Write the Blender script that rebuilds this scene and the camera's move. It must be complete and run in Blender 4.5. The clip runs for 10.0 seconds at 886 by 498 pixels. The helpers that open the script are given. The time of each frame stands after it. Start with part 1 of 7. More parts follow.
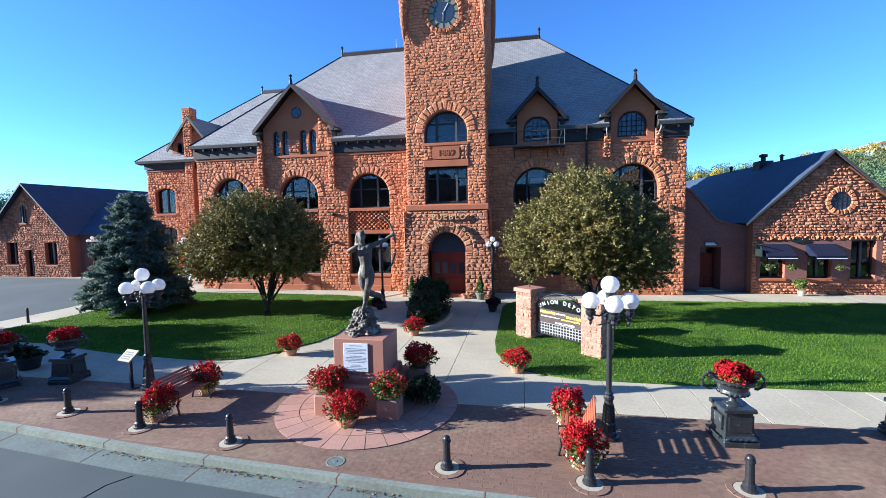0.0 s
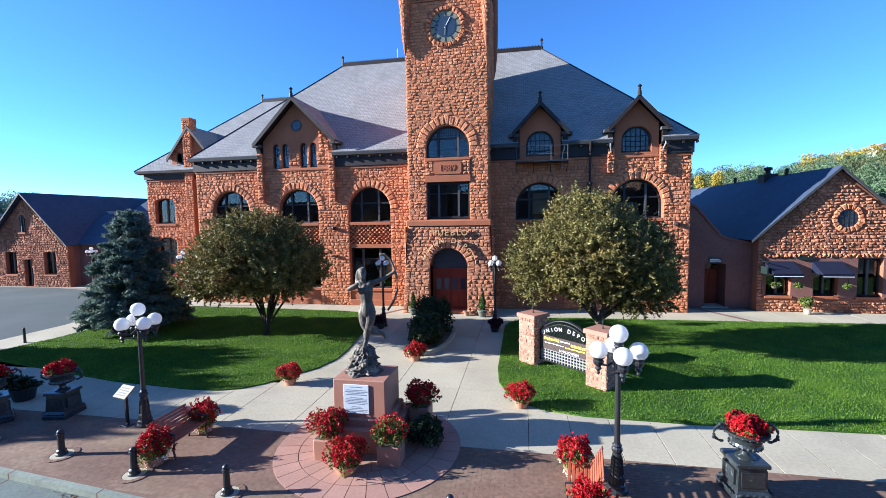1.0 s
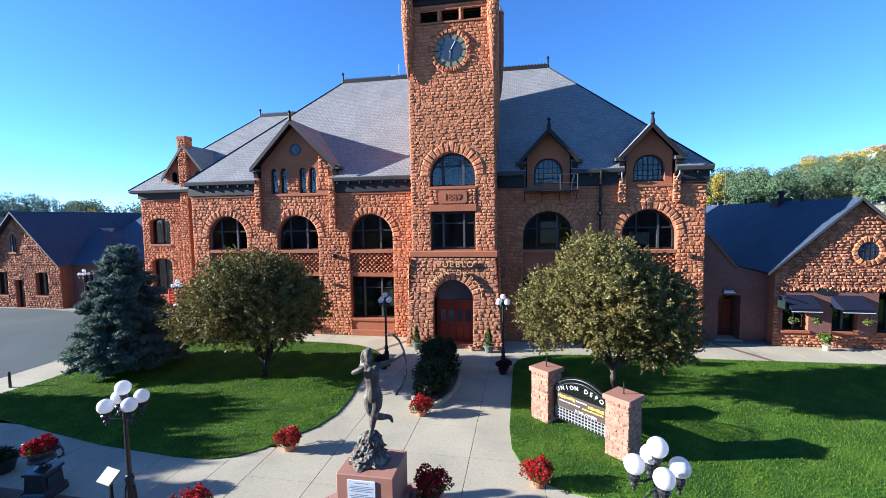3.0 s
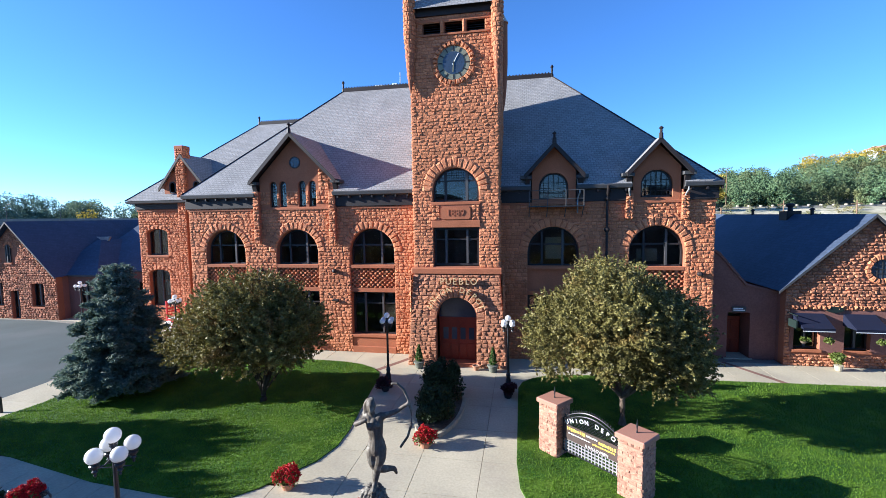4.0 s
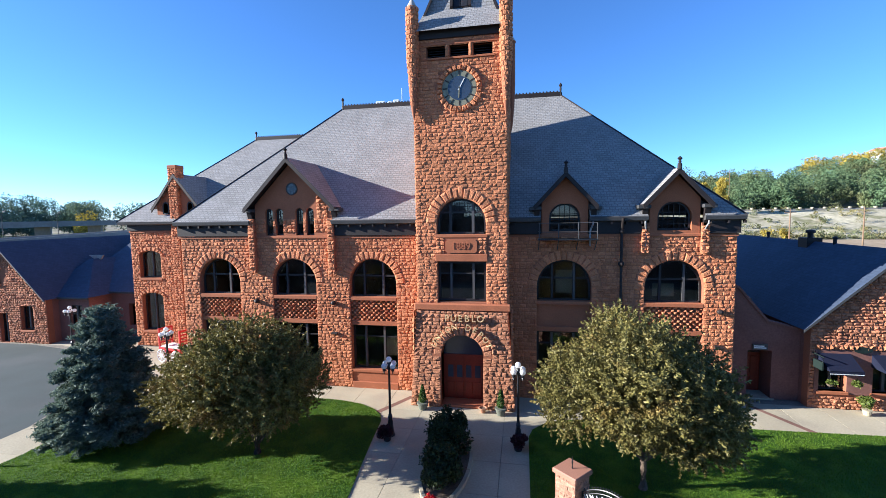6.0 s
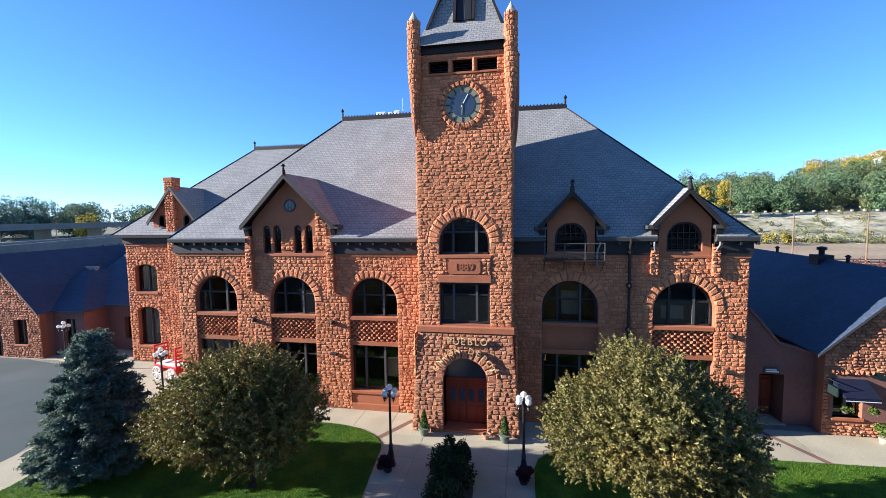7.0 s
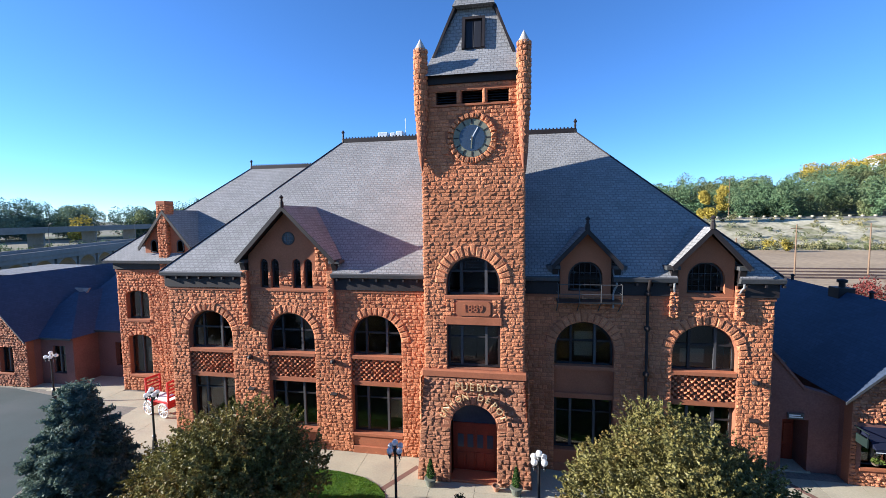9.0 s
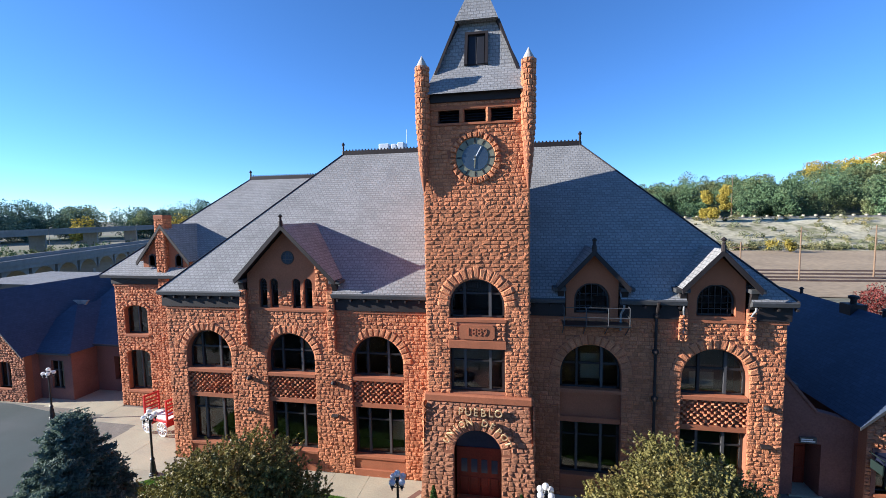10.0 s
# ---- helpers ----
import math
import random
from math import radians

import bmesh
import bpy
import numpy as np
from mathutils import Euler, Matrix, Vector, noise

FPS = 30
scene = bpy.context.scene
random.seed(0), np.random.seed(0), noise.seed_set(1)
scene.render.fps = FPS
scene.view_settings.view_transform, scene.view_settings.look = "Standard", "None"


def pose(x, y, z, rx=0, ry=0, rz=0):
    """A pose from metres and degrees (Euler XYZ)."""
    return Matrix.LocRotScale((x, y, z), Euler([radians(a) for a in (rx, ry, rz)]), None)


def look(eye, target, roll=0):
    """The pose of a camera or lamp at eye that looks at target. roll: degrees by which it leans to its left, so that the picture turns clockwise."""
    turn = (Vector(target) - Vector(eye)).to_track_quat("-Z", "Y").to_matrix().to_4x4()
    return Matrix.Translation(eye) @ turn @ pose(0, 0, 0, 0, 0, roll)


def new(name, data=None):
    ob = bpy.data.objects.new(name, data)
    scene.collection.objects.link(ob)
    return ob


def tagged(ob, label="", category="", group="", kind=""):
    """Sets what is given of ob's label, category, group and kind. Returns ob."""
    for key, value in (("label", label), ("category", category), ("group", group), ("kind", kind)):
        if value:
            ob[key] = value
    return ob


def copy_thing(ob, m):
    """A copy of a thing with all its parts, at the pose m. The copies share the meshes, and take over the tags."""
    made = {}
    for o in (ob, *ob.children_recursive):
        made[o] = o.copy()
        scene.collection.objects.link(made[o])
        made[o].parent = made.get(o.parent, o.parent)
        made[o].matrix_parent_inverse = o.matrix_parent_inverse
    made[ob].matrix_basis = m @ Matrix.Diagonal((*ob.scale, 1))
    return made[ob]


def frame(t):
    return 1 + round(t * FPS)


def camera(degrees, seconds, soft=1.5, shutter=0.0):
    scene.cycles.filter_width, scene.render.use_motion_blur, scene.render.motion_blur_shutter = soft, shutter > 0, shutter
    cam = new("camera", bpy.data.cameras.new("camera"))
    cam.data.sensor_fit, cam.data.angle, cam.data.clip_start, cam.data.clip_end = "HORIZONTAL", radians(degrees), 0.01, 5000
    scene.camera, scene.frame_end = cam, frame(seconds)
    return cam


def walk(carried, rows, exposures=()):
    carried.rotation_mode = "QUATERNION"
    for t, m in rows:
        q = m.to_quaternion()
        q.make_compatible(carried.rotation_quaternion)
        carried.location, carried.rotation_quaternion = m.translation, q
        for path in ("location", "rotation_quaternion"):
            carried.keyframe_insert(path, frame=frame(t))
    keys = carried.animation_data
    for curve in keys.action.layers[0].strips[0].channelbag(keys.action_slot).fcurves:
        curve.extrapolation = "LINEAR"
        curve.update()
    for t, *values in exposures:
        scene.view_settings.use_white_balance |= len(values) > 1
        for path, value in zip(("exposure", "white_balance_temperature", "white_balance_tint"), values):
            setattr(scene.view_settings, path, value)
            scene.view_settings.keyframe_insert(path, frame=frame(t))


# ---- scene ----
cam = camera(92.1, 10.0, 0.85)
PATH = [
    (0, (4.569, -25.963, 4.841), (4.203, -24.002, 4.698), -1.0),
    (0.5, (4.518, -25.798, 5.305), (4.151, -23.837, 5.162), -1.0),
    (1, (4.465, -25.626, 5.809), (4.096, -23.665, 5.665), -0.9),
    (1.5, (4.364, -25.389, 6.301), (3.997, -23.428, 6.156), -0.9),
    (2, (4.253, -25.131, 6.806), (3.887, -23.17, 6.659), -0.9),
    (2.5, (4.104, -24.877, 7.229), (3.74, -22.916, 7.081), -0.9),
    (4, (3.684, -23.997, 8.631), (3.321, -22.036, 8.478), -0.9),
    (4.5, (3.571, -23.656, 9.117), (3.207, -21.696, 8.961), -0.9),
    (5, (3.444, -23.278, 9.519), (3.081, -21.317, 9.365), -0.9),
    (5.5, (3.315, -22.962, 9.993), (2.952, -21.002, 9.834), -0.9),
    (7, (2.967, -21.881, 11.474), (2.602, -19.921, 11.319), -0.8),
    (7.5, (2.808, -21.539, 12.0), (2.444, -19.579, 11.842), -0.8),
    (8, (2.636, -21.226, 12.439), (2.274, -19.265, 12.282), -0.8),
    (8.5, (2.428, -20.957, 12.885), (2.071, -18.996, 12.73), -0.7),
    (9, (2.23, -20.642, 13.344), (1.878, -18.679, 13.191), -0.7),
    (9.5, (2.114, -20.349, 13.837), (1.762, -18.386, 13.685), -0.7),
    (10, (2.071, -20.052, 14.439), (1.713, -18.091, 14.278), -0.9),
]
walk(cam, [(t, look(eye, target, roll)) for t, eye, target, roll in PATH], [(0.0, 1.76, 5360, 10), (2.5, 1.71, 5380, 10), (5.0, 1.70, 5640, 10), (7.5, 1.58, 5750, 10), (9.0, 1.51, 5720, 10), (10.0, 1.40, 5700, 10)])

# ---- sky and sun ----
SUN_AZ, SUN_EL = 11.8, 17.8          # degrees: sun stands left of the facade, a little in front of it
to_sun = Vector((-math.cos(radians(SUN_AZ)) * math.cos(radians(SUN_EL)), -math.sin(radians(SUN_AZ)) * math.cos(radians(SUN_EL)), math.sin(radians(SUN_EL))))
world = bpy.data.worlds.new("sky")
scene.world = world
world.use_nodes = True
wn = world.node_tree.nodes
sky = wn.new("ShaderNodeTexSky")
sky.sky_type, sky.sun_disc = "NISHITA", False
sky.sun_elevation, sky.sun_rotation = radians(SUN_EL), math.atan2(to_sun.x, to_sun.y)
sky.altitude, sky.air_density, sky.dust_density, sky.ozone_density = 1400, 0.9, 0.05, 6.5
world.node_tree.links.new(sky.outputs[0], wn["Background"].inputs[0])
wn["Background"].inputs[1].default_value = 0.087
sun = new("sun", bpy.data.lights.new("sun", "SUN"))
sun.data.energy, sun.data.angle, sun.data.color = 5.0, radians(0.5), (1.0, 0.90, 0.77)
sun.matrix_world = look(to_sun * 60, (0, 0, 0))

# ---- materials ----
def mat(name, c, rough=0.85, v1=0.15, s1=0.6, v2=0.15, s2=9.0, bump=0.3, bdist=0.02, sb=None, rnd="", vr=0.25, c2=None, s3=1.5, lo=0.45, hi=0.6, metal=0.0, spec=0.3, trans=0.0, tiles=None):
    """A surface of base colour c with large and fine variation, bump, an optional second colour in patches,
    per-piece variation (rnd: 'object' or 'island') and optional overlapping courses in uv (tiles: width, height, gap)."""
    m = bpy.data.materials.new(name)
    m.use_nodes = True
    nt = m.node_tree
    n, link = nt.nodes, nt.links.new
    bsdf = n["Principled BSDF"]
    co = n.new("ShaderNodeTexCoord").outputs["Object"]

    def noise_at(scale, detail=4.0):
        t = n.new("ShaderNodeTexNoise")
        t.inputs["Scale"].default_value, t.inputs["Detail"].default_value = scale, detail
        link(co, t.inputs["Vector"])
        return t.outputs[0]

    def ranged(x, lo_, hi_, a=0.3, b=0.7):
        r = n.new("ShaderNodeMapRange")
        for k, v in zip((1, 2, 3, 4), (a, b, lo_, hi_)):
            r.inputs[k].default_value = v
        link(x, r.inputs[0])
        return r.outputs[0]

    def math2(op, a, b):
        k = n.new("ShaderNodeMath")
        k.operation = op
        for i, v in enumerate((a, b)):
            if isinstance(v, (int, float)):
                k.inputs[i].default_value = v
            else:
                link(v, k.inputs[i])
        return k.outputs[0]

    f = math2("MULTIPLY", ranged(noise_at(s1), 1 - v1, 1 + v1), ranged(fine := noise_at(s2, 6.0), 1 - v2, 1 + v2))
    if rnd:
        if rnd == "object":
            r = n.new("ShaderNodeObjectInfo").outputs["Random"]
        else:
            r = n.new("ShaderNodeNewGeometry").outputs["Random Per Island"]
        f = math2("MULTIPLY", f, ranged(r, 1 - vr, 1 + vr, 0.0, 1.0))
    height = fine if sb is None else noise_at(sb, 6.0)
    colour = n.new("ShaderNodeRGB").outputs[0]
    colour.default_value = (*c, 1)
    if c2 is not None:
        mix = n.new("ShaderNodeMix")
        mix.data_type = "RGBA"
        link(ranged(noise_at(s3), 0, 1, lo, hi), mix.inputs[0])
        link(colour, mix.inputs[6])
        mix.inputs[7].default_value = (*c2, 1)
        colour = mix.outputs[2]
    if tiles:
        uv = n.new("ShaderNodeUVMap").outputs[0]
        b = n.new("ShaderNodeTexBrick")
        b.inputs["Scale"].default_value = 1.0
        b.inputs["Brick Width"].default_value, b.inputs["Row Height"].default_value, b.inputs["Mortar Size"].default_value = tiles
        b.inputs["Color1"].default_value, b.inputs["Color2"].default_value, b.inputs["Mortar"].default_value = (0.9, 0.9, 0.9, 1), (1.1, 1.1, 1.1, 1), (0.66, 0.66, 0.66, 1)
        b.inputs["Mortar Smooth"].default_value = 0.3
        link(uv, b.inputs["Vector"])
        f = math2("MULTIPLY", f, b.outputs[0])
        height = math2("ADD", math2("MULTIPLY", height, 0.4), b.outputs[0])
    s = n.new("ShaderNodeVectorMath")
    s.operation = "SCALE"
    link(colour, s.inputs[0])
    link(f, s.inputs[3])
    link(s.outputs[0], bsdf.inputs["Base Color"])
    bsdf.inputs["Roughness"].default_value, bsdf.inputs["Metallic"].default_value = rough, metal
    bsdf.inputs["Specular IOR Level"].default_value = spec
    if bump:
        bp = n.new("ShaderNodeBump")
        bp.inputs["Strength"].default_value, bp.inputs["Distance"].default_value = bump, bdist
        link(height, bp.inputs["Height"])
        link(bp.outputs[0], bsdf.inputs["Normal"])
    if trans:
        tr, mx = n.new("ShaderNodeBsdfTranslucent"), n.new("ShaderNodeMixShader")
        link(s.outputs[0], tr.inputs[0])
        mx.inputs[0].default_value = trans
        link(bsdf.outputs[0], mx.inputs[1])
        link(tr.outputs[0], mx.inputs[2])
        link(mx.outputs[0], n["Material Output"].inputs[0])
    return m


def glass_mat(name, tint):
    m = bpy.data.materials.new(name)
    m.use_nodes = True
    b = m.node_tree.nodes["Principled BSDF"]
    b.inputs["Base Color"].default_value = (*tint, 1)
    b.inputs["Roughness"].default_value, b.inputs["IOR"].default_value = 0.02, 1.5
    b.inputs["Transmission Weight"].default_value = 1.0
    return m


STONE = (0.525, 0.206, 0.095)
M_STONE_ISL = mat("red_sandstone_joined", STONE, 0.92, 0.10, 0.35, 0.18, 19, 1.0, 0.06, rnd="island", vr=0.17, c2=(0.44, 0.155, 0.068), s3=0.5, lo=0.5, hi=0.75)
M_STONE_OBJ = mat("red_sandstone_block", STONE, 0.92, 0.10, 0.35, 0.18, 19, 1.0, 0.06, rnd="object", vr=0.17)
M_STONE_BASE = mat("pinkish_sandstone_block", (0.46, 0.205, 0.11), 0.92, 0.12, 0.35, 0.2, 19, 1.0, 0.05, rnd="object", vr=0.16)
M_WING_ISL = mat("rubble_sandstone", (0.40, 0.17, 0.088), 0.92, 0.2, 0.5, 0.25, 11, 0.9, 0.05, rnd="island", vr=0.3, c2=(0.33, 0.13, 0.07), s3=0.8, lo=0.5, hi=0.7)
# mortar toned darker than the stones to paint in the shade of the joints
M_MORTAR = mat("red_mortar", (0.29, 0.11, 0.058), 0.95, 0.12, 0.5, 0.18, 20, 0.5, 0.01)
M_DRESSED = mat("dressed_sandstone", (0.36, 0.125, 0.058), 0.85, 0.12, 0.8, 0.12, 18, 0.25, 0.008)
M_LINK = mat("red_brown_render", (0.20, 0.094, 0.074), 0.9, 0.15, 0.6, 0.15, 12, 0.3, 0.008)
M_SLATE = mat("slate", (0.262, 0.257, 0.25), 0.75, 0.10, 0.5, 0.22, 14, 1.0, 0.03, tiles=(0.30, 0.20, 0.022), spec=0.1)
M_SLATE_W = mat("slate_wing", (0.045, 0.062, 0.098), 0.62, 0.12, 0.5, 0.10, 6, 0.4, 0.01, tiles=(0.3, 0.2, 0.01), spec=0.3)
M_TRIM = mat("dark_painted_wood", (0.022, 0.017, 0.016), 0.6, 0.15, 1.0, 0.15, 20, 0.2, 0.004)
M_GUTTER = mat("painted_metal_gutter", (0.06, 0.06, 0.06), 0.6, 0.15, 0.8, 0.15, 12, 0.1, 0.004)
M_FRAME = mat("dark_frame_and_unlit_room", (0.03, 0.027, 0.027), 0.5, 0.1, 1.0, 0.1, 20, 0.1, 0.003)
M_MULLION = mat("grey_mullion", (0.075, 0.073, 0.072), 0.5, 0.1, 1.0, 0.1, 20, 0.1, 0.003)
M_GLASS = glass_mat("window_glass", (0.75, 0.8, 0.82))
# dark wall colour stands in for the dimness of the rooms
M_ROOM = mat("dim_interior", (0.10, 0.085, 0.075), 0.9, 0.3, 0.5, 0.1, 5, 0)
M_BLIND = mat("cream_blind", (0.30, 0.25, 0.16), 0.8, 0.1, 0.5, 0.1, 30, 0.1, 0.003)
M_DOORWOOD = mat("red_stained_door", (0.20, 0.035, 0.018), 0.45, 0.15, 0.8, 0.2, 14, 0.2, 0.004)
M_IRON = mat("black_cast_iron", (0.018, 0.019, 0.021), 0.38, 0.2, 2.0, 0.2, 25, 0.15, 0.003, spec=0.5)
M_IRONG = mat("black_glossy_iron", (0.026, 0.032, 0.034), 0.3, 0.3, 2.0, 0.3, 18, 0.3, 0.006, spec=0.6, c2=(0.10, 0.12, 0.13), s3=9, lo=0.62, hi=0.72)
M_GLOBE = mat("opal_globe", (0.86, 0.85, 0.83), 0.25, 0.02, 1, 0.02, 5, 0, spec=0.5, trans=0.4)
M_CONC = mat("pale_concrete", (0.405, 0.36, 0.255), 0.9, 0.10, 0.4, 0.10, 12, 0.25, 0.006, rnd="object", vr=0.05, c2=(0.34, 0.30, 0.222), s3=0.5, lo=0.5, hi=0.75)
M_CONC_J = mat("concrete_joint", (0.20, 0.18, 0.15), 0.95, 0.1, 1, 0.2, 12, 0.2, 0.006)
M_KERB = mat("kerb_concrete", (0.20, 0.225, 0.178), 0.9, 0.14, 0.7, 0.16, 14, 0.3, 0.006, c2=(0.16, 0.155, 0.14), s3=1.2, lo=0.55, hi=0.75)
M_PAN = mat("gutter_concrete", (0.122, 0.15, 0.13), 0.9, 0.14, 0.7, 0.16, 14, 0.3, 0.006, c2=(0.11, 0.115, 0.11), s3=1.0, lo=0.5, hi=0.7)
M_BRICK = mat("red_brick_paver", (0.175, 0.106, 0.072), 0.85, 0.22, 0.5, 0.2, 9, 0.3, 0.004, rnd="island", vr=0.06, c2=(0.225, 0.155, 0.10), s3=0.45, lo=0.46, hi=0.66)
M_BRICK_O = mat("red_brick_paver_single", (0.18, 0.11, 0.075), 0.85, 0.15, 0.6, 0.15, 20, 0.3, 0.004, rnd="object", vr=0.09)
M_BRICKJ = mat("brick_joint_sand", (0.17, 0.106, 0.074), 0.95, 0.15, 0.6, 0.15, 20, 0.2, 0.003)
M_SANDJ = mat("paver_joint_sand", (0.18, 0.10, 0.075), 0.95, 0.15, 0.8, 0.2, 30, 0.2, 0.003)
M_PINK = mat("pink_granite_paver", (0.36, 0.205, 0.15), 0.8, 0.10, 0.8, 0.14, 40, 0.15, 0.003, rnd="object", vr=0.08)
M_GRANITE = mat("pink_granite", (0.36, 0.178, 0.12), 0.55, 0.10, 0.9, 0.16, 45, 0.12, 0.003)
M_CRACK = mat("crack_tar", (0.02, 0.02, 0.02), 0.8, 0.1, 1, 0.1, 20, 0.1, 0.003)
M_ASPH = mat("asphalt", (0.05, 0.068, 0.068), 0.9, 0.14, 0.25, 0.18, 40, 0.35, 0.004, c2=(0.07, 0.083, 0.084), s3=0.18, lo=0.45, hi=0.7)
M_GROUND = mat("dry_ground", (0.21, 0.185, 0.125), 0.95, 0.2, 0.02, 0.2, 0.3, 0.2, 0.05, c2=(0.10, 0.11, 0.05), s3=0.012, lo=0.45, hi=0.6)
M_LAWN = mat("lawn_turf", (0.038, 0.10, 0.006), 0.9, 0.18, 0.5, 0.3, 18, 0.8, 0.03, c2=(0.10, 0.175, 0.012), s3=0.8, lo=0.45, hi=0.65)
M_BLADE = mat("grass_blades", (0.088, 0.168, 0.007), 0.6, 0.15, 0.4, 0.15, 5, 0, rnd="island", vr=0.35, trans=0.35)
M_DRYLEAF = mat("dry_leaf_litter", (0.16, 0.10, 0.045), 0.8, 0.2, 2, 0.1, 5, 0, rnd="island", vr=0.5)
M_BARKD = mat("dark_bark", (0.045, 0.034, 0.026), 0.95, 0.2, 2, 0.3, 14, 0.8, 0.02)
M_BARK = mat("grey_bark", (0.12, 0.09, 0.065), 0.95, 0.2, 2, 0.3, 14, 0.8, 0.02)
M_LEAF = mat("olive_leaves", (0.165, 0.145, 0.038), 0.5, 0.25, 0.8, 0.1, 5, 0, rnd="island", vr=0.5, c2=(0.175, 0.10, 0.03), s3=0.9, lo=0.52, hi=0.72, trans=0.16, spec=0.2)
M_LEAF2 = mat("silvery_leaves", (0.18, 0.16, 0.048), 0.5, 0.22, 0.8, 0.1, 5, 0, rnd="island", vr=0.5, c2=(0.22, 0.15, 0.045), s3=0.9, lo=0.55, hi=0.75, trans=0.18, spec=0.22)
M_NEEDLE = mat("blue_spruce_needles", (0.12, 0.165, 0.125), 0.75, 0.2, 0.8, 0.1, 5, 0, rnd="island", vr=0.28, trans=0.25)
M_SHRUB = mat("dark_shrub_leaves", (0.028, 0.045, 0.014), 0.6, 0.2, 1.5, 0.1, 5, 0, rnd="island", vr=0.5, trans=0.2)
M_PURPLE = mat("dark_red_leaves", (0.05, 0.012, 0.016), 0.6, 0.2, 1.5, 0.1, 5, 0, rnd="island", vr=0.5, trans=0.2)
M_CONIFER = mat("bright_conifer_leaves", (0.06, 0.12, 0.02), 0.6, 0.2, 1.5, 0.1, 5, 0, rnd="island", vr=0.4, trans=0.2)
M_RED = mat("red_petals", (0.42, 0.006, 0.012), 0.6, 0.1, 1.5, 0.1, 5, 0, rnd="island", vr=0.35, trans=0.15)
M_FGREEN = mat("flower_foliage", (0.12, 0.16, 0.028), 0.6, 0.2, 1.5, 0.1, 5, 0, rnd="island", vr=0.4, trans=0.25)
M_WHITEF = mat("white_petals", (0.75, 0.75, 0.62), 0.6, 0.05, 1.5, 0.1, 5, 0, rnd="island", vr=0.15, trans=0.15)
M_TERRA = mat("terracotta", (0.40, 0.20, 0.12), 0.85, 0.1, 2, 0.15, 20, 0.2, 0.004)
M_POTG = mat("grey_green_pot", (0.13, 0.14, 0.11), 0.7, 0.1, 2, 0.15, 20, 0.2, 0.004)
M_CREAM = mat("cream_panel", (0.27, 0.24, 0.165), 0.6, 0.08, 2, 0.1, 20, 0.05, 0.002)
M_BENCH = mat("red_stained_slat", (0.34, 0.095, 0.045), 0.6, 0.15, 1.5, 0.2, 12, 0.2, 0.004, rnd="object", vr=0.12)
M_BRONZE = mat("weathered_bronze", (0.085, 0.07, 0.052), 0.62, 0.3, 2.2, 0.3, 14, 0.6, 0.015, c2=(0.19, 0.175, 0.14), s3=5, lo=0.5, hi=0.68, metal=0.15, spec=0.4)
M_PLAQUE = mat("white_plaque", (0.58, 0.64, 0.68), 0.5, 0.04, 2, 0.05, 20, 0.05, 0.002)
M_INK = mat("dark_lettering", (0.22, 0.25, 0.30), 0.7, 0.1, 2, 0.1, 20, 0)
M_GOLD = mat("tan_stone_letters", (0.62, 0.43, 0.22), 0.7, 0.1, 2, 0.15, 20, 0.2, 0.004)
M_PILLAR = mat("pink_pillar_stone", (0.37, 0.195, 0.13), 0.85, 0.12, 1.5, 0.2, 14, 0.5, 0.01, rnd="object", vr=0.18, c2=(0.16, 0.08, 0.055), s3=8, lo=0.56, hi=0.66)
M_PILLARJ = mat("pillar_mortar", (0.28, 0.165, 0.115), 0.92, 0.1, 1.5, 0.15, 18, 0.3, 0.006)
M_SIGNG = mat("green_sign_panel", (0.014, 0.024, 0.021), 0.5, 0.1, 2, 0.1, 20, 0.05, 0.002)
M_GRID = mat("grid_bar_paint", (0.26, 0.26, 0.25), 0.5, 0.1, 1.0, 0.1, 20, 0.1, 0.003)
M_BANNER = mat("banner_cloth", (0.06, 0.042, 0.034), 0.7, 0.15, 3, 0.1, 20, 0.1, 0.004)
M_LETTER_W = mat("white_lettering", (0.75, 0.76, 0.74), 0.6, 0.04, 2, 0.05, 20, 0)
M_LETTER_Y = mat("yellow_lettering", (0.75, 0.52, 0.08), 0.6, 0.04, 2, 0.05, 20, 0)
M_CLOCKRING = mat("clock_ring", (0.20, 0.20, 0.14), 0.6, 0.1, 2, 0.12, 15, 0.1, 0.003)
M_CLOCKFACE = mat("clock_glass_face", (0.035, 0.05, 0.075), 0.2, 0.1, 2, 0.1, 10, 0, spec=0.6)
M_COPPER = mat("pale_cap_and_sunlit_roof", (0.42, 0.38, 0.33), 0.6, 0.15, 2, 0.15, 15, 0.15, 0.004)
M_LOUVRE = mat("dark_louvre", (0.016, 0.017, 0.022), 0.6, 0.1, 2, 0.1, 15, 0.1, 0.003)
M_AWNING = mat("blue_awning", (0.006, 0.009, 0.026), 0.8, 0.12, 2, 0.1, 40, 0.1, 0.003)
M_VIADUCT = mat("viaduct_concrete", (0.23, 0.215, 0.195), 0.9, 0.15, 0.06, 0.1, 1.0, 0.1, 0.02)
M_WOODS = mat("far_woods_leaves", (0.10, 0.16, 0.075), 0.8, 0.35, 0.06, 0.1, 1, 0, rnd="island", vr=0.25, c2=(0.13, 0.145, 0.06), s3=0.04, lo=0.5, hi=0.62, trans=0.15)
# paler, bluer leaf colour that carries the haze of distance
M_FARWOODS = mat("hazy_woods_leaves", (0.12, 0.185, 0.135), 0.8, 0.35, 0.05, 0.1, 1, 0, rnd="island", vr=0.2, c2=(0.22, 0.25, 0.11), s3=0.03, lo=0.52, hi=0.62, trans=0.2)
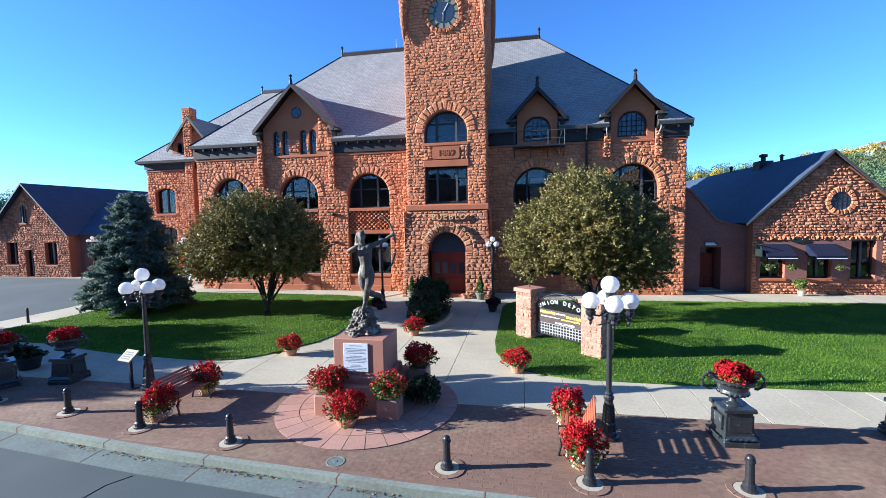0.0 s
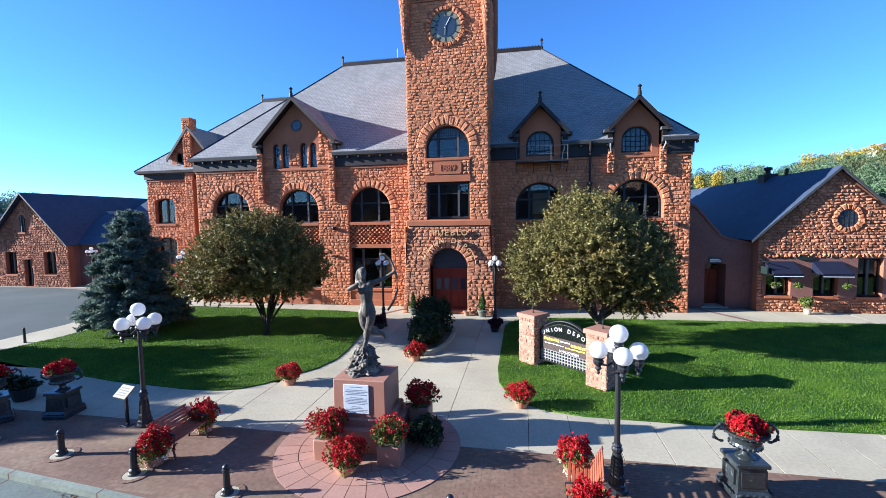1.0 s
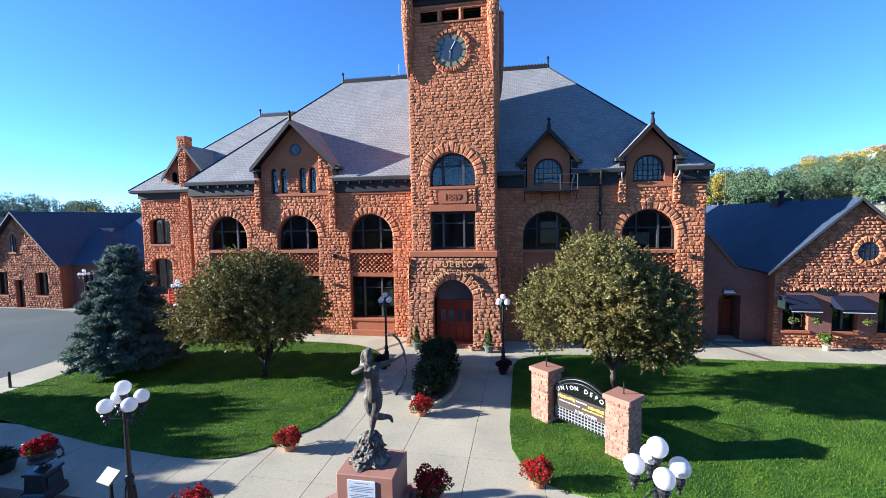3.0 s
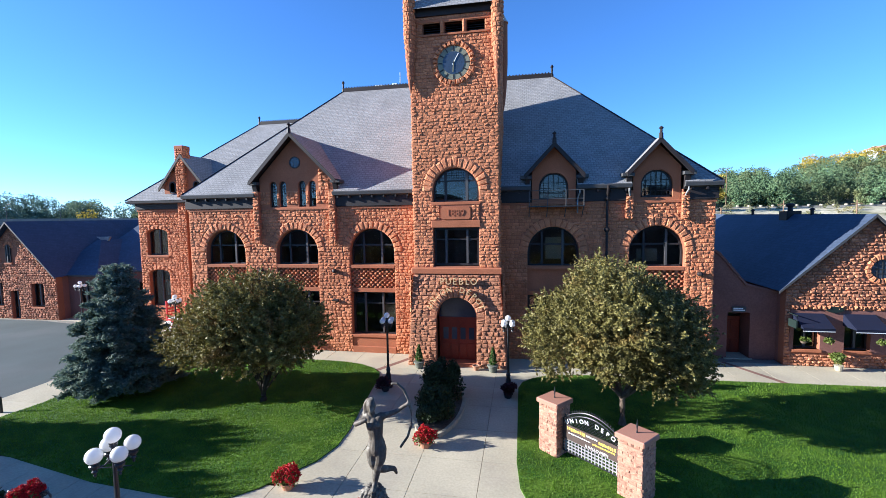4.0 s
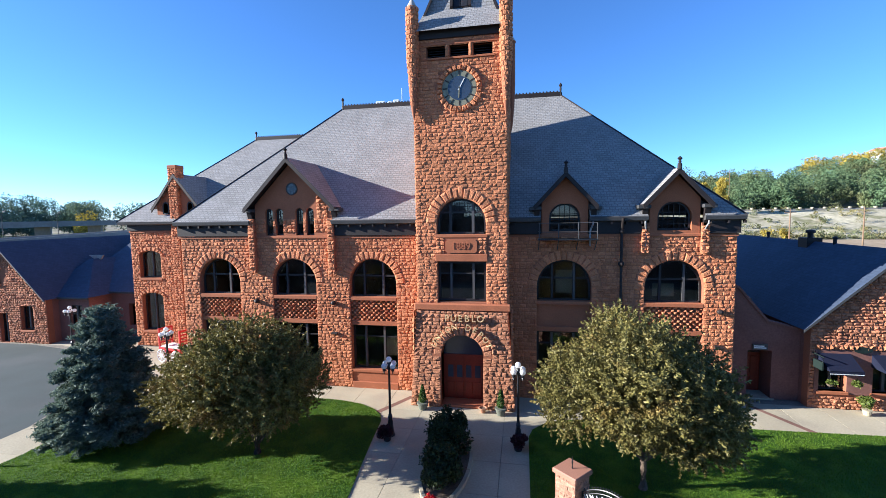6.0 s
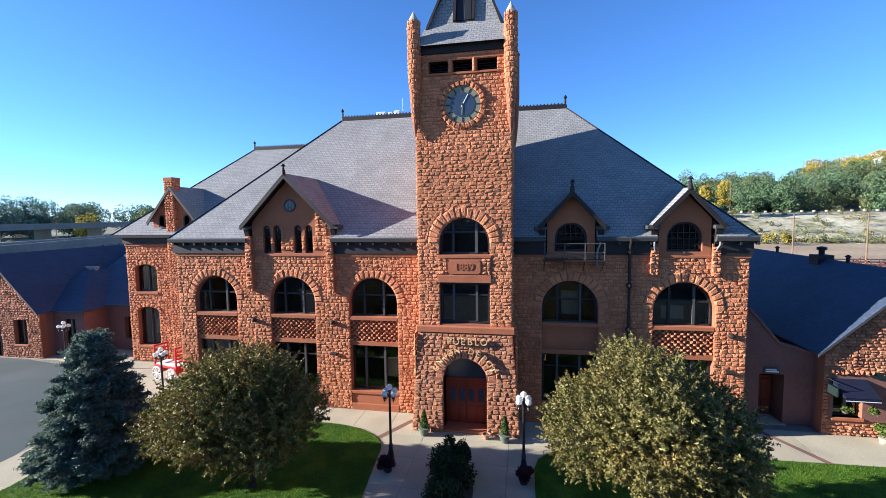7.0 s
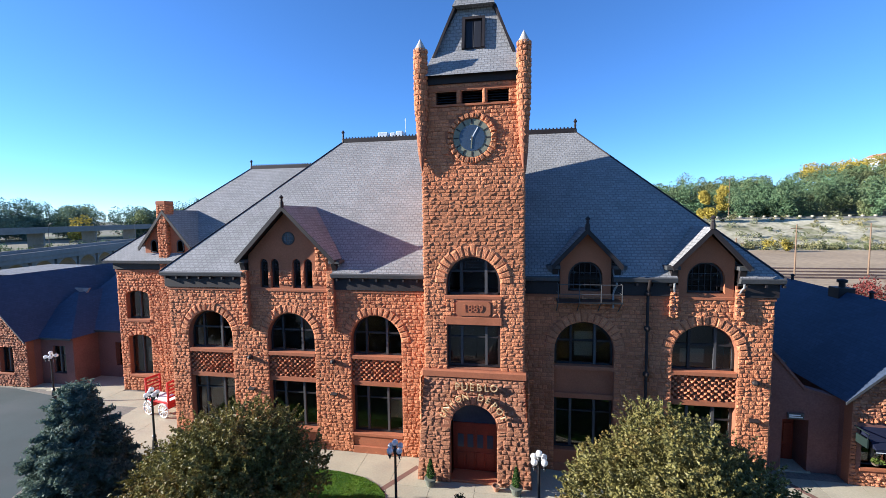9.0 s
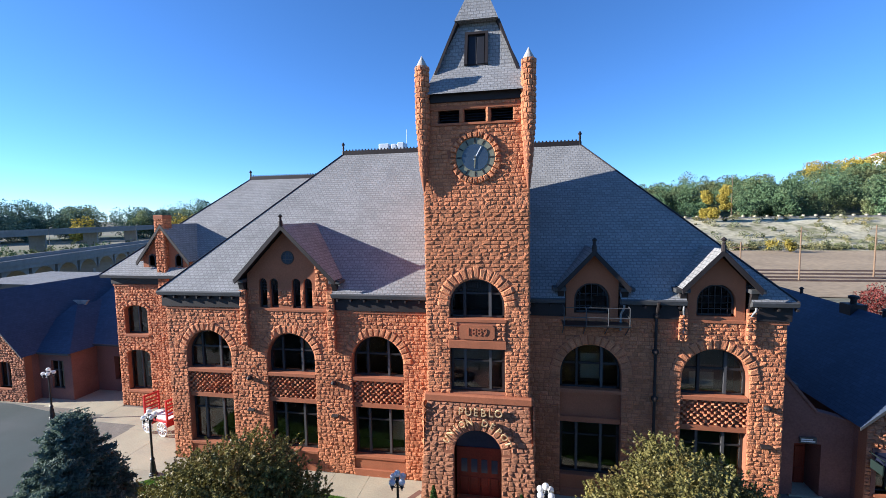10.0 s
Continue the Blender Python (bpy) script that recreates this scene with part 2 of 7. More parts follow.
M_GOLDW = mat("autumn_leaves", (0.36, 0.285, 0.05), 0.8, 0.25, 0.05, 0.1, 1, 0, rnd="island", vr=0.35, trans=0.2)
M_SCRUB = mat("dry_scrub_leaves", (0.12, 0.135, 0.06), 0.8, 0.3, 0.06, 0.1, 1, 0, rnd="island", vr=0.3, c2=(0.22, 0.19, 0.08), s3=0.05, lo=0.45, hi=0.6, trans=0.15)
M_BANK = mat("sandy_bank", (0.41, 0.37, 0.25), 0.95, 0.25, 0.05, 0.3, 0.6, 0.4, 0.15, c2=(0.22, 0.21, 0.11), s3=0.13, lo=0.5, hi=0.6)
M_BALLAST = mat("rail_ballast", (0.33, 0.245, 0.15), 0.95, 0.15, 0.05, 0.2, 0.8, 0.2, 0.05)
M_RAIL = mat("rusty_rail", (0.16, 0.11, 0.09), 0.5, 0.1, 1, 0.1, 5, 0, metal=0.5)
M_POLE = mat("wooden_pole", (0.20, 0.13, 0.08), 0.9, 0.15, 1, 0.15, 9, 0.2, 0.01)
M_REDMETAL = mat("red_painted_metal", (0.45, 0.03, 0.03), 0.45, 0.1, 1, 0.1, 9, 0.05, 0.003)

# ---- mesh helpers ----
class Solid:
    """Gathers corners and faces of one mesh."""

    def __init__(self):
        self.v, self.f, self.uv = [], [], []

    def add(self, verts, faces, uv=None):
        k = len(self.v)
        self.v += [tuple(p) for p in verts]
        self.f += [tuple(i + k for i in f) for f in faces]
        if uv:
            self.uv += uv
        return self

    def box(self, x0, x1, y0, y1, z0, z1, m=None, taper=1.0):
        cx, cy = (x0 + x1) / 2, (y0 + y1) / 2
        p = [Vector((x, y, z0)) for x, y in ((x0, y0), (x1, y0), (x1, y1), (x0, y1))]
        p += [Vector((cx + (x - cx) * taper, cy + (y - cy) * taper, z1)) for x, y in ((x0, y0), (x1, y0), (x1, y1), (x0, y1))]
        return self.add([m @ q for q in p] if m else p, [(3, 2, 1, 0), (4, 5, 6, 7), (0, 1, 5, 4), (1, 2, 6, 5), (2, 3, 7, 6), (3, 0, 4, 7)])

    def soft(self, x0, x1, y0, y1, z0, z1, b=0.02, m=None):
        """A box with bevelled edges round the top and the upright sides."""
        def ring(d, z):
            return [(x0 + d, y0 + 0, z), (x1 - d, y0, z), (x1, y0 + d, z), (x1, y1 - d, z), (x1 - d, y1, z), (x0 + d, y1, z), (x0, y1 - d, z), (x0, y0 + d, z)]
        a, c = ring(b, z0), ring(b, z1 - b)
        t = [(min(max(x, x0 + b), x1 - b), min(max(y, y0 + b), y1 - b), z1) for x, y, _ in c]
        p = [Vector(q) for q in a + c + t]
        f = [tuple(range(7, -1, -1)), tuple(range(16, 24))]
        f += [(i, (i + 1) % 8, 8 + (i + 1) % 8, 8 + i) for i in range(8)] + [(8 + i, 8 + (i + 1) % 8, 16 + (i + 1) % 8, 16 + i) for i in range(8)]
        return self.add([m @ q for q in p] if m else p, f)

    def prism(self, poly, a, b, axis="y", m=None):
        """A flat outline pushed from a to b along an axis: outline in (x, z) for y, (x, y) for z, (y, z) for x."""
        put = {"y": lambda p, s: (p[0], s, p[1]), "z": lambda p, s: (p[0], p[1], s), "x": lambda p, s: (s, p[0], p[1])}[axis]
        n = len(poly)
        p = [Vector(put(q, a)) for q in poly] + [Vector(put(q, b)) for q in poly]
        f = [tuple(range(n)), tuple(range(2 * n - 1, n - 1, -1))] + [(i, n + i, n + (i + 1) % n, (i + 1) % n) for i in range(n)]
        return self.add([m @ q for q in p] if m else p, f)

    def lathe(self, profile, n=16, m=None, x=0.0, y=0.0):
        """A body of revolution about the upright line at (x, y); profile of (radius, z) from below to above."""
        p = [Vector((x + r * math.cos(2 * math.pi * i / n), y + r * math.sin(2 * math.pi * i / n), z)) for r, z in profile for i in range(n)]
        f = [(k * n + i, k * n + (i + 1) % n, (k + 1) * n + (i + 1) % n, (k + 1) * n + i) for k in range(len(profile) - 1) for i in range(n)]
        f += [tuple(range(n - 1, -1, -1)), tuple(range((len(profile) - 1) * n, len(profile) * n))]
        return self.add([m @ q for q in p] if m else p, f)

    def tube(self, path, radii, n=8):
        """A pipe along a line of points, with a radius each (or one for all)."""
        path = [Vector(p) for p in path]
        if isinstance(radii, (int, float)):
            radii = [radii] * len(path)
        rings = []
        for i, p in enumerate(path):
            way = (path[min(i + 1, len(path) - 1)] - path[max(i - 1, 0)]).normalized()
            side = way.cross(Vector((0, 0, 1)))
            side = side.normalized() if side.length > 1e-3 else Vector((1, 0, 0))
            up = side.cross(way)
            rings.append([p + radii[i] * (side * math.cos(2 * math.pi * k / n) + up * math.sin(2 * math.pi * k / n)) for k in range(n)])
        f = [(i * n + k, i * n + (k + 1) % n, (i + 1) * n + (k + 1) % n, (i + 1) * n + k) for i in range(len(path) - 1) for k in range(n)]
        f += [tuple(range(n - 1, -1, -1)), tuple(range((len(path) - 1) * n, len(path) * n))]
        return self.add([q for r in rings for q in r], f)

    def ball(self, c, r, n=16, k=9, squash=1.0):
        pr = [(max(r * math.sin(math.pi * i / k), 1e-4), -r * squash * math.cos(math.pi * i / k)) for i in range(k + 1)]
        return self.lathe([(a, c[2] + b) for a, b in pr], n, None, c[0], c[1])

    def slope(self, pts, along=None):
        """A roof face with uv in metres: u level, v up the slope."""
        pts = [Vector(p) for p in pts]
        nrm = (pts[1] - pts[0]).cross(pts[2] - pts[0]).normalized()
        u = Vector((0, 0, 1)).cross(nrm)
        u = u.normalized() if u.length > 1e-3 else Vector((1, 0, 0))
        v = nrm.cross(u)
        return self.add(pts, [tuple(range(len(pts)))], [(p.dot(u), p.dot(v)) for p in pts])

    def mesh(self, name, material, smooth=False):
        me = bpy.data.meshes.new(name)
        me.from_pydata(self.v, [], self.f)
        if self.uv:
            layer = me.uv_layers.new(name="UVMap")
            layer.data.foreach_set("uv", np.array(self.uv, np.float32).ravel())
        me.materials.append(material)
        if smooth:
            me.shade_smooth()
        me.update()
        return me


def part(name, solid, material, parent, label="", smooth=False, at=None, kind=""):
    ob = new(name, solid.mesh(name, material, smooth) if isinstance(solid, Solid) else solid)
    ob.parent = parent
    if at is not None:
        ob.matrix_basis = at
    return tagged(ob, label, "", "", kind)


def thing(name, label, category, group="", at=(0, 0, 0), rz=0.0, kind=""):
    ob = new(name)
    ob.empty_display_size = 0.2
    ob.matrix_basis = pose(*at, 0, 0, rz)
    return tagged(ob, label, category, group, kind)


def structure(name, solid, material, label, category, smooth=False):
    return tagged(new(name, solid.mesh(name, material, smooth)), label, category, "", "structure")


def arc(cx, cz, rx, rz, n=12, a0=180.0, a1=0.0):
    return [(cx + rx * math.cos(radians(a0 + (a1 - a0) * i / n)), cz + rz * math.sin(radians(a0 + (a1 - a0) * i / n))) for i in range(n + 1)]


def pierced(s, x0, x1, z0, z1, y0, y1, holes):
    """A wall with openings: holes of (xa, xb, zb, spring, rise), grouped in columns of equal xa, xb."""
    cols = {}
    for h in holes:
        cols.setdefault((h[0], h[1]), []).append(h[2:])
    x = x0
    for (xa, xb), rows in sorted(cols.items()):
        if xa > x:
            s.box(x, xa, y0, y1, z0, z1)
        z = z0
        for zb, spring, rise in sorted(rows):
            if zb > z:
                s.box(xa, xb, y0, y1, z, zb)
            if rise > 0:
                top = spring + rise + 0.02
                pts = arc((xa + xb) / 2, spring, (xb - xa) / 2, rise, 14)
                for (ax, az), (bx, bz) in zip(pts, pts[1:]):
                    s.prism([(ax, az), (bx, bz), (bx, top), (ax, top)], y0, y1)
                z = top
            else:
                z = spring
        if z < z1:
            s.box(xa, xb, y0, y1, z, z1)
        x = xb
    if x < x1:
        s.box(x, x1, y0, y1, z0, z1)
    return s


def rock(rng, w, h, deep, d0=0.0, jag=1.0):
    """Corners and faces of one rock-faced block: 0..w, 0..h, front towards -y."""
    g = 0.007
    o = [(g, d0, g), (w - g, d0, g), (w - g, d0, h - g), (g, d0, h - g)]
    i = []
    for cx, cz in ((0.15, 0.18), (0.85, 0.18), (0.85, 0.82), (0.15, 0.82)):
        i.append((w * (cx + rng.uniform(-0.09, 0.1)), -deep * rng.uniform(0.2, 1.2), h * (cz + rng.uniform(-0.09, 0.09))))
    c = (w * rng.uniform(0.25, 0.75), -deep * rng.uniform(0.6, 1.6), h * rng.uniform(0.3, 0.75))
    f = [(0, 1, 5, 4), (1, 2, 6, 5), (2, 3, 7, 6), (3, 0, 4, 7), (4, 5, 8), (5, 6, 8), (6, 7, 8), (7, 4, 8)]
    return o + i + [c], f


def cuts(z0, z1, holes, ring=0.0):
    """Stretches of x that openings take out of a course between z0 and z1; ring widens round the arches."""
    out = []
    for xa, xb, zb, spring, rise in holes:
        zm = (z0 + z1) / 2
        if z1 <= zb + 0.03 or z0 >= spring + rise + (ring if rise else 0) - 0.03:
            continue
        if zm <= spring:
            out.append((xa, xb))
        elif rise > 0:
            cx, r = (xa + xb) / 2, (xb - xa) / 2
            k = 1 - ((zm - spring) / (rise + ring)) ** 2
            if k > 0:
                half = (r + ring) * math.sqrt(k)
                out.append((cx - half, cx + half))
    return sorted(out)


def courses(rng, x0, x1, z0, z1, holes=(), ring=0.0, ch=(0.24, 0.36), cl=(0.3, 0.62), edge=None, split=0.25):
    """Blocks (x, z, w, h) that fill a wall in uneven courses round its openings. edge(z) gives the outer ends at a height."""
    z = z0
    while z < z1 - 0.05:
        h = rng.uniform(*ch)
        if z1 - z - h < ch[0] * 0.6:
            h = z1 - z
        a, b = edge(z + h / 2) if edge else (x0, x1)
        spans, x = [], a
        for ca, cb in cuts(z, z + h, holes, ring):
            if ca > x:
                spans.append((x, ca))
            x = max(x, cb)
        if x < b:
            spans.append((x, b))
        for sa, sb in spans:
            x = sa
            while x < sb - 0.02:
                w = rng.uniform(*cl)
                if sb - x - w < cl[0] * 0.55:
                    w = sb - x
                if w > 0.06:
                    if w > 0.3 and h > ch[1] * 0.85 and rng.random() < split:
                        k = rng.uniform(0.4, 0.6)
                        yield x, z, w, h * k
                        yield x, z + h * k, w, h * (1 - k)
                    else:
                        yield x, z, w, h
                x += w
        z += h


def wall_stones(name, rng, blocks, y, deep, material, parent, m=None):
    """All the given blocks of one wall, joined; the wall faces -y at y, or as m turns it."""
    s = Solid()
    for x, z, w, h in blocks:
        v, f = rock(rng, w, h, deep * rng.uniform(0.6, 1.2))
        pts = [Vector((p[0] + x, p[1] + y, p[2] + z)) for p in v]
        s.add([m @ p for p in pts] if m else pts, f)
    return part(name, s, material, parent, kind="stuff")


def arch_blocks(name, rng, cx, spring, rx, rise, ring, y, deep, n, material, parent, a0=180.0, a1=0.0):
    """Wedge stones round an arch, each an object of its own."""
    for i in range(n):
        t0, t1 = [radians(a0 + (a1 - a0) * (i + d) / n) for d in (0.03, 0.97)]
        o = ring * rng.uniform(0.9, 1.12)
        q = [(cx + (rx + k) * math.cos(t), spring + (rise + k) * math.sin(t)) for t, k in ((t0, 0.0), (t0, o), (t1, o), (t1, 0.0))]
        mx, mz = sum(p[0] for p in q) / 4, sum(p[1] for p in q) / 4
        d = deep * rng.uniform(0.8, 1.2)
        v = [(px, y, pz) for px, pz in q] + [(mx + (px - mx) * 0.6, y - d * rng.uniform(0.7, 1.2), mz + (pz - mz) * 0.68) for px, pz in q]
        s = Solid().add(v, [(0, 1, 5, 4), (1, 2, 6, 5), (2, 3, 7, 6), (3, 0, 4, 7), (4, 5, 6, 7), (3, 2, 1, 0)])
        part(name, s, material, parent)


def text_mesh(words, size, depth, material, name="letters"):
    c = bpy.data.curves.new(name, "FONT")
    c.body, c.size, c.extrude, c.align_x, c.align_y = words, size, depth, "CENTER", "CENTER"
    c.resolution_u = 3
    ob = new(name, c)
    bpy.context.view_layer.update()
    me = bpy.data.meshes.new_from_object(ob.evaluated_get(bpy.context.evaluated_depsgraph_get()))
    bpy.data.objects.remove(ob)
    me.materials.clear()
    me.materials.append(material)
    return me


def leaves(rng, centres, size, n_rng, stretch=1.0, flat=0.0):
    """Small four-cornered leaves at the given places, turned at random: corners and faces as arrays."""
    c = np.asarray(centres, np.float64)
    n = len(c)
    a = n_rng.normal(size=(n, 3))
    a[:, 2] *= 1 - flat
    a /= np.linalg.norm(a, axis=1, keepdims=True) + 1e-9
    b = np.cross(a, n_rng.normal(size=(n, 3)))
    b /= np.linalg.norm(b, axis=1, keepdims=True) + 1e-9
    s = size * n_rng.uniform(0.6, 1.3, (n, 1))
    a, b = a * s * stretch, b * s
    v = np.stack([c - a, c - b * 0.55 + a * 0.1, c + a, c + b * 0.55 + a * 0.1], 1).reshape(-1, 3)
    f = np.arange(4 * n).reshape(-1, 4)
    return v, f


def leaf_mesh(name, v, f, material):
    me = bpy.data.meshes.new(name)
    me.vertices.add(len(v))
    me.vertices.foreach_set("co", np.asarray(v, np.float32).ravel())
    me.loops.add(f.size)
    me.loops.foreach_set("vertex_index", f.ravel().astype(np.int32))
    me.polygons.add(len(f))
    me.polygons.foreach_set("loop_start", np.arange(0, f.size, f.shape[1], dtype=np.int32))
    me.materials.append(material)
    me.update(calc_edges=True)
    me.validate()
    return me


RNG = random.Random(7)
NRNG = np.random.default_rng(11)

# ---- the depot: main block with its clock tower ----
depot = thing("depot_building", "red rock-faced sandstone railway depot with slate hipped roof and clock tower", "building")
WY, WT = 1.5, 0.55                      # front of the main wall, its thickness
XL, XR = -18.55, 14.0
SILL2, SPR2, RISE2 = 5.6, 6.47, 1.46     # upper windows
BAYS = [-15.88, -10.68, -5.58, 5.47, 11.08]
HALF = 1.46
holes = []
for bx in BAYS:
    holes.append((bx - HALF, bx + HALF, 0.35, SPR2, RISE2))
front = pierced(Solid(), XL, -2.4, 0, 9.32, WY, WY + WT, [h for h in holes if h[0] < 0])
pierced(front, 2.4, XR, 0, 9.32, WY, WY + WT, [h for h in holes if h[0] > 0])
front.box(XL, XL + WT, WY + WT, 18.6, 0, 10.1)
front.box(XR - WT, XR, WY + WT, 18.6, 0, 10.1)
front.box(XL, XR, 18.6, 18.6 + WT, 0, 10.1)
wall = part("wall", front, M_MORTAR, depot)
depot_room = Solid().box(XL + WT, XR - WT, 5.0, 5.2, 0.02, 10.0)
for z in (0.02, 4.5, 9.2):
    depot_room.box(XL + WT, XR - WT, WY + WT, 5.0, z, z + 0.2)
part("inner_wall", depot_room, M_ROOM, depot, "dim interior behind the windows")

# stones of the main front: the two bays beside the tower are parts of their own further down
ring2 = 0.52
b_left = list(courses(RNG, XL, -2.4, 0.0, 9.22, [h for h in holes if h[0] < 0], ring2, (0.17, 0.24), (0.2, 0.40)))
b_right = list(courses(RNG, 2.4, XR, 0.0, 9.22, [h for h in holes if h[0] > 0], ring2, (0.17, 0.24), (0.2, 0.40)))
wall_stones("stonework", RNG, b_left + b_right, WY, 0.047, M_STONE_ISL, wall)
side = list(courses(RNG, WY, 18.6, 0.0, 9.42))
wall_stones("side_stonework", RNG, side, 0, 0.06, M_STONE_ISL, wall, Matrix(((0, -1, 0, XR), (1, 0, 0, 0), (0, 0, 1, 0), (0, 0, 0, 1))))

for bx in BAYS:
    arch_blocks("voussoir", RNG, bx, SPR2, HALF, RISE2, ring2, WY, 0.075, 17, M_STONE_OBJ, wall)


def pane_arched(s, cx, half, zb, spring, rise, y):
    s.prism([(cx - half, zb), (cx + half, zb)] + arc(cx, spring, half, rise, 14, 0, 180), y, y + 0.012)


def frame_arched(s, cx, half, zb, spring, rise, y, t=0.09, d=0.1):
    s.box(cx - half, cx - half + t, y, y + d, zb, spring)
    s.box(cx + half - t, cx + half, y, y + d, zb, spring)
    s.box(cx - half, cx + half, y, y + d, zb, zb + t)
    o, i = arc(cx, spring, half, rise, 14), arc(cx, spring, half - t, rise - t, 14)
    for a, b, c, e in zip(o, o[1:], i[1:], i):
        s.prism([a, b, c, e], y, y + d)


def leaded(w, cx, half, z0, spring, rise, y, step):
    """Fine glazing bars that fill a window head above z0."""
    k = -half + step
    while k < half - 0.04:
        top = spring + rise * math.sqrt(max(0.0, 1 - (k / half) ** 2)) - 0.06
        if top > z0 + 0.05:
            part("glazing_bar", Solid().box(cx + k - 0.012, cx + k + 0.012, y + 0.02, y + 0.045, z0, top), M_FRAME, w)
        k += step
    z = z0 + step
    while z < spring + rise - 0.08:
        r = half if z < spring else half * math.sqrt(max(0.0, 1 - ((z - spring) / rise) ** 2))
        part("glazing_bar", Solid().box(cx - r + 0.06, cx + r - 0.06, y + 0.022, y + 0.043, z - 0.012, z + 0.012), M_FRAME, w)
        z += step


def arched_window(parent, cx, half, zb, spring, rise, y, mull=(0.0,), blind=None, label="", transom=None, lead=None, stout=0.045):
    s = Solid()
    frame_arched(s, cx, half, zb, spring, rise, y)
    w = part("window", s, M_FRAME, parent, label)
    s = Solid()
    pane_arched(s, cx, half - 0.05, zb + 0.04, spring, rise - 0.05, y + 0.05)
    p = part("pane", s, M_GLASS, w)
    p.visible_shadow = False
    for k in mull:
        top = spring + rise * math.sqrt(max(0, 1 - (k / half) ** 2)) - 0.05
        part("mullion", Solid().box(cx + k - stout, cx + k + stout, y - 0.05, y + 0.09, zb + 0.05, top), M_MULLION if k >= 0 else M_FRAME, w)
    if transom:
        edges = [-half + 0.09] + [q for k in mull for q in (k - stout, k + stout)] + [half - 0.09]
        for x0, x1 in zip(edges[::2], edges[1::2]):
            part("transom", Solid().box(cx + x0, cx + x1, y - 0.02, y + 0.09, transom - 0.045, transom + 0.045), M_FRAME, w)
    if lead:
        leaded(w, cx, half - 0.06, lead[1], spring, rise - 0.06, y, lead[0])
    if blind:
        part("blind", Solid().box(cx + blind[0], cx + blind[1], y + 0.3, y + 0.32, blind[2], blind[3]), M_BLIND, w)
    return w


def square_window(parent, x0, x1, z0, z1, y, mull=(), bars=(), blind=None, label="", t=0.08):
    s = Solid()
    s.box(x0, x0 + t, y, y + 0.1, z0, z1).box(x1 - t, x1, y, y + 0.1, z0, z1).box(x0 + t, x1 - t, y, y + 0.1, z0, z0 + t).box(x0 + t, x1 - t, y, y + 0.1, z1 - t, z1)
    w = part("window", s, M_FRAME, parent, label)
    p = part("pane", Solid().box(x0 + t / 2, x1 - t / 2, y + 0.05, y + 0.062, z0 + t / 2, z1 - t / 2), M_GLASS, w)
    p.visible_shadow = False
    for k in mull:
        part("mullion", Solid().box(k - 0.06, k + 0.06, y - 0.05, y + 0.09, z0 + t, z1 - t), M_MULLION, w)
    for k in bars:
        part("transom", Solid().box(x0 + t, x1 - t, y - 0.015, y + 0.09, k - 0.035, k + 0.035), M_FRAME, w)
    if blind:
        part("blind", Solid().box(*blind[:2], y + 0.3, y + 0.32, *blind[2:]), M_BLIND, w)
    return w


def bay(cx, blind_up=None, blind_low=None, plain=False):
    """Fills one tall recess: upper arched window, lattice stone panel, lower window, base panel."""
    y = WY + 0.33
    arched_window(depot, cx, HALF - 0.03, SILL2 + 0.04, SPR2, RISE2 - 0.03, y, (-0.62, 0.56), blind_up, "", SPR2 + 0.42, None, 0.06)
    part("sill", Solid().soft(cx - HALF, cx + HALF, WY - 0.02, y + 0.1, SILL2 - 0.16, SILL2 + 0.04, 0.02), M_DRESSED, depot)
    pan = part("panel", Solid().box(cx - HALF, cx + HALF, WY + 0.24, y + 0.12, 4.1, SILL2 - 0.16), M_DRESSED, depot)
    if not plain:
        rows, cols = 9, 19
        s = Solid()
        for r in range(rows):
            for c in range(cols):
                if (r + c) % 2 == 0:
                    w = 2 * HALF / cols
                    h = (SILL2 - 0.16 - 4.16) / rows
                    v, f = rock(RNG, w * 1.16, h * 1.16, 0.10, 0.08)
                    s.add([(p[0] + cx - HALF + (c - 0.1) * w, p[1] + WY + 0.16, p[2] + 4.16 + (r - 0.1) * h) for p in v], f)
        part("lattice_block", s, M_STONE_ISL, pan, kind="stuff")
    part("lintel", Solid().soft(cx - HALF, cx + HALF, WY + 0.08, y + 0.12, 3.9, 4.16, 0.015), M_DRESSED, depot)
    square_window(depot, cx - HALF + 0.02, cx + HALF - 0.02, 1.16, 3.9, y, (cx - 0.62, cx + 0.56), (3.15,), blind_low, t=0.11)
    part("sill", Solid().soft(cx - HALF, cx + HALF, WY - 0.03, y + 0.1, 1.0, 1.16, 0.02), M_DRESSED, depot)
    part("base_panel", Solid().soft(cx - HALF, cx + HALF, WY + 0.05, y + 0.12, 0.4, 1.0, 0.015), M_DRESSED, depot)
    part("base_panel", Solid().soft(cx - HALF, cx + HALF, WY - 0.05, y + 0.12, 0.0, 0.4, 0.03), M_DRESSED, depot)


bay(BAYS[0], (-0.9, -0.7, 5.9, 7.2))
bay(BAYS[1])
bay(BAYS[2], None, (-5.0, -4.35, 1.9, 3.0))
bay(BAYS[3], (-0.4, 0.5, 6.0, 7.3), None, True)
bay(BAYS[4], (-0.9, 0.2, 5.9, 6.6))

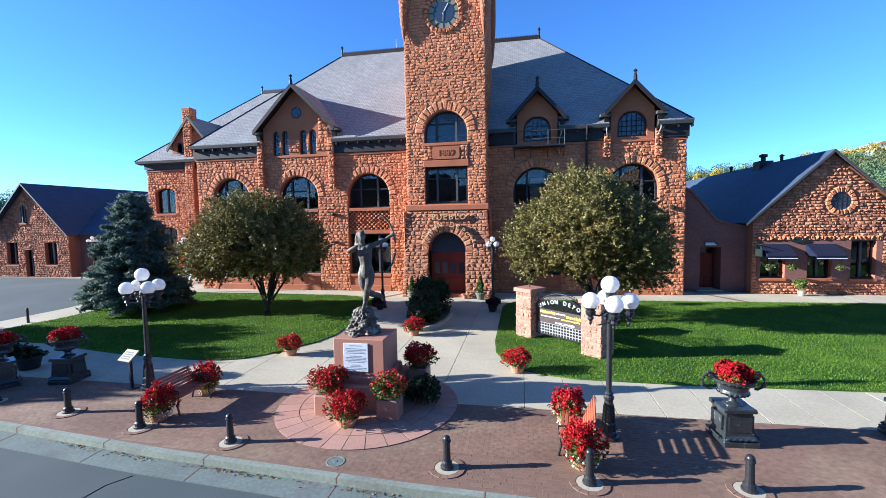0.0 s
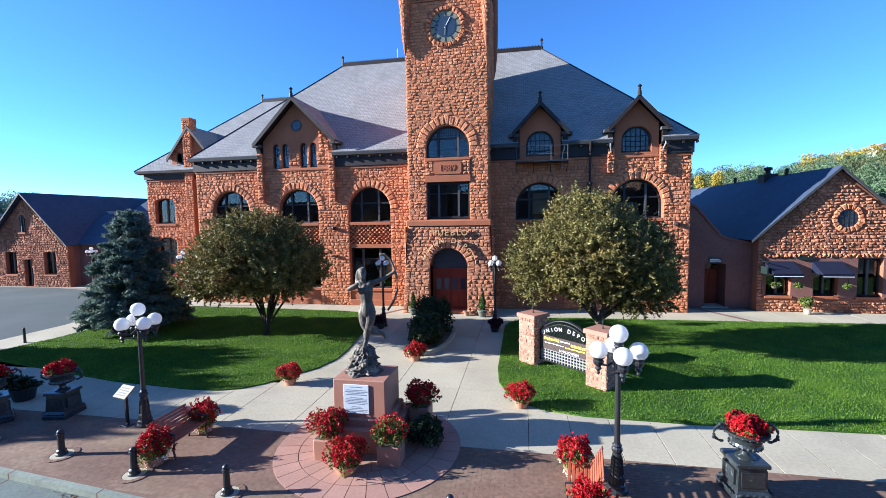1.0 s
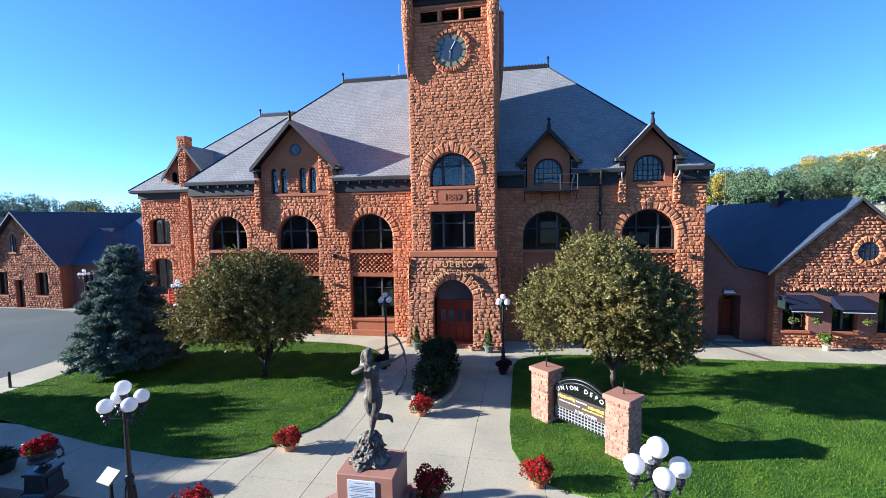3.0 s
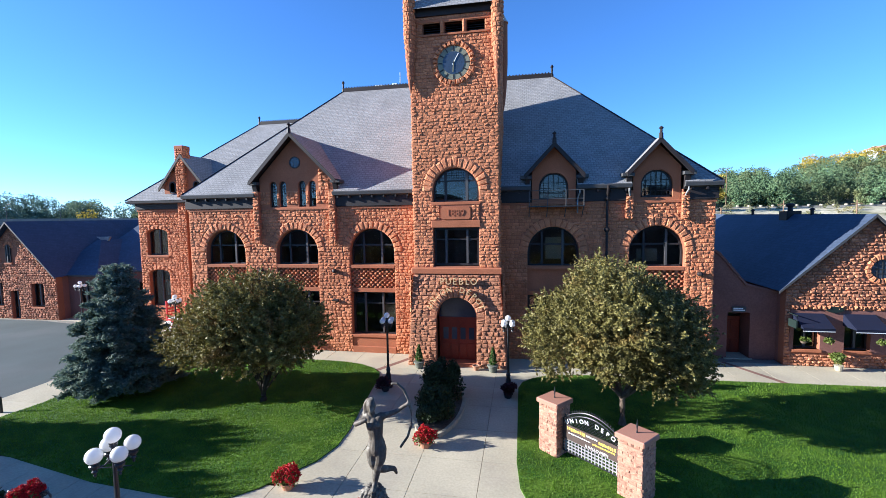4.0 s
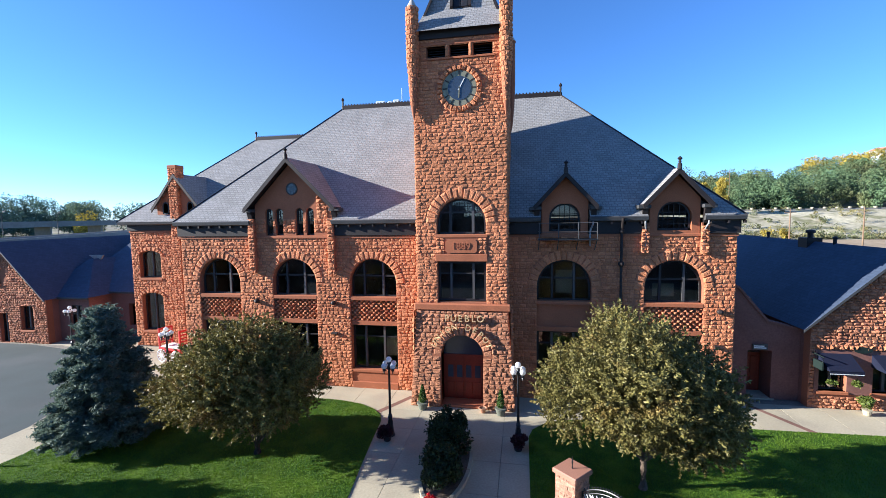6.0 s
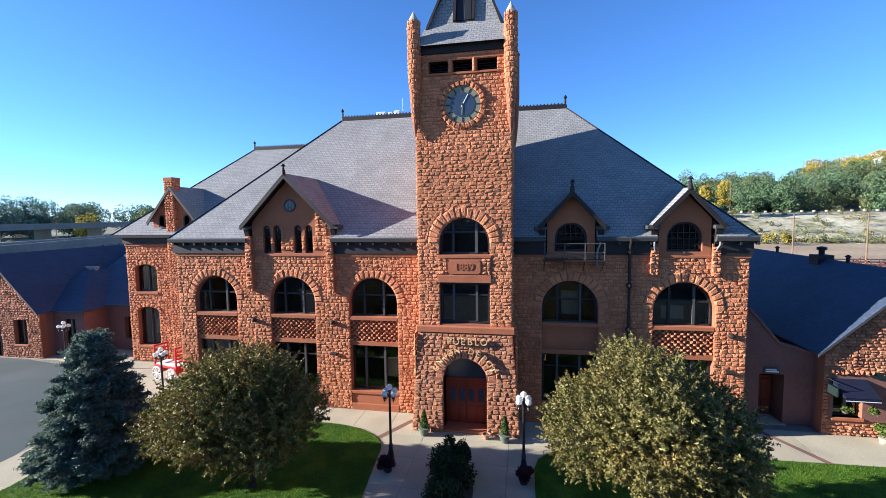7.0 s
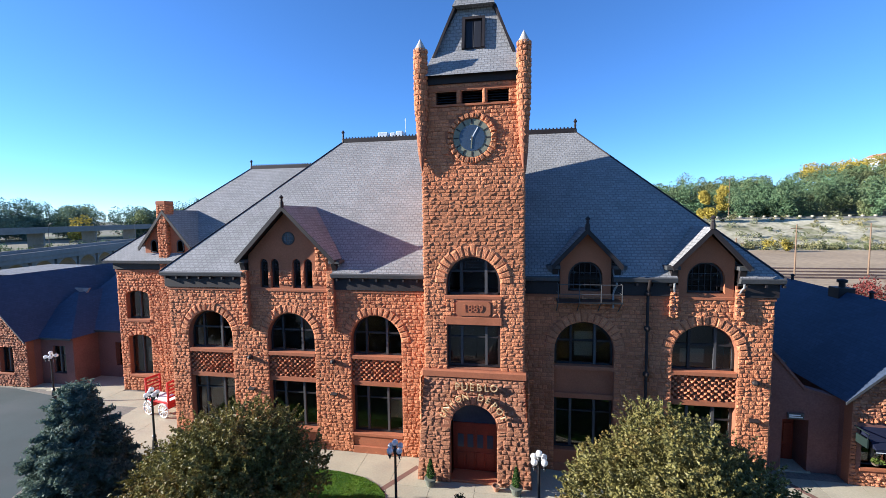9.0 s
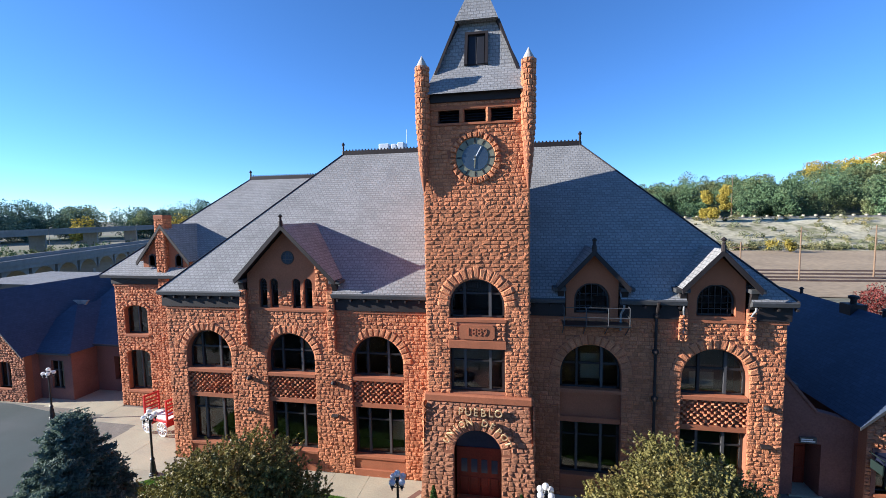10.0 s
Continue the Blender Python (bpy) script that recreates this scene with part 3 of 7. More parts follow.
# string course, frieze, eave and gutter
for x0, x1 in ((XL, -2.45), (2.45, XR)):
    part("string_course", Solid().soft(x0 - 0.05, x1 + 0.05, WY - 0.09, WY, 9.2, 9.34, 0.02), M_DRESSED, depot)
segs = [(XL, -13.35), (-7.95, -2.45), (2.45, 4.2), (6.75, 9.65), (12.35, XR)]
for x0, x1 in segs:
    part("frieze", Solid().box(x0 - (0.1 if x0 == XL else 0), x1 + (0.1 if x1 == XR else 0), WY - 0.16, WY + 0.4, 9.36, 10.06), M_TRIM, depot)
    s = Solid()
    a, b = x0 - (0.2 if x0 == XL else 0), x1 + (0.24 if x1 == XR else 0)
    s.prism([(WY - 0.16, 9.99), (WY - 0.40, 10.06), (WY - 0.44, 10.24), (WY - 0.37, 10.30), (WY, 10.30), (WY, 9.99)], a, b, "x")
    g = part("gutter", s, M_GUTTER, depot, "weathered metal gutter")
    s = Solid()
    k = a + 0.3
    while k < b:
        s.box(k, k + 0.09, WY - 0.38, WY - 0.17, 9.87, 10.0)
        k += 0.75
    part("eave_bracket", s, M_TRIM, depot, kind="stuff")

# main hipped roof
EY, EZ, RY, RZ = 1.14, 10.28, 9.78, 18.93
BY = 2 * RY - EY
rl, rr = (-10.64, RY, RZ), (5.92, RY, RZ)
el, er, bl, br = (XL - 0.22, EY, EZ), (XR + 0.25, EY, EZ), (XL - 0.22, BY, EZ), (XR + 0.25, BY, EZ)
CUT = WY + 0.32                        # the slope starts behind the dormer fronts
ZC = EZ + (CUT - EY) * (RZ - EZ) / (RY - EY)
kx = (CUT - EY) / (RY - EY)
cl_, cr_ = (el[0] + (rl[0] - el[0]) * kx, CUT, ZC), (er[0] + (rr[0] - er[0]) * kx, CUT, ZC)
rs = Solid().slope([cl_, cr_, rr, rl])
for x0, x1 in segs:
    rs.slope([el if x0 == XL else (x0, EY, EZ), er if x1 == XR else (x1, EY, EZ), cr_ if x1 == XR else (x1, CUT, ZC), cl_ if x0 == XL else (x0, CUT, ZC)])
roof = part("roof", rs.slope([er, br, rr]).slope([br, bl, rl, rr]).slope([bl, el, rl]).slope([bl, br, (er[0], CUT + 0.3, EZ), (el[0], CUT + 0.3, EZ)]), M_SLATE, depot, "grey slate hipped roof")


def cresting(a, b, parent):
    """Ridge cap with a row of crockets and a finial at both ends."""
    s = Solid()
    s.box(a[0], b[0], a[1] - 0.1, a[1] + 0.1, a[2] - 0.1, a[2] + 0.22)
    n = int(abs(b[0] - a[0]) / 0.24)
    for i in range(n + 1):
        x = a[0] + (b[0] - a[0]) * i / n
        s.lathe([(0.06, a[2] + 0.2), (0.05, a[2] + 0.25), (0.06, a[2] + 0.29), (0.01, a[2] + 0.33)], 6, None, x, a[1])
    part("ridge_cresting", s, M_TRIM, parent, "dark metal ridge cresting")


def finial(p, parent, h=0.75):
    s = Solid().lathe([(0.12, p[2] - 0.1), (0.11, p[2] + 0.16), (0.06, p[2] + 0.24), (0.08, p[2] + h * 0.5), (0.06, p[2] + h * 0.65), (0.13, p[2] + h * 0.8), (0.02, p[2] + h)], 8, None, p[0], p[1])
    part("finial", s, M_TRIM, parent)


cresting(rl, rr, roof)
finial(rl, roof, 0.85), finial(rr, roof, 0.85)


def hip_cap(a, b, parent, r=0.055):
    part("hip_cap", Solid().tube([a, b], r, 6), M_TRIM, parent)


for a, b in ((el, rl), (er, rr), (bl, rl), (br, rr)):
    hip_cap(a, b, roof)


# ---- dormers ----
def roof_y(z):
    return EY + (z - EZ) * (RY - EY) / (RZ - EZ)


def dormer(cx, half, over, z_eave, z_peak, front_y, wall_bottom, wins, label, bargewood=M_TRIM):
    d = part("dormer", pierced(Solid(), cx - half, cx + half, wall_bottom, z_eave + 0.1, front_y, front_y + 0.3, wins), M_DRESSED, depot, label)
    slope_ = (z_peak - z_eave) / over
    zt = z_peak - 0.22
    s = Solid().prism([(cx - half, z_eave + 0.1), (cx + half, z_eave + 0.1), (cx + half, max(zt - slope_ * half, z_eave + 0.1)), (cx, zt), (cx - half, max(zt - slope_ * half, z_eave + 0.1))], front_y + 0.002, front_y + 0.3)
    part("gable", s, M_DRESSED, d)
    yb, ye = roof_y(z_peak) + 0.2, roof_y(z_eave) + 0.2
    s = Solid()
    fy = front_y - 0.6
    for sg in (-1, 1):
        e0, e1, p0, p1 = (cx + sg * over, fy, z_eave), (cx + sg * over, ye, z_eave), (cx, fy, z_peak), (cx, yb, z_peak)
        s.slope([e0, e1, p1, p0] if sg > 0 else [e1, e0, p0, p1])
    part("dormer_roof", s, M_SLATE, d, "slate gable roof of a dormer")
    for sg in (-1, 1):
        q = [(cx + sg * over, z_eave - 0.005), (cx, z_peak - 0.005), (cx, z_peak - 0.30), (cx + sg * (over - 0.05), z_eave - 0.26)]
        part("bargeboard", Solid().prism(q, fy, fy + 0.09), bargewood, d)
        k = [(cx + sg * over, z_eave - 0.012), (cx, z_peak - 0.012), (cx, z_peak - 0.10), (cx + sg * over, z_eave - 0.10)]
        part("soffit", Solid().prism(k, fy + 0.09, front_y + 1.2), M_TRIM, d)
        x = cx + sg * (over - 0.12)
        part("gable_return", Solid().soft(x - 0.32, x + 0.32, front_y - 0.4, front_y + 0.3, z_eave - 0.22, z_eave - 0.04, 0.02), M_GUTTER, d)
        part("bracket", Solid().prism([(front_y - 0.32, z_eave - 0.2), (front_y, z_eave - 0.2), (front_y, z_eave - 0.95), (front_y - 0.12, z_eave - 0.85)], x - 0.14 - sg * 0.08, x + 0.14 - sg * 0.08, "x"), M_TRIM, d)
        part("cheek", Solid().box(cx + sg * half - 0.1, cx + sg * half + 0.1, front_y + 0.3, ye + 1.2, EZ - 0.6, z_eave), M_TRIM, d)
    finial((cx, fy + 0.05, z_peak), d, 0.55)
    return d


# wide gabled dormer with two pairs of slim lancets and a round window
lz0, lz1 = 9.38, 11.04
DX = -10.58
lanc = [(x0, x0 + 0.5, lz0, lz1 - 0.25, 0.25) for x0 in (-12.42, -11.74, -10.4, -9.7)]
dl = dormer(DX, 2.55, 2.98, 11.05, 14.05, WY - 0.03, 9.3, lanc, "gabled dormer with lancet windows and a round window")
for x0, x1, zb, sp, ri in lanc:
    arched_window(dl, (x0 + x1) / 2, 0.25, zb, sp, ri, WY + 0.12, (), lead=(0.17, 10.2))
arch_round = Solid()
for i in range(16):
    a, b = 2 * math.pi * i / 16, 2 * math.pi * (i + 1) / 16
    arch_round.prism([(DX + 0.30 * math.cos(a), 12.2 + 0.30 * math.sin(a)), (DX + 0.38 * math.cos(a), 12.2 + 0.38 * math.sin(a)), (DX + 0.38 * math.cos(b), 12.2 + 0.38 * math.sin(b)), (DX + 0.30 * math.cos(b), 12.2 + 0.30 * math.sin(b))], WY - 0.06, WY + 0.02)
rw = part("round_window", arch_round, M_FRAME, dl)
part("pane", Solid().prism([(DX + 0.30 * math.cos(2 * math.pi * i / 16), 12.2 + 0.30 * math.sin(2 * math.pi * i / 16)) for i in range(16)], WY - 0.043, WY - 0.03), M_CLOCKFACE, rw)
for k in (-0.1, 0.1):
    part("glazing_bar", Solid().box(DX + k - 0.012, DX + k + 0.012, WY - 0.055, WY - 0.045, 11.93, 12.47), M_MULLION, rw)
    part("glazing_bar", Solid().box(DX - 0.27, DX + 0.27, WY - 0.054, WY - 0.046, 12.2 + k - 0.012, 12.2 + k + 0.012), M_MULLION, rw)
blk = [b for b in courses(RNG, -13.2, -8.3, 9.55, 10.4, [(a, b, z, s_ + r_, 0) for a, b, z, s_, r_ in lanc], 0, (0.2, 0.28), (0.2, 0.36))]
blk += list(courses(RNG, -9.0, -8.3, 10.4, 11.9, [], 0, (0.2, 0.28), (0.2, 0.36), lambda z: (-9.0, min(-8.3, DX + (14.1 - 0.5 - z) * 0.9))))
wall_stones("gable_stonework", RNG, blk, WY - 0.03, 0.07, M_STONE_ISL, dl)
for x in (-13.3, -8.05):
    pil = part("corbel_pier", Solid().box(x - 0.2, x + 0.2, WY - 0.28, WY, 7.2, 10.4), M_MORTAR, depot, "corbelled sandstone pier under the dormer eave")
    wall_stones("pier_stonework", RNG, courses(RNG, x - 0.21, x + 0.21, 7.0, 10.4, (), 0, (0.2, 0.3), (0.2, 0.4)), WY - 0.28, 0.07, M_STONE_ISL, pil)
    wall_stones("pier_side", RNG, courses(RNG, WY - 0.28, WY, 7.1, 10.4, (), 0, (0.2, 0.3), (0.28, 0.3)), 0, 0.05, M_STONE_ISL, pil, Matrix(((0, 1, 0, x - 0.2), (-1, 0, 0, 2 * WY - 0.28), (0, 0, 1, 0), (0, 0, 0, 1))))

for cx, name in ((5.48, "small gabled dormer above the iron balcony"), (11.0, "small gabled dormer with stone corbels")):
    w = [(cx - 0.83, cx + 0.83, 9.5, 10.2, 0.83)]
    d = dormer(cx, 1.22, 1.68, 10.89, 12.7, WY - 0.05, 9.3, w, name)
    aw = arched_window(d, cx, 0.81, 9.52, 10.2, 0.81, WY + 0.12, ())
    for k in (-0.55, -0.27, 0.0, 0.27, 0.55):
        part("glazing_bar", Solid().box(cx + k - 0.015, cx + k + 0.015, WY + 0.1, WY + 0.12, 9.6, 10.2 + 0.78 * math.sqrt(1 - (k / 0.82) ** 2)), M_FRAME, aw)
    for k in (9.85, 10.15, 10.45):
        part("glazing_bar", Solid().box(cx - 0.74, cx + 0.74, WY + 0.1, WY + 0.12, k - 0.015, k + 0.015), M_FRAME, aw)
for x in (9.58, 12.45):
    wall_stones("corbel", RNG, courses(RNG, x - 0.2, x + 0.2, 8.3, 9.75, (), 0, (0.16, 0.22), (0.2, 0.3)), WY - 0.16, 0.09, M_STONE_ISL, part("corbel_core", Solid().box(x - 0.18, x + 0.18, WY - 0.16, WY, 8.35, 9.9), M_MORTAR, depot))

# iron balcony and downpipe
bal = part("balcony", Solid().box(4.05, 7.1, WY - 0.95, WY - 0.02, 9.06, 9.12), M_IRON, depot, "black iron balcony with rail")
for x in (4.1, 5.1, 6.1, 7.05):
    part("rail_post", Solid().tube([(x, WY - 0.92, 9.12), (x, WY - 0.92, 9.98)], 0.022, 6), M_MULLION, bal)
    part("brace", Solid().tube([(x, WY - 0.85, 9.07), (x, WY - 0.05, 8.5)], 0.025, 6), M_IRON, bal)
for z in (9.5, 9.97):
    part("rail", Solid().tube([(4.1, WY - 0.05, z), (4.1, WY - 0.92, z), (7.05, WY - 0.92, z), (7.05, WY - 0.05, z)], 0.02, 6), M_MULLION, bal)
dp = part("downpipe", Solid().tube([(8.4, WY - 0.5, 10.2), (8.4, WY - 0.16, 9.5), (8.4, WY - 0.14, 0.2)], 0.07, 8), M_TRIM, depot)
for z in (9.35, 7.6, 5.3, 3.0):
    part("pipe_collar", Solid().lathe([(0.1, z), (0.16, z + 0.12), (0.16, z + 0.2), (0.09, z + 0.26)], 8, None, 8.4, WY - 0.15), M_TRIM, dp)
for x in (-13.25, -8.1, 13.3):
    part("wall_anchor", Solid().ball((x, WY - 0.1, 5.25), 0.17, 8, 6, 0.8), M_TRIM, depot, "dark cast anchor boss")
    part("wall_light", Solid().prism([(WY - 0.2, 3.36), (WY, 3.46), (WY, 3.34), (WY - 0.17, 3.3)], x - 0.2, x + 0.2, "x"), M_TRIM, depot)

# swan-neck pipes from the gutter ends beside the dormers
for x, sg in ((6.9, 1), (9.5, -1), (12.5, 1)):
    part("swan_neck_pipe", Solid().tube([(x, WY - 0.42, 10.02), (x, WY - 0.40, 9.86), (x - sg * 0.06, WY - 0.24, 9.66), (x - sg * 0.1, WY - 0.14, 9.45), (x - sg * 0.1, WY - 0.14, 8.7)], 0.045, 8), M_GRID, depot, "pale painted swan-neck rainwater pipe")

# rooftop units and an aerial behind the ridge, beside the tower
for x0, x1, z1 in ((-8.7, -7.9, 19.95), (-7.7, -7.3, 19.9), (-7.2, -6.7, 20.0)):
    part("rooftop_unit", Solid().soft(x0, x1, 12.0, 13.0, 15.5, z1, 0.05), M_PLAQUE, depot, "pale metal rooftop unit")
part("aerial", Solid().tube([(-6.55, 12.4, 16.0), (-6.55, 12.4, 21.0)], 0.03, 6), M_PLAQUE, depot, "slim white aerial")

# ---- clock tower ----
TX, TD = 2.45, 5.2
tholes = [(-1.32, 1.32, 5.75, 7.98, 0.0), (-1.32, 1.32, 9.42, 10.05, 1.3)]
slots = [(-1.73, -0.73, 18.66, 19.3, 0.0), (-0.5, 0.5, 18.66, 19.3, 0.0), (0.73, 1.73, 18.66, 19.3, 0.0)]
s = pierced(Solid(), -TX, TX, 5.3, 18.3, 0.0, 0.5, tholes)
pierced(s, -TX, TX, 18.3, 20.3, 0.0, 0.5, slots)
s.box(-TX, -TX + 0.5, 0.5, TD, 5.3, 20.3).box(TX - 0.5, TX, 0.5, TD, 5.3, 20.3).box(-TX, TX, TD, TD + 0.5, 9.0, 20.3)
tower = part("tower_wall", s, M_MORTAR, depot, "square rock-faced sandstone clock tower")
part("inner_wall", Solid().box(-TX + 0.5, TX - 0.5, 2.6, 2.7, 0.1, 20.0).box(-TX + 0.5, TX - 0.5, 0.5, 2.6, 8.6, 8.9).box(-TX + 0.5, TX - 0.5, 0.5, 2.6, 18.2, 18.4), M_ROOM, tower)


ring_clock = 1.14
hs = tholes + slots
blocks = []
for x, z, w, h in courses(RNG, -TX, TX, 5.7, 19.6, hs, 0.62, (0.165, 0.20), (0.2, 0.44), split=0.0):
    cx, cz = x + w / 2, z + h / 2
    if -1.4 < cx < 1.4 and 7.9 < cz < 9.45:
        continue
    if math.hypot(cx, cz - 17.05) < ring_clock + 0.1:
        continue
    blocks.append((x, z, w, h))
single_stones = [Solid().add(*rock(RNG, 1.0, 1.0, 1.0)).mesh("stone", M_STONE_OBJ) for k in range(24)]
near_blocks = [b for b in blocks if 10.6 < b[1] < 14.6][:300]
far_blocks = [b for b in blocks if b not in near_blocks]
wall_stones("stonework", RNG, far_blocks, 0.0, 0.038, M_STONE_ISL, tower)
for x, z, w, h in near_blocks:
    part("stone", single_stones[RNG.randrange(24)], None, tower, at=pose(x, 0.0, z) @ Matrix.Diagonal((w, 0.038 * RNG.uniform(0.6, 1.2), h, 1)))
for sg in (-1, 1):
    sb = courses(RNG, 0.0, TD, 5.3, 20.0, (), 0, (0.165, 0.20), (0.2, 0.44), split=0.0)
    if sg > 0:
        m = Matrix(((0, -1, 0, TX), (1, 0, 0, 0), (0, 0, 1, 0), (0, 0, 0, 1)))
    else:
        m = Matrix(((0, 1, 0, -TX), (-1, 0, 0, TD), (0, 0, 1, 0), (0, 0, 0, 1)))
    wall_stones("side_stonework", RNG, sb, 0, 0.055, M_STONE_ISL, tower, m)
arch_blocks("voussoir", RNG, 0, 10.05, 1.32, 1.3, 0.62, 0.0, 0.07, 17, M_STONE_OBJ, tower)
arch_blocks("clock_surround_stone", RNG, 0, 17.05, 0.91, 0.91, 0.30, 0.0, 0.12, 26, M_STONE_OBJ, tower, 0, 360)
for x in (-0.615, 0.615):
    part("slot_colonnette", Solid().lathe([(0.09, 18.66), (0.12, 18.72), (0.09, 18.9), (0.12, 19.2), (0.09, 19.3)], 8, None, x, -0.02), M_STONE_OBJ, tower)
part("slot_sill", Solid().soft(-1.85, 1.85, -0.08, 0.3, 18.56, 18.66, 0.015), M_DRESSED, tower)
part("slot_lintel", Solid().soft(-2.2, 2.2, -0.05, 0.3, 19.3, 19.44, 0.015), M_DRESSED, tower)
for x0, x1, z0, z1, _ in slots:
    s_ = Solid()
    for k in range(5):
        z = z0 + 0.06 + k * 0.125
        s_.prism([(0.32, z), (0.5, z + 0.1), (0.5, z + 0.12), (0.32, z + 0.02)], x0, x1, "x")
    part("louvre", s_, M_LOUVRE, tower)

# clock
ck = part("clock", Solid().prism([(0.9 * math.cos(2 * math.pi * i / 40), 17.05 + 0.9 * math.sin(2 * math.pi * i / 40)) for i in range(40)], -0.03, 0.1), M_CLOCKRING, tower, "round clock with pale ring and dark glass face")
part("dial", Solid().prism([(0.61 * math.cos(2 * math.pi * i / 40), 17.05 + 0.61 * math.sin(2 * math.pi * i / 40)) for i in range(40)], -0.05, -0.03), M_CLOCKFACE, ck, "dark blue glass dial")
for i in range(12):
    part("hour_mark", Solid().box(-0.03, 0.03, -0.045, -0.03, 0.64, 0.87, pose(0, 0, 17.05, 0, 30 * i, 0)), M_TRIM, ck)
part("minute_bar", Solid().box(-0.022, 0.022, -0.075, -0.06, -0.12, 0.56, pose(0, 0, 17.05, 0, 30, 0)), M_LETTER_W, ck, "pale clock pointer")
part("hour_bar", Solid().box(-0.028, 0.028, -0.075, -0.06, -0.5, 0.1, pose(0, 0, 17.05, 0, 4, 0)), M_CLOCKRING, ck, "pale clock pointer")

# tower windows, date plaque
arched_window(depot, 0, 1.3, 9.46, 10.05, 1.28, 0.3, (-0.6, 0.62), None, "", 10.62, (0.14, 10.66), 0.07)
part("sill", Solid().soft(-1.42, 1.42, -0.06, 0.4, 9.28, 9.44, 0.02), M_DRESSED, depot)
square_window(depot, -1.3, 1.3, 5.8, 7.95, 0.3, (-0.6, 0.62), (7.3,), t=0.11)
part("plaque_band", Solid().box(-1.36, 1.36, -0.02, 0.3, 7.98, 9.28), M_MORTAR, tower)
wall_stones("plaque_stonework", RNG, courses(RNG, -1.36, 1.36, 8.4, 9.25, [(-0.92, 0.92, 8.42, 9.2, 0)], 0, (0.2, 0.28), (0.2, 0.32)), -0.02, 0.06, M_STONE_ISL, tower)
part("lintel", Solid().soft(-1.4, 1.4, -0.08, 0.2, 8.0, 8.38, 0.02), M_DRESSED, tower)
tab = part("date_plaque", Solid().prism([(-0.85, 8.55), (-0.75, 8.45), (0.75, 8.45), (0.85, 8.55), (0.85, 9.05), (0.75, 9.15), (-0.75, 9.15), (-0.85, 9.05)], -0.1, -0.02), M_DRESSED, tower, "carved sandstone date plaque")
part("date_figures", text_mesh("1889", 0.52, 0.02, M_DRESSED), None, tab, at=pose(0, -0.11, 8.8, 90))

# belt and battered base with the entrance arch
part("belt_course", Solid().soft(-2.62, 2.62, -0.2, 0.3, 5.36, 5.7, 0.06), M_DRESSED, depot, "dressed sandstone belt course")


def bat(z):
    return (5.3 - z) / 5.3


base = pierced(Solid(), -2.5, 2.5, 0.0, 5.3, -0.12, 0.9, [(-1.16, 1.16, 0.0, 2.85, 1.15)])
base.v = [(x * (1 + 0.14 * bat(z)) if abs(x) > 2 else x, y - (0.3 * bat(z) if y < 0.5 else 0), z) for x, y, z in base.v]
base_ob = part("entrance_wall", base, M_MORTAR, depot, "battered rock-faced sandstone base with a round entrance arch")
blocks = list(courses(RNG, -2.5, 2.5, 0.0, 5.28, [(-1.16, 1.16, 0.0, 2.85, 1.15)], 0.5, (0.18, 0.27), (0.22, 0.44), lambda z: (-2.5 - 0.35 * bat(z), 2.5 + 0.35 * bat(z))))
UNIT = []
for k in range(20):
    v, f = rock(RNG, 1.0, 1.0, 1.0)
    v = [(p[0], p[1] * 1.0, p[2]) for p in v]
    UNIT.append(Solid().add(v, f).mesh("stone", M_STONE_BASE))
lean = math.degrees(math.atan(0.3 / 5.3))
for x, z, w, h in blocks:
    o = part("stone", UNIT[RNG.randrange(20)], None, base_ob, at=pose(x, -0.125 - 0.3 * bat(z), z, -lean, 0, 0) @ Matrix.Diagonal((w, 0.055 * RNG.uniform(0.6, 1.2), h, 1)))
arch_blocks("voussoir", RNG, 0, 2.85, 1.16, 1.15, 0.5, -0.22, 0.05, 13, M_STONE_BASE, base_ob)
for sg in (-1, 1):
    ys = courses(RNG, -0.3, 1.1, 0.0, 5.28, (), 0, (0.24, 0.36), (0.28, 0.6))
    m = Matrix(((0, -1, 0, 2.64), (1, 0, 0, 0), (0, 0, 1, 0), (0, 0, 0, 1))) if sg > 0 else Matrix(((0, 1, 0, -2.64), (-1, 0, 0, 0.8), (0, 0, 1, 0), (0, 0, 0, 1)))
    wall_stones("side_stonework", RNG, ys, 0, 0.1, M_STONE_ISL, base_ob, m)

# lettering over the door
for words, cz, size in (("PUEBLO", 5.0, 0.50),):
    for i, ch in enumerate(words):
        part("letter", text_mesh(ch, size, 0.045, M_GOLD), None, base_ob, at=pose(-0.78 + i * 0.36, -0.30, 4.92, 90))
words = "UNION DEPOT"
for i, ch in enumerate(words):
    if ch != " ":
        a = radians(158 - 136 * i / (len(words) - 1))
        part("letter", text_mesh(ch, 0.44, 0.045, M_GOLD), None, base_ob, at=pose(1.58 * math.cos(a), -0.37, 2.92 + 1.56 * math.sin(a), 90, 0, 0) @ pose(0, 0, 0, 0, 0, math.degrees(a) - 90))

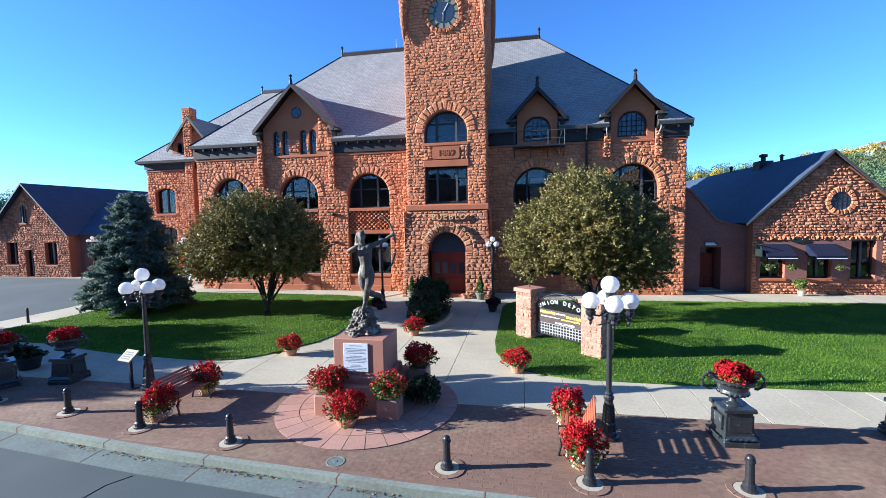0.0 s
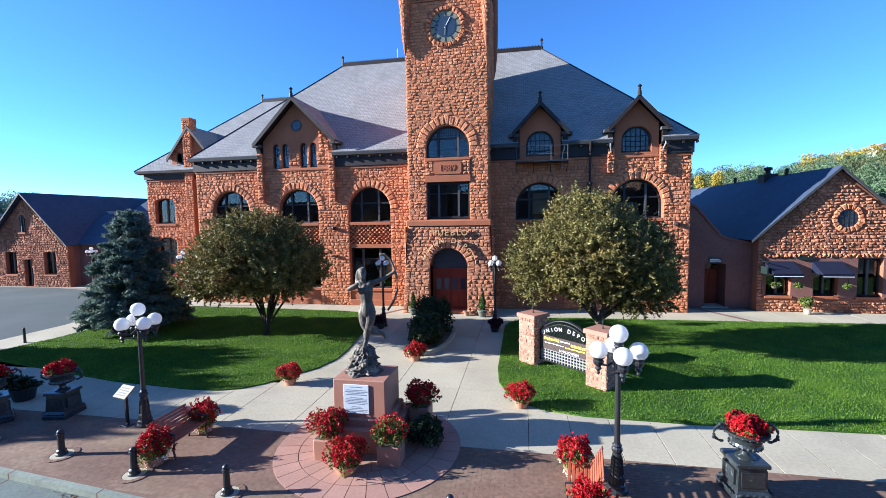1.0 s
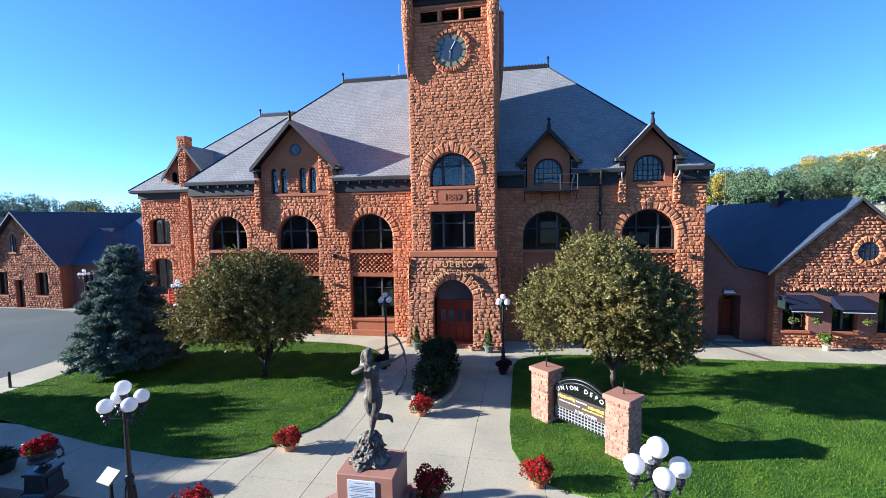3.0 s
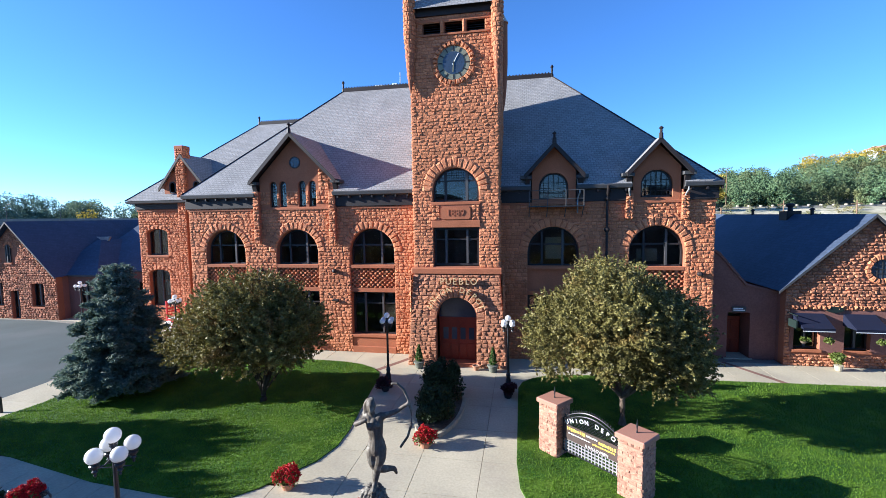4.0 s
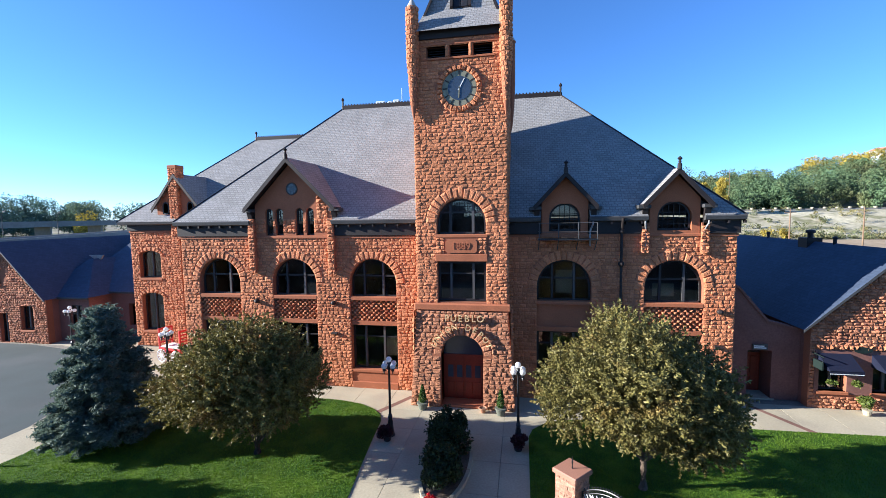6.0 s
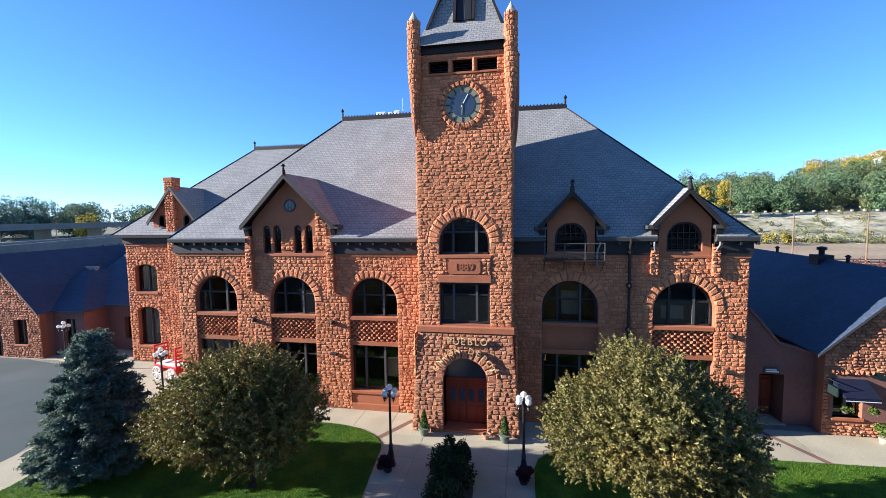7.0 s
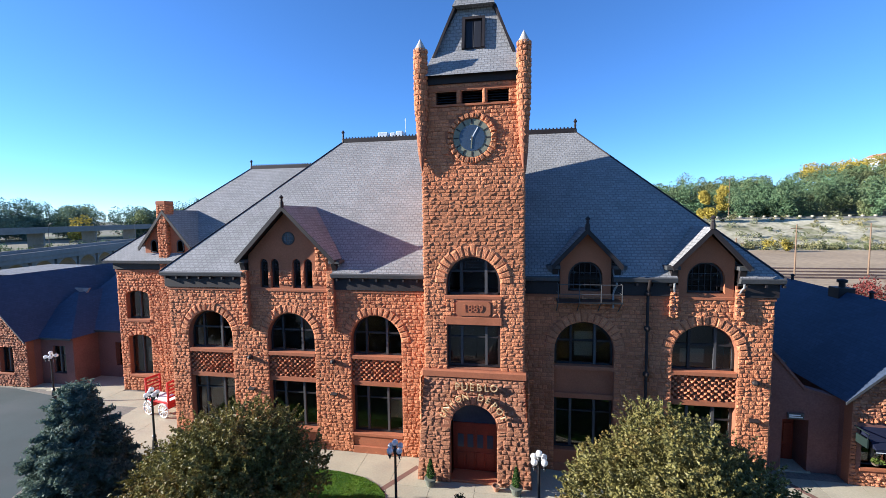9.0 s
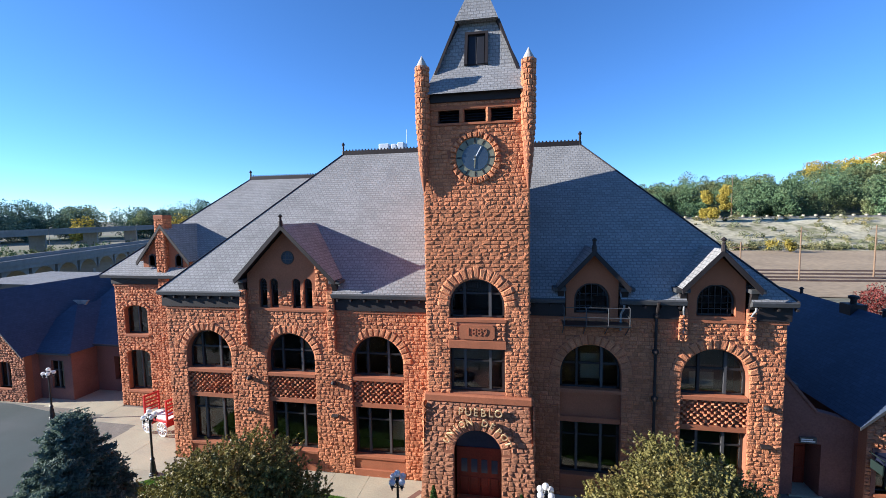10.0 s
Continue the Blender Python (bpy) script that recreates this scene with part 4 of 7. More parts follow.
# entrance: dark vestibule, red doors, fanlight, step
ent = part("entrance_door", Solid().box(-1.2, 1.2, 0.62, 0.70, 0.12, 2.55), M_DOORWOOD, depot, "red-stained panelled wooden double door")
for k in range(4):
    x = -1.02 + k * 0.51
    part("door_panel", Solid().soft(x + 0.04, x + 0.47, 0.585, 0.63, 0.3, 1.1, 0.02), M_DOORWOOD, ent)
    part("door_light", Solid().box(x + 0.1, x + 0.41, 0.60, 0.625, 1.35, 2.05), M_CLOCKFACE, ent)
part("door_meeting_stile", Solid().box(-0.03, 0.03, 0.58, 0.63, 0.14, 2.4), M_DOORWOOD, ent)
part("transom", Solid().box(-1.2, 1.2, 0.56, 0.72, 2.5, 2.68), M_DOORWOOD, ent)
part("fanlight", Solid().prism([(-1.2, 2.68), (1.2, 2.68)] + arc(0, 2.85, 1.2, 1.18, 14, 0, 180), 0.62, 0.64), M_CLOCKFACE, ent)
for x in (-1.3, 1.16):
    part("vestibule_wall", Solid().box(x, x + 0.14, 0.0, 0.62, 0, 4.2), M_DRESSED, depot)
part("threshold", Solid().soft(-1.16, 1.16, -0.35, 0.62, 0.0, 0.12, 0.02), M_DRESSED, depot)

# corner turrets with pale caps
for tx, ty in ((-2.42, -0.18), (2.42, -0.18), (-2.5, TD), (2.5, TD)):
    t = part("turret", Solid().lathe([(0.02, 15.5), (0.12, 16.0), (0.22, 17.0), (0.27, 18.0), (0.29, 18.6), (0.29, 21.05), (0.33, 21.08), (0.33, 21.14)], 20, None, tx, ty), M_MORTAR, depot, "slim round sandstone corner turret")
    st = Solid()
    z = 16.2
    while z < 21.0:
        r = 0.13 + 0.17 * min(1.0, (z - 16.2) / 2.3)
        h = 0.24
        n = 9
        off = RNG.random()
        for i in range(n):
            if ty > 1:
                continue
            m = pose(tx, ty, z, 0, 0, 360 * (i + off) / n) @ pose(-math.pi * r / n, -r - 0.0, 0)
            v, f = rock(RNG, 2 * math.pi * r / n, h, 0.04)
            st.add([m @ Vector(p) for p in v], f)
        z += h
    if st.v:
        part("turret_stonework", st, M_STONE_ISL, t, kind="stuff")
    part("turret_cap", Solid().lathe([(0.34, 21.14), (0.30, 21.2), (0.0, 21.75)], 20, None, tx, ty), M_COPPER, t, "pale conical metal cap")

# tower roof: slate skirt, steep louvred stage, overhanging cap
sk = Solid()
e = [(-2.3, -0.42, 19.93), (2.3, -0.42, 19.93), (2.3, TD + 0.5, 19.93), (-2.3, TD + 0.5, 19.93)]
k1 = [(-2.0, 0.95, 21.45), (2.0, 0.95, 21.45), (2.0, 4.3, 21.45), (-2.0, 4.3, 21.45)]
k2 = [(-0.98, 1.7, 23.8), (0.98, 1.7, 23.8), (0.98, 3.4, 23.8), (-0.98, 3.4, 23.8)]
c0 = [(-1.08, 1.2, 23.76), (1.02, 1.2, 23.76), (1.02, 3.8, 23.76), (-1.08, 3.8, 23.76)]
top = (0, 2.5, 26.6)
for i in range(4):
    j = (i + 1) % 4
    sk.slope([e[i], e[j], k1[j], k1[i]])
    sk.slope([k1[i], k1[j], k2[j], k2[i]])
    sk.slope([c0[i], c0[j], top])
sk.slope([c0[3], c0[2], c0[1], c0[0]])
troof = part("tower_roof", sk, M_SLATE, depot, "steep slate tower roof with an overhanging cap")
part("tower_cornice", Solid().box(-2.25, 2.25, -0.1, TD + 0.1, 19.62, 20.2), M_TRIM, troof)
for sg in (-1, 1):
    for y0, y1, y2, y3 in ((0.62, 1.1, 1.75, 1.42), (4.7, 4.1, 3.3, 3.6)):
        lo_, hi_ = [(sg * 2.02, y0, 21.12), (sg * 2.0, y1, 21.5), (sg * 0.98, y2, 23.8), (sg * 1.08, y3, 23.78)], sg * -0.13
        v8 = [Vector(p) for p in lo_] + [Vector(p) + Vector((hi_, 0, 0)) for p in lo_]
        part("hip_board", Solid().add(v8, [(0, 1, 2, 3), (7, 6, 5, 4), (0, 4, 5, 1), (1, 5, 6, 2), (2, 6, 7, 3), (3, 7, 4, 0)]), M_TRIM, troof)
m = pose(-0.02, 1.0, 21.5, -17.5, 0, 0)
lv = part("shutter_door", Solid().box(-0.42, 0.42, -0.06, 0.1, 0, 1.62, m).box(-0.56, -0.42, -0.2, 0.1, 0, 1.76, m).box(0.42, 0.56, -0.2, 0.1, 0, 1.76, m).box(-0.42, 0.42, -0.2, 0.1, 1.62, 1.76, m), M_TRIM, troof, "dark shuttered opening in the tower roof")
for x0 in (-0.38, 0.02):
    part("shutter_panel", Solid().soft(x0, x0 + 0.36, -0.09, -0.05, 0.06, 1.56, 0.01, m), M_LOUVRE, lv)
finial((0, 2.5, 26.5), troof, 1.2)

# ---- set-back rear block of the depot with its own hipped roof, chimney and gable ----
RBY, RBX0, RBX1 = 7.25, -28.5, XL + 0.3
rh = [(-27.75, -25.75, 5.68, 7.55, 0.36), (-27.75, -25.75, 1.3, 4.1, 0.36)]
s = pierced(Solid(), RBX0, RBX1, 0, 10.0, RBY, RBY + 0.5, rh)
s.box(RBX0, RBX0 + 0.5, RBY + 0.5, 21.8, 0, 10.0).box(RBX0, RBX1, 21.3, 21.8, 0, 10.0)
rear = part("wall", s, M_MORTAR, depot, "rock-faced sandstone wall of the set-back block")
wall_stones("stonework", RNG, courses(RNG, RBX0, RBX1, 0, 9.4, rh, 0.35, (0.16, 0.25), (0.18, 0.40)), RBY, 0.06, M_STONE_ISL, rear)
for h in rh:
    arched_window(depot, (h[0] + h[1]) / 2, 1.0, h[2] + 0.04, h[3], h[4], RBY + 0.3, (0.0,), (0.1, 0.7, 2.2, 3.4) if h[2] < 3 else None)
    part("sill", Solid().soft(h[0] - 0.1, h[1] + 0.1, RBY - 0.1, RBY + 0.3, h[2] - 0.16, h[2] + 0.02, 0.02), M_DRESSED, depot)
    arch_blocks("voussoir", RNG, (h[0] + h[1]) / 2, h[3], 1.03, h[4], 0.32, RBY, 0.1, 9, M_STONE_OBJ, rear)
# near-black frame colour here paints the darkness of the room behind the glass
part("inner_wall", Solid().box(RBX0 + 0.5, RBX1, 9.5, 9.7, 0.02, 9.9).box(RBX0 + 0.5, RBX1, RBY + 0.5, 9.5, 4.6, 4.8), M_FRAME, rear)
part("string_course", Solid().soft(RBX0 - 0.05, RBX1, RBY - 0.09, RBY, 9.4, 9.55, 0.02), M_DRESSED, depot)
part("frieze", Solid().box(RBX0 - 0.1, RBX1, RBY - 0.16, RBY, 9.6, 10.1), M_TRIM, depot)
part("gutter", Solid().prism([(RBY - 0.16, 10.03), (RBY - 0.6, 10.1), (RBY - 0.64, 10.26), (RBY, 10.34), (RBY, 10.03)], RBX0 - 0.55, RBX1, "x"), M_GUTTER, depot)
q = 14.4
a, b, c, d = (RBX0 - 0.6, RBY - 0.62, 10.3), (-12.0, RBY - 0.62, 10.3), (-12.0, q, 17.82), (-21.35, q, 17.82)
e, f = (RBX0 - 0.6, 2 * q - RBY + 0.62, 10.3), (-12.0, 2 * q - RBY + 0.62, 10.3)
rr2 = part("roof", Solid().slope([a, b, c, d]).slope([f, e, d, c]).slope([e, a, d]), M_SLATE, depot, "grey slate hipped roof of the set-back block")
cresting(d, (-13, q, 17.82), rr2)
finial(d, rr2, 0.75)
hip_cap(a, d, rr2)
# wall gable with the chimney rising through it
gx, gz = -23.75, 13.9
s = Solid().prism([(gx - 1.95, 9.6), (gx + 1.95, 9.6), (gx + 1.95, 11.6), (gx, gz), (gx - 1.95, 11.6)], RBY - 0.05, RBY + 0.4)
gab = part("dormer", s, M_DRESSED, depot, "wall gable behind the stone chimney")
for sg in (-1, 1):
    t = Solid()
    e0, e1, p0, p1 = (gx + sg * 2.25, RBY - 0.4, 11.3), (gx + sg * 2.25, RBY + 1.0, 11.3), (gx, RBY - 0.4, gz + 0.15), (gx, RBY + 3.6, gz + 0.15)
    t.slope([e0, e1, p1, p0] if sg > 0 else [e1, e0, p0, p1])
    part("dormer_roof", t, M_SLATE, gab)
    part("bargeboard", Solid().prism([(gx + sg * 2.25, 11.29), (gx, gz + 0.14), (gx, gz - 0.14), (gx + sg * 2.2, 11.03)], RBY - 0.42, RBY - 0.33), M_TRIM, gab)
    w = arched_window(gab, gx + sg * 1.12, 0.3, 10.9, 11.5, 0.35, RBY - 0.1, ())
ch = part("chimney", Solid().box(-24.25, -23.5, RBY - 0.35, RBY + 0.4, 0.0, 14.45), M_MORTAR, depot, "tall rock-faced sandstone chimney")
wall_stones("chimney_stonework", RNG, courses(RNG, -24.27, -23.48, 0.0, 14.45, (), 0, (0.15, 0.22), (0.18, 0.36)), RBY - 0.35, 0.06, M_STONE_ISL, ch)
wall_stones("chimney_side", RNG, courses(RNG, RBY - 0.35, RBY + 0.4, 9.6, 14.45, (), 0, (0.15, 0.22), (0.18, 0.36)), 0, 0.06, M_STONE_ISL, ch, Matrix(((0, -1, 0, -23.5), (1, 0, 0, 0), (0, 0, 1, 0), (0, 0, 0, 1))))
part("chimney_cap", Solid().soft(-24.3, -23.45, RBY - 0.4, RBY + 0.45, 14.45, 14.72, 0.05), M_DRESSED, ch)


# ---- one-storey wings: a gabled end facing the street and a linking range ----
def wing(name, label, gx, half, gy, eave, peak, link_x0, link_x1, link_y, link_ridge_y, depth, holes, roundwin, lk_holes, lift=0.02, lancet=False, link=True, infill=None, over=0.5):
    w = thing(name, label, "building")
    s = pierced(Solid(), gx - half, gx + half, 0, eave, gy, gy + 0.5, holes)
    zt = peak - 0.15
    sl = (peak - eave) / half
    s.prism([(gx - half, eave), (gx + half, eave), (gx, zt)], gy, gy + 0.5)
    wl = part("wall", s, M_MORTAR, w)
    part("side_wall", Solid().box(gx - half, gx - half + 0.5, gy + 0.5, gy + depth, 0, eave), M_LINK, w)
    part("side_wall", Solid().box(gx + half - 0.5, gx + half, gy + 0.5, gy + depth, 0, eave), M_LINK, w)
    hb = [(a_, b_, z_, s_ + r_, 0.0) for a_, b_, z_, s_, r_ in holes]
    if infill:
        # one broad band of smooth infill round the windows, its dull colour standing in for shade; a flat arch of
        # upright stones over it
        a_, b_, z_, s_ = infill
        hb = [(a_, b_, z_, s_ + 0.32, 0.0)]
        x = a_
        for h in holes:
            part("infill_panel", Solid().box(x, h[0], gy - 0.03, gy, z_, s_), M_LINK, wl, "smooth red-brown infill beside a window, coloured dark for shade")
            part("infill_panel", Solid().box(h[0], h[1], gy - 0.03, gy, h[3], s_), M_LINK, wl)
            x = h[1]
        part("infill_panel", Solid().box(x, b_, gy - 0.03, gy, z_, s_), M_LINK, wl)
        n_ = int((b_ - a_) / 0.21)
        for i in range(n_):
            v, f = rock(RNG, (b_ - a_) / n_ * 0.97, RNG.uniform(0.27, 0.31), 0.11)
            part("voussoir", Solid().add([(p[0] + a_ + (b_ - a_) * i / n_, p[1] + gy, p[2] + s_ + 0.005) for p in v], f), M_STONE_OBJ, wl)
    bl = list(courses(RNG, gx - half, gx + half, 0, eave, hb, 0, (0.14, 0.23), (0.16, 0.38)))
    bl += list(courses(RNG, gx - half, gx + half, eave, zt - 0.25, (), 0, (0.14, 0.23), (0.16, 0.38), lambda z: (gx - (zt - 0.2 - z) / sl, gx + (zt - 0.2 - z) / sl)))
    bl = [k for k in bl if math.hypot(k[0] + k[2] / 2 - roundwin[0], k[1] + k[3] / 2 - roundwin[1]) > roundwin[2] + 0.42]
    wall_stones("stonework", RNG, bl, gy, 0.075, M_WING_ISL, wl)
    cx, cz, r = roundwin
    if lancet:
        arch_blocks("voussoir", RNG, cx, cz + 0.45, 0.3, 0.34, 0.26, gy, 0.08, 9, M_STONE_OBJ, wl)
        arched_window(w, cx, 0.29, cz - 0.85, cz + 0.45, 0.33, gy - 0.08, (0.0,), None, "slim arched window in a sandstone gable")
        part("sill", Solid().soft(cx - 0.45, cx + 0.45, gy - 0.16, gy, cz - 1.0, cz - 0.86, 0.02), M_DRESSED, w)
    else:
        arch_blocks("round_surround_stone", RNG, cx, cz, r, r, 0.32, gy, 0.09, 18, M_STONE_OBJ, wl, 0, 360)
        rwn = part("round_window", Solid().prism([(cx + r * math.cos(2 * math.pi * i / 24), cz + r * math.sin(2 * math.pi * i / 24)) for i in range(24)], gy - 0.012, gy + 0.1), M_CLOCKFACE, w)
        for k in (-0.24, 0.0, 0.24):
            q_ = math.sqrt(r * r - k * k)
            part("glazing_bar", Solid().box(cx + k - 0.02, cx + k + 0.02, gy - 0.03, gy - 0.014, cz - q_, cz + q_), M_FRAME, rwn)
            part("glazing_bar", Solid().box(cx - q_, cx + q_, gy - 0.029, gy - 0.015, cz + k - 0.02, cz + k + 0.02), M_FRAME, rwn)
    for a_, b_, z_, s_, r_ in holes:
        square_window(w, a_, b_, z_, s_, gy + 0.25, ((a_ + b_) / 2,), ())
        part("sill", Solid().soft(a_ - 0.08, b_ + 0.08, gy - 0.1, gy + 0.3, z_ - 0.15, z_ + 0.0, 0.02), M_DRESSED, w)
    room = Solid().box(gx - half + 0.5, gx + half - 0.5, gy + 3.0, gy + 3.2, 0, eave)
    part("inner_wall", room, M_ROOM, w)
    # gable roof
    t = Solid()
    o = 0.45
    for sg in (-1, 1):
        e0, e1 = (gx + sg * (half + o), gy - over, eave - o * sl), (gx + sg * (half + o), gy + depth, eave - o * sl)
        p0, p1 = (gx, gy - over, peak), (gx, gy + depth, peak)
        t.slope([e0, e1, p1, p0] if sg > 0 else [e1, e0, p0, p1])
        part("bargeboard", Solid().prism([(gx + sg * (half + o), eave - o * sl - 0.004), (gx, peak - 0.004), (gx, peak - 0.17), (gx + sg * (half + o), eave - o * sl - 0.15)], gy - over, gy - over + 0.08), M_GUTTER, w)
    part("roof", t, M_SLATE_W, w, "blue-grey slate gable roof")
    if not link:
        return w
    # linking range
    s = pierced(Solid(), link_x0, link_x1, 0, eave, link_y, link_y + 0.4, lk_holes)
    part("link_wall", s, M_LINK, w, "smooth red-brown wall of the linking range")
    part("link_inner_wall", Solid().box(link_x0, link_x1, link_y + 1.5, link_y + 1.6, 0, eave), M_ROOM, w)
    rk = (peak - eave) / (link_ridge_y - link_y)
    u = Solid()
    zr = peak + lift
    u.slope([(link_x0, link_y - 0.35, eave - 0.35 * rk), (link_x1, link_y - 0.35, eave - 0.35 * rk), (link_x1, link_ridge_y, zr), (link_x0, link_ridge_y, zr)])
    u.slope([(link_x1, 2 * link_ridge_y - link_y + 0.35, eave - 0.35 * rk), (link_x0, 2 * link_ridge_y - link_y + 0.35, eave - 0.35 * rk), (link_x0, link_ridge_y, zr), (link_x1, link_ridge_y, zr)])
    part("link_roof", u, M_SLATE_W, w, "blue-grey slate roof of the linking range")
    part("gutter", Solid().box(link_x0, link_x1, link_y - 0.47, link_y - 0.33, eave - 0.45 * rk - 0.1, eave - 0.35 * rk), M_GUTTER, w)
    return w


rwg = wing("station_wing", "single-storey red sandstone wing with gabled slate roof and awnings", 22.05, 3.95, 2.5, 4.66, 8.4, 0, 0, 0, 0, 26.0,
                [(18.55, 19.85, 0.95, 2.85, 0), (21.0, 22.25, 0.95, 2.85, 0), (23.2, 24.45, 0.95, 3.15, 0)], (22.6, 5.44, 0.5), [], link=False, infill=(18.35, 24.75, 0.8, 3.17), over=0.27)
# smooth screen wall between the main block and the wing, its top stepping down in a rake
screen = Solid().prism([(XR, 0), (15.55, 0), (15.55, 2.75), (16.75, 2.75), (16.75, 0), (18.1, 0), (18.1, 3.92), (16.45, 4.35), (14.95, 6.2), (XR, 6.7)], 3.3, 3.7)
part("screen_wall", screen, M_LINK, rwg, "smooth red-brown screen wall with a raking top")
part("coping", Solid().prism([(XR, 6.7), (14.95, 6.2), (16.45, 4.35), (18.1, 3.92), (18.1, 4.04), (16.5, 4.47), (15.0, 6.33), (XR, 6.83)], 3.22, 3.78), M_LINK, rwg)
part("porch_floor", Solid().box(15.4, 16.9, 3.2, 4.45, -0.02, 0.06), M_CONC, rwg)
part("porch_wall", Solid().box(15.3, 15.55, 3.7, 4.6, 0, 3.0).box(16.75, 17.0, 3.7, 4.6, 0, 3.0).box(15.3, 17.0, 4.5, 4.7, 0, 3.0).box(15.3, 17.0, 3.7, 4.5, 2.76, 3.0), M_LINK, rwg)
rd = part("door", Solid().box(15.6, 16.7, 4.38, 4.46, 0.06, 2.3), M_DOORWOOD, rwg, "dark red panelled side door")
for z0, z1 in ((0.2, 0.9), (1.05, 2.1)):
    for x0 in (15.7, 16.2):
        part("door_panel", Solid().soft(x0, x0 + 0.4, 4.34, 4.39, z0, z1, 0.015), M_DOORWOOD, rd)
part("transom_light", Solid().box(15.6, 16.7, 4.4, 4.42, 2.32, 2.74), M_GLASS, rd)
part("sign_plate", Solid().box(15.75, 16.5, 3.22, 3.26, 2.8, 3.12), M_MULLION, rwg, "small grey sign above the side door")
for k in range(2):
    part("text_bar", Solid().box(15.82, 16.43 - 0.1 * k, 3.212, 3.219, 2.88 + 0.1 * k, 2.94 + 0.1 * k), M_LETTER_W, rwg)
part("oval_plate", Solid().prism([(20.45 + 0.42 * math.cos(2 * math.pi * i / 20), 3.22 + 0.17 * math.sin(2 * math.pi * i / 20)) for i in range(20)], 2.38, 2.43), M_SIGNG, rwg, "dark oval name plate")
part("hanging_sign", Solid().box(18.2, 18.26, 1.65, 2.35, 2.3, 2.72).tube([(18.23, 2.5, 3.0), (18.23, 1.6, 3.0), (18.23, 1.7, 2.7)], 0.025, 6), M_SIGNG, rwg, "small dark bracket sign")
part("rooftop_unit", Solid().soft(14.9, 15.9, 3.75, 4.5, 5.15, 5.62, 0.04).box(15.82, 15.9, 3.75, 4.5, 4.2, 5.2).box(14.9, 14.98, 3.75, 4.5, 4.2, 5.2), M_MULLION, rwg, "grey metal rooftop unit")
for x0, x1 in ((18.45, 19.95), (20.9, 22.4)):
    aw = part("awning", Solid().prism([(2.5, 3.0), (2.5, 2.95), (1.5, 2.3), (1.47, 2.37)], x0, x1, "x"), M_AWNING, rwg, "dark blue canvas window awning")
    for x in (x0, x1 - 0.02):
        part("awning_side", Solid().prism([(2.49, 2.95), (1.52, 2.32), (2.49, 2.33)], x, x + 0.02, "x"), M_AWNING, aw)
    step = (x1 - x0) / 9
    hem = [(x1, 2.33), (x0, 2.33)]
    for i in range(9):
        hem += [(x0 + step * i, 2.21), (x0 + step * (i + 0.5), 2.14)]
    hem.append((x1, 2.21))
    sv = Solid().prism(hem, 1.475, 1.49)
    part("valance", sv, M_AWNING, aw)
    part("hem", Solid().box(x0, x1, 1.468, 1.474, 2.2, 2.235), M_LETTER_W, aw, "narrow white hem stripe")
part("ventilator", Solid().box(21.6, 22.5, 9.25, 10.15, 7.9, 8.62).lathe([(0.16, 8.62), (0.16, 8.9), (0.27, 8.94), (0.27, 9.1), (0.08, 9.16)], 10, None, 22.05, 9.7), M_TRIM, rwg, "dark roof ventilator on the ridge")
for y in (7.4, 14.6):
    part("flue", Solid().lathe([(0.1, 8.2), (0.1, 8.66), (0.18, 8.7), (0.05, 8.82)], 8, None, 22.05, y), M_TRIM, rwg)

lwg = wing("freight_wing", "single-storey red sandstone wing with gabled slate roof beside the car park", -40.9, 4.4, 6.4, 4.32, 8.77, -38.0, RBX0, 9.5, 18.0, 24.0,
                [(-43.75, -42.45, 1.15, 3.32, 0), (-39.25, -37.9, 1.15, 3.32, 0), (-41.6, -40.65, 0.0, 2.55, 0)], (-41.45, 5.95, 0.6), [(-31.6, -30.4, 1.0, 3.0, 0.0)], 0.3, lancet=True)
# projecting corner of the linking range under its own hip
corner = pierced(Solid(), -36.6, -33.3, 0, 3.95, 7.4, 7.75, [(-35.3, -34.1, 0.9, 3.2, 0.0)])
corner.box(-33.65, -33.3, 7.75, 9.6, 0, 3.95)
part("link_wall", corner, M_LINK, lwg, "smooth red-brown wall of the linking range")
square_window(lwg, -35.3, -34.1, 0.9, 3.2, 7.55, (-34.7,), (2.4,))
part("inner_wall", Solid().box(-36.5, -33.7, 8.9, 9.0, 0, 3.9), M_ROOM, lwg)
part("hip_roof", Solid().slope([(-38.0, 7.0, 3.95), (-32.9, 7.0, 3.95), (-37.5, 11.6, 6.8), (-38.0, 11.6, 6.8)]).slope([(-32.9, 7.0, 3.95), (-32.9, 16.0, 3.95), (-37.5, 16.0, 6.8), (-37.5, 11.6, 6.8)]), M_SLATE_W, lwg, "blue-grey slate hip over the linking range")
part("gutter", Solid().box(-36.0, -32.9, 6.9, 7.02, 3.83, 3.96), M_GUTTER, lwg)
vd = part("roof_dormer", Solid().box(-37.75, -37.1, 12.3, 13.2, 5.4, 6.5), M_DRESSED, lwg, "small roof dormer with a top coloured pale as if sunlit")
# upright triangle whose pale colour stands in for sun on the roof plane
part("dormer_roof", Solid().prism([(-38.6, 7.1), (-36.95, 7.1), (-37.5, 6.4)], 12.1, 12.28), M_COPPER, vd)
part("rear_roof", Solid().slope([(-66.0, 21.0, 6.9), (-38.0, 21.0, 6.7), (-36.0, 31.0, 6.8), (-66.0, 31.0, 7.0)]), M_SLATE, lwg, "low sunlit slate roof behind the wing")

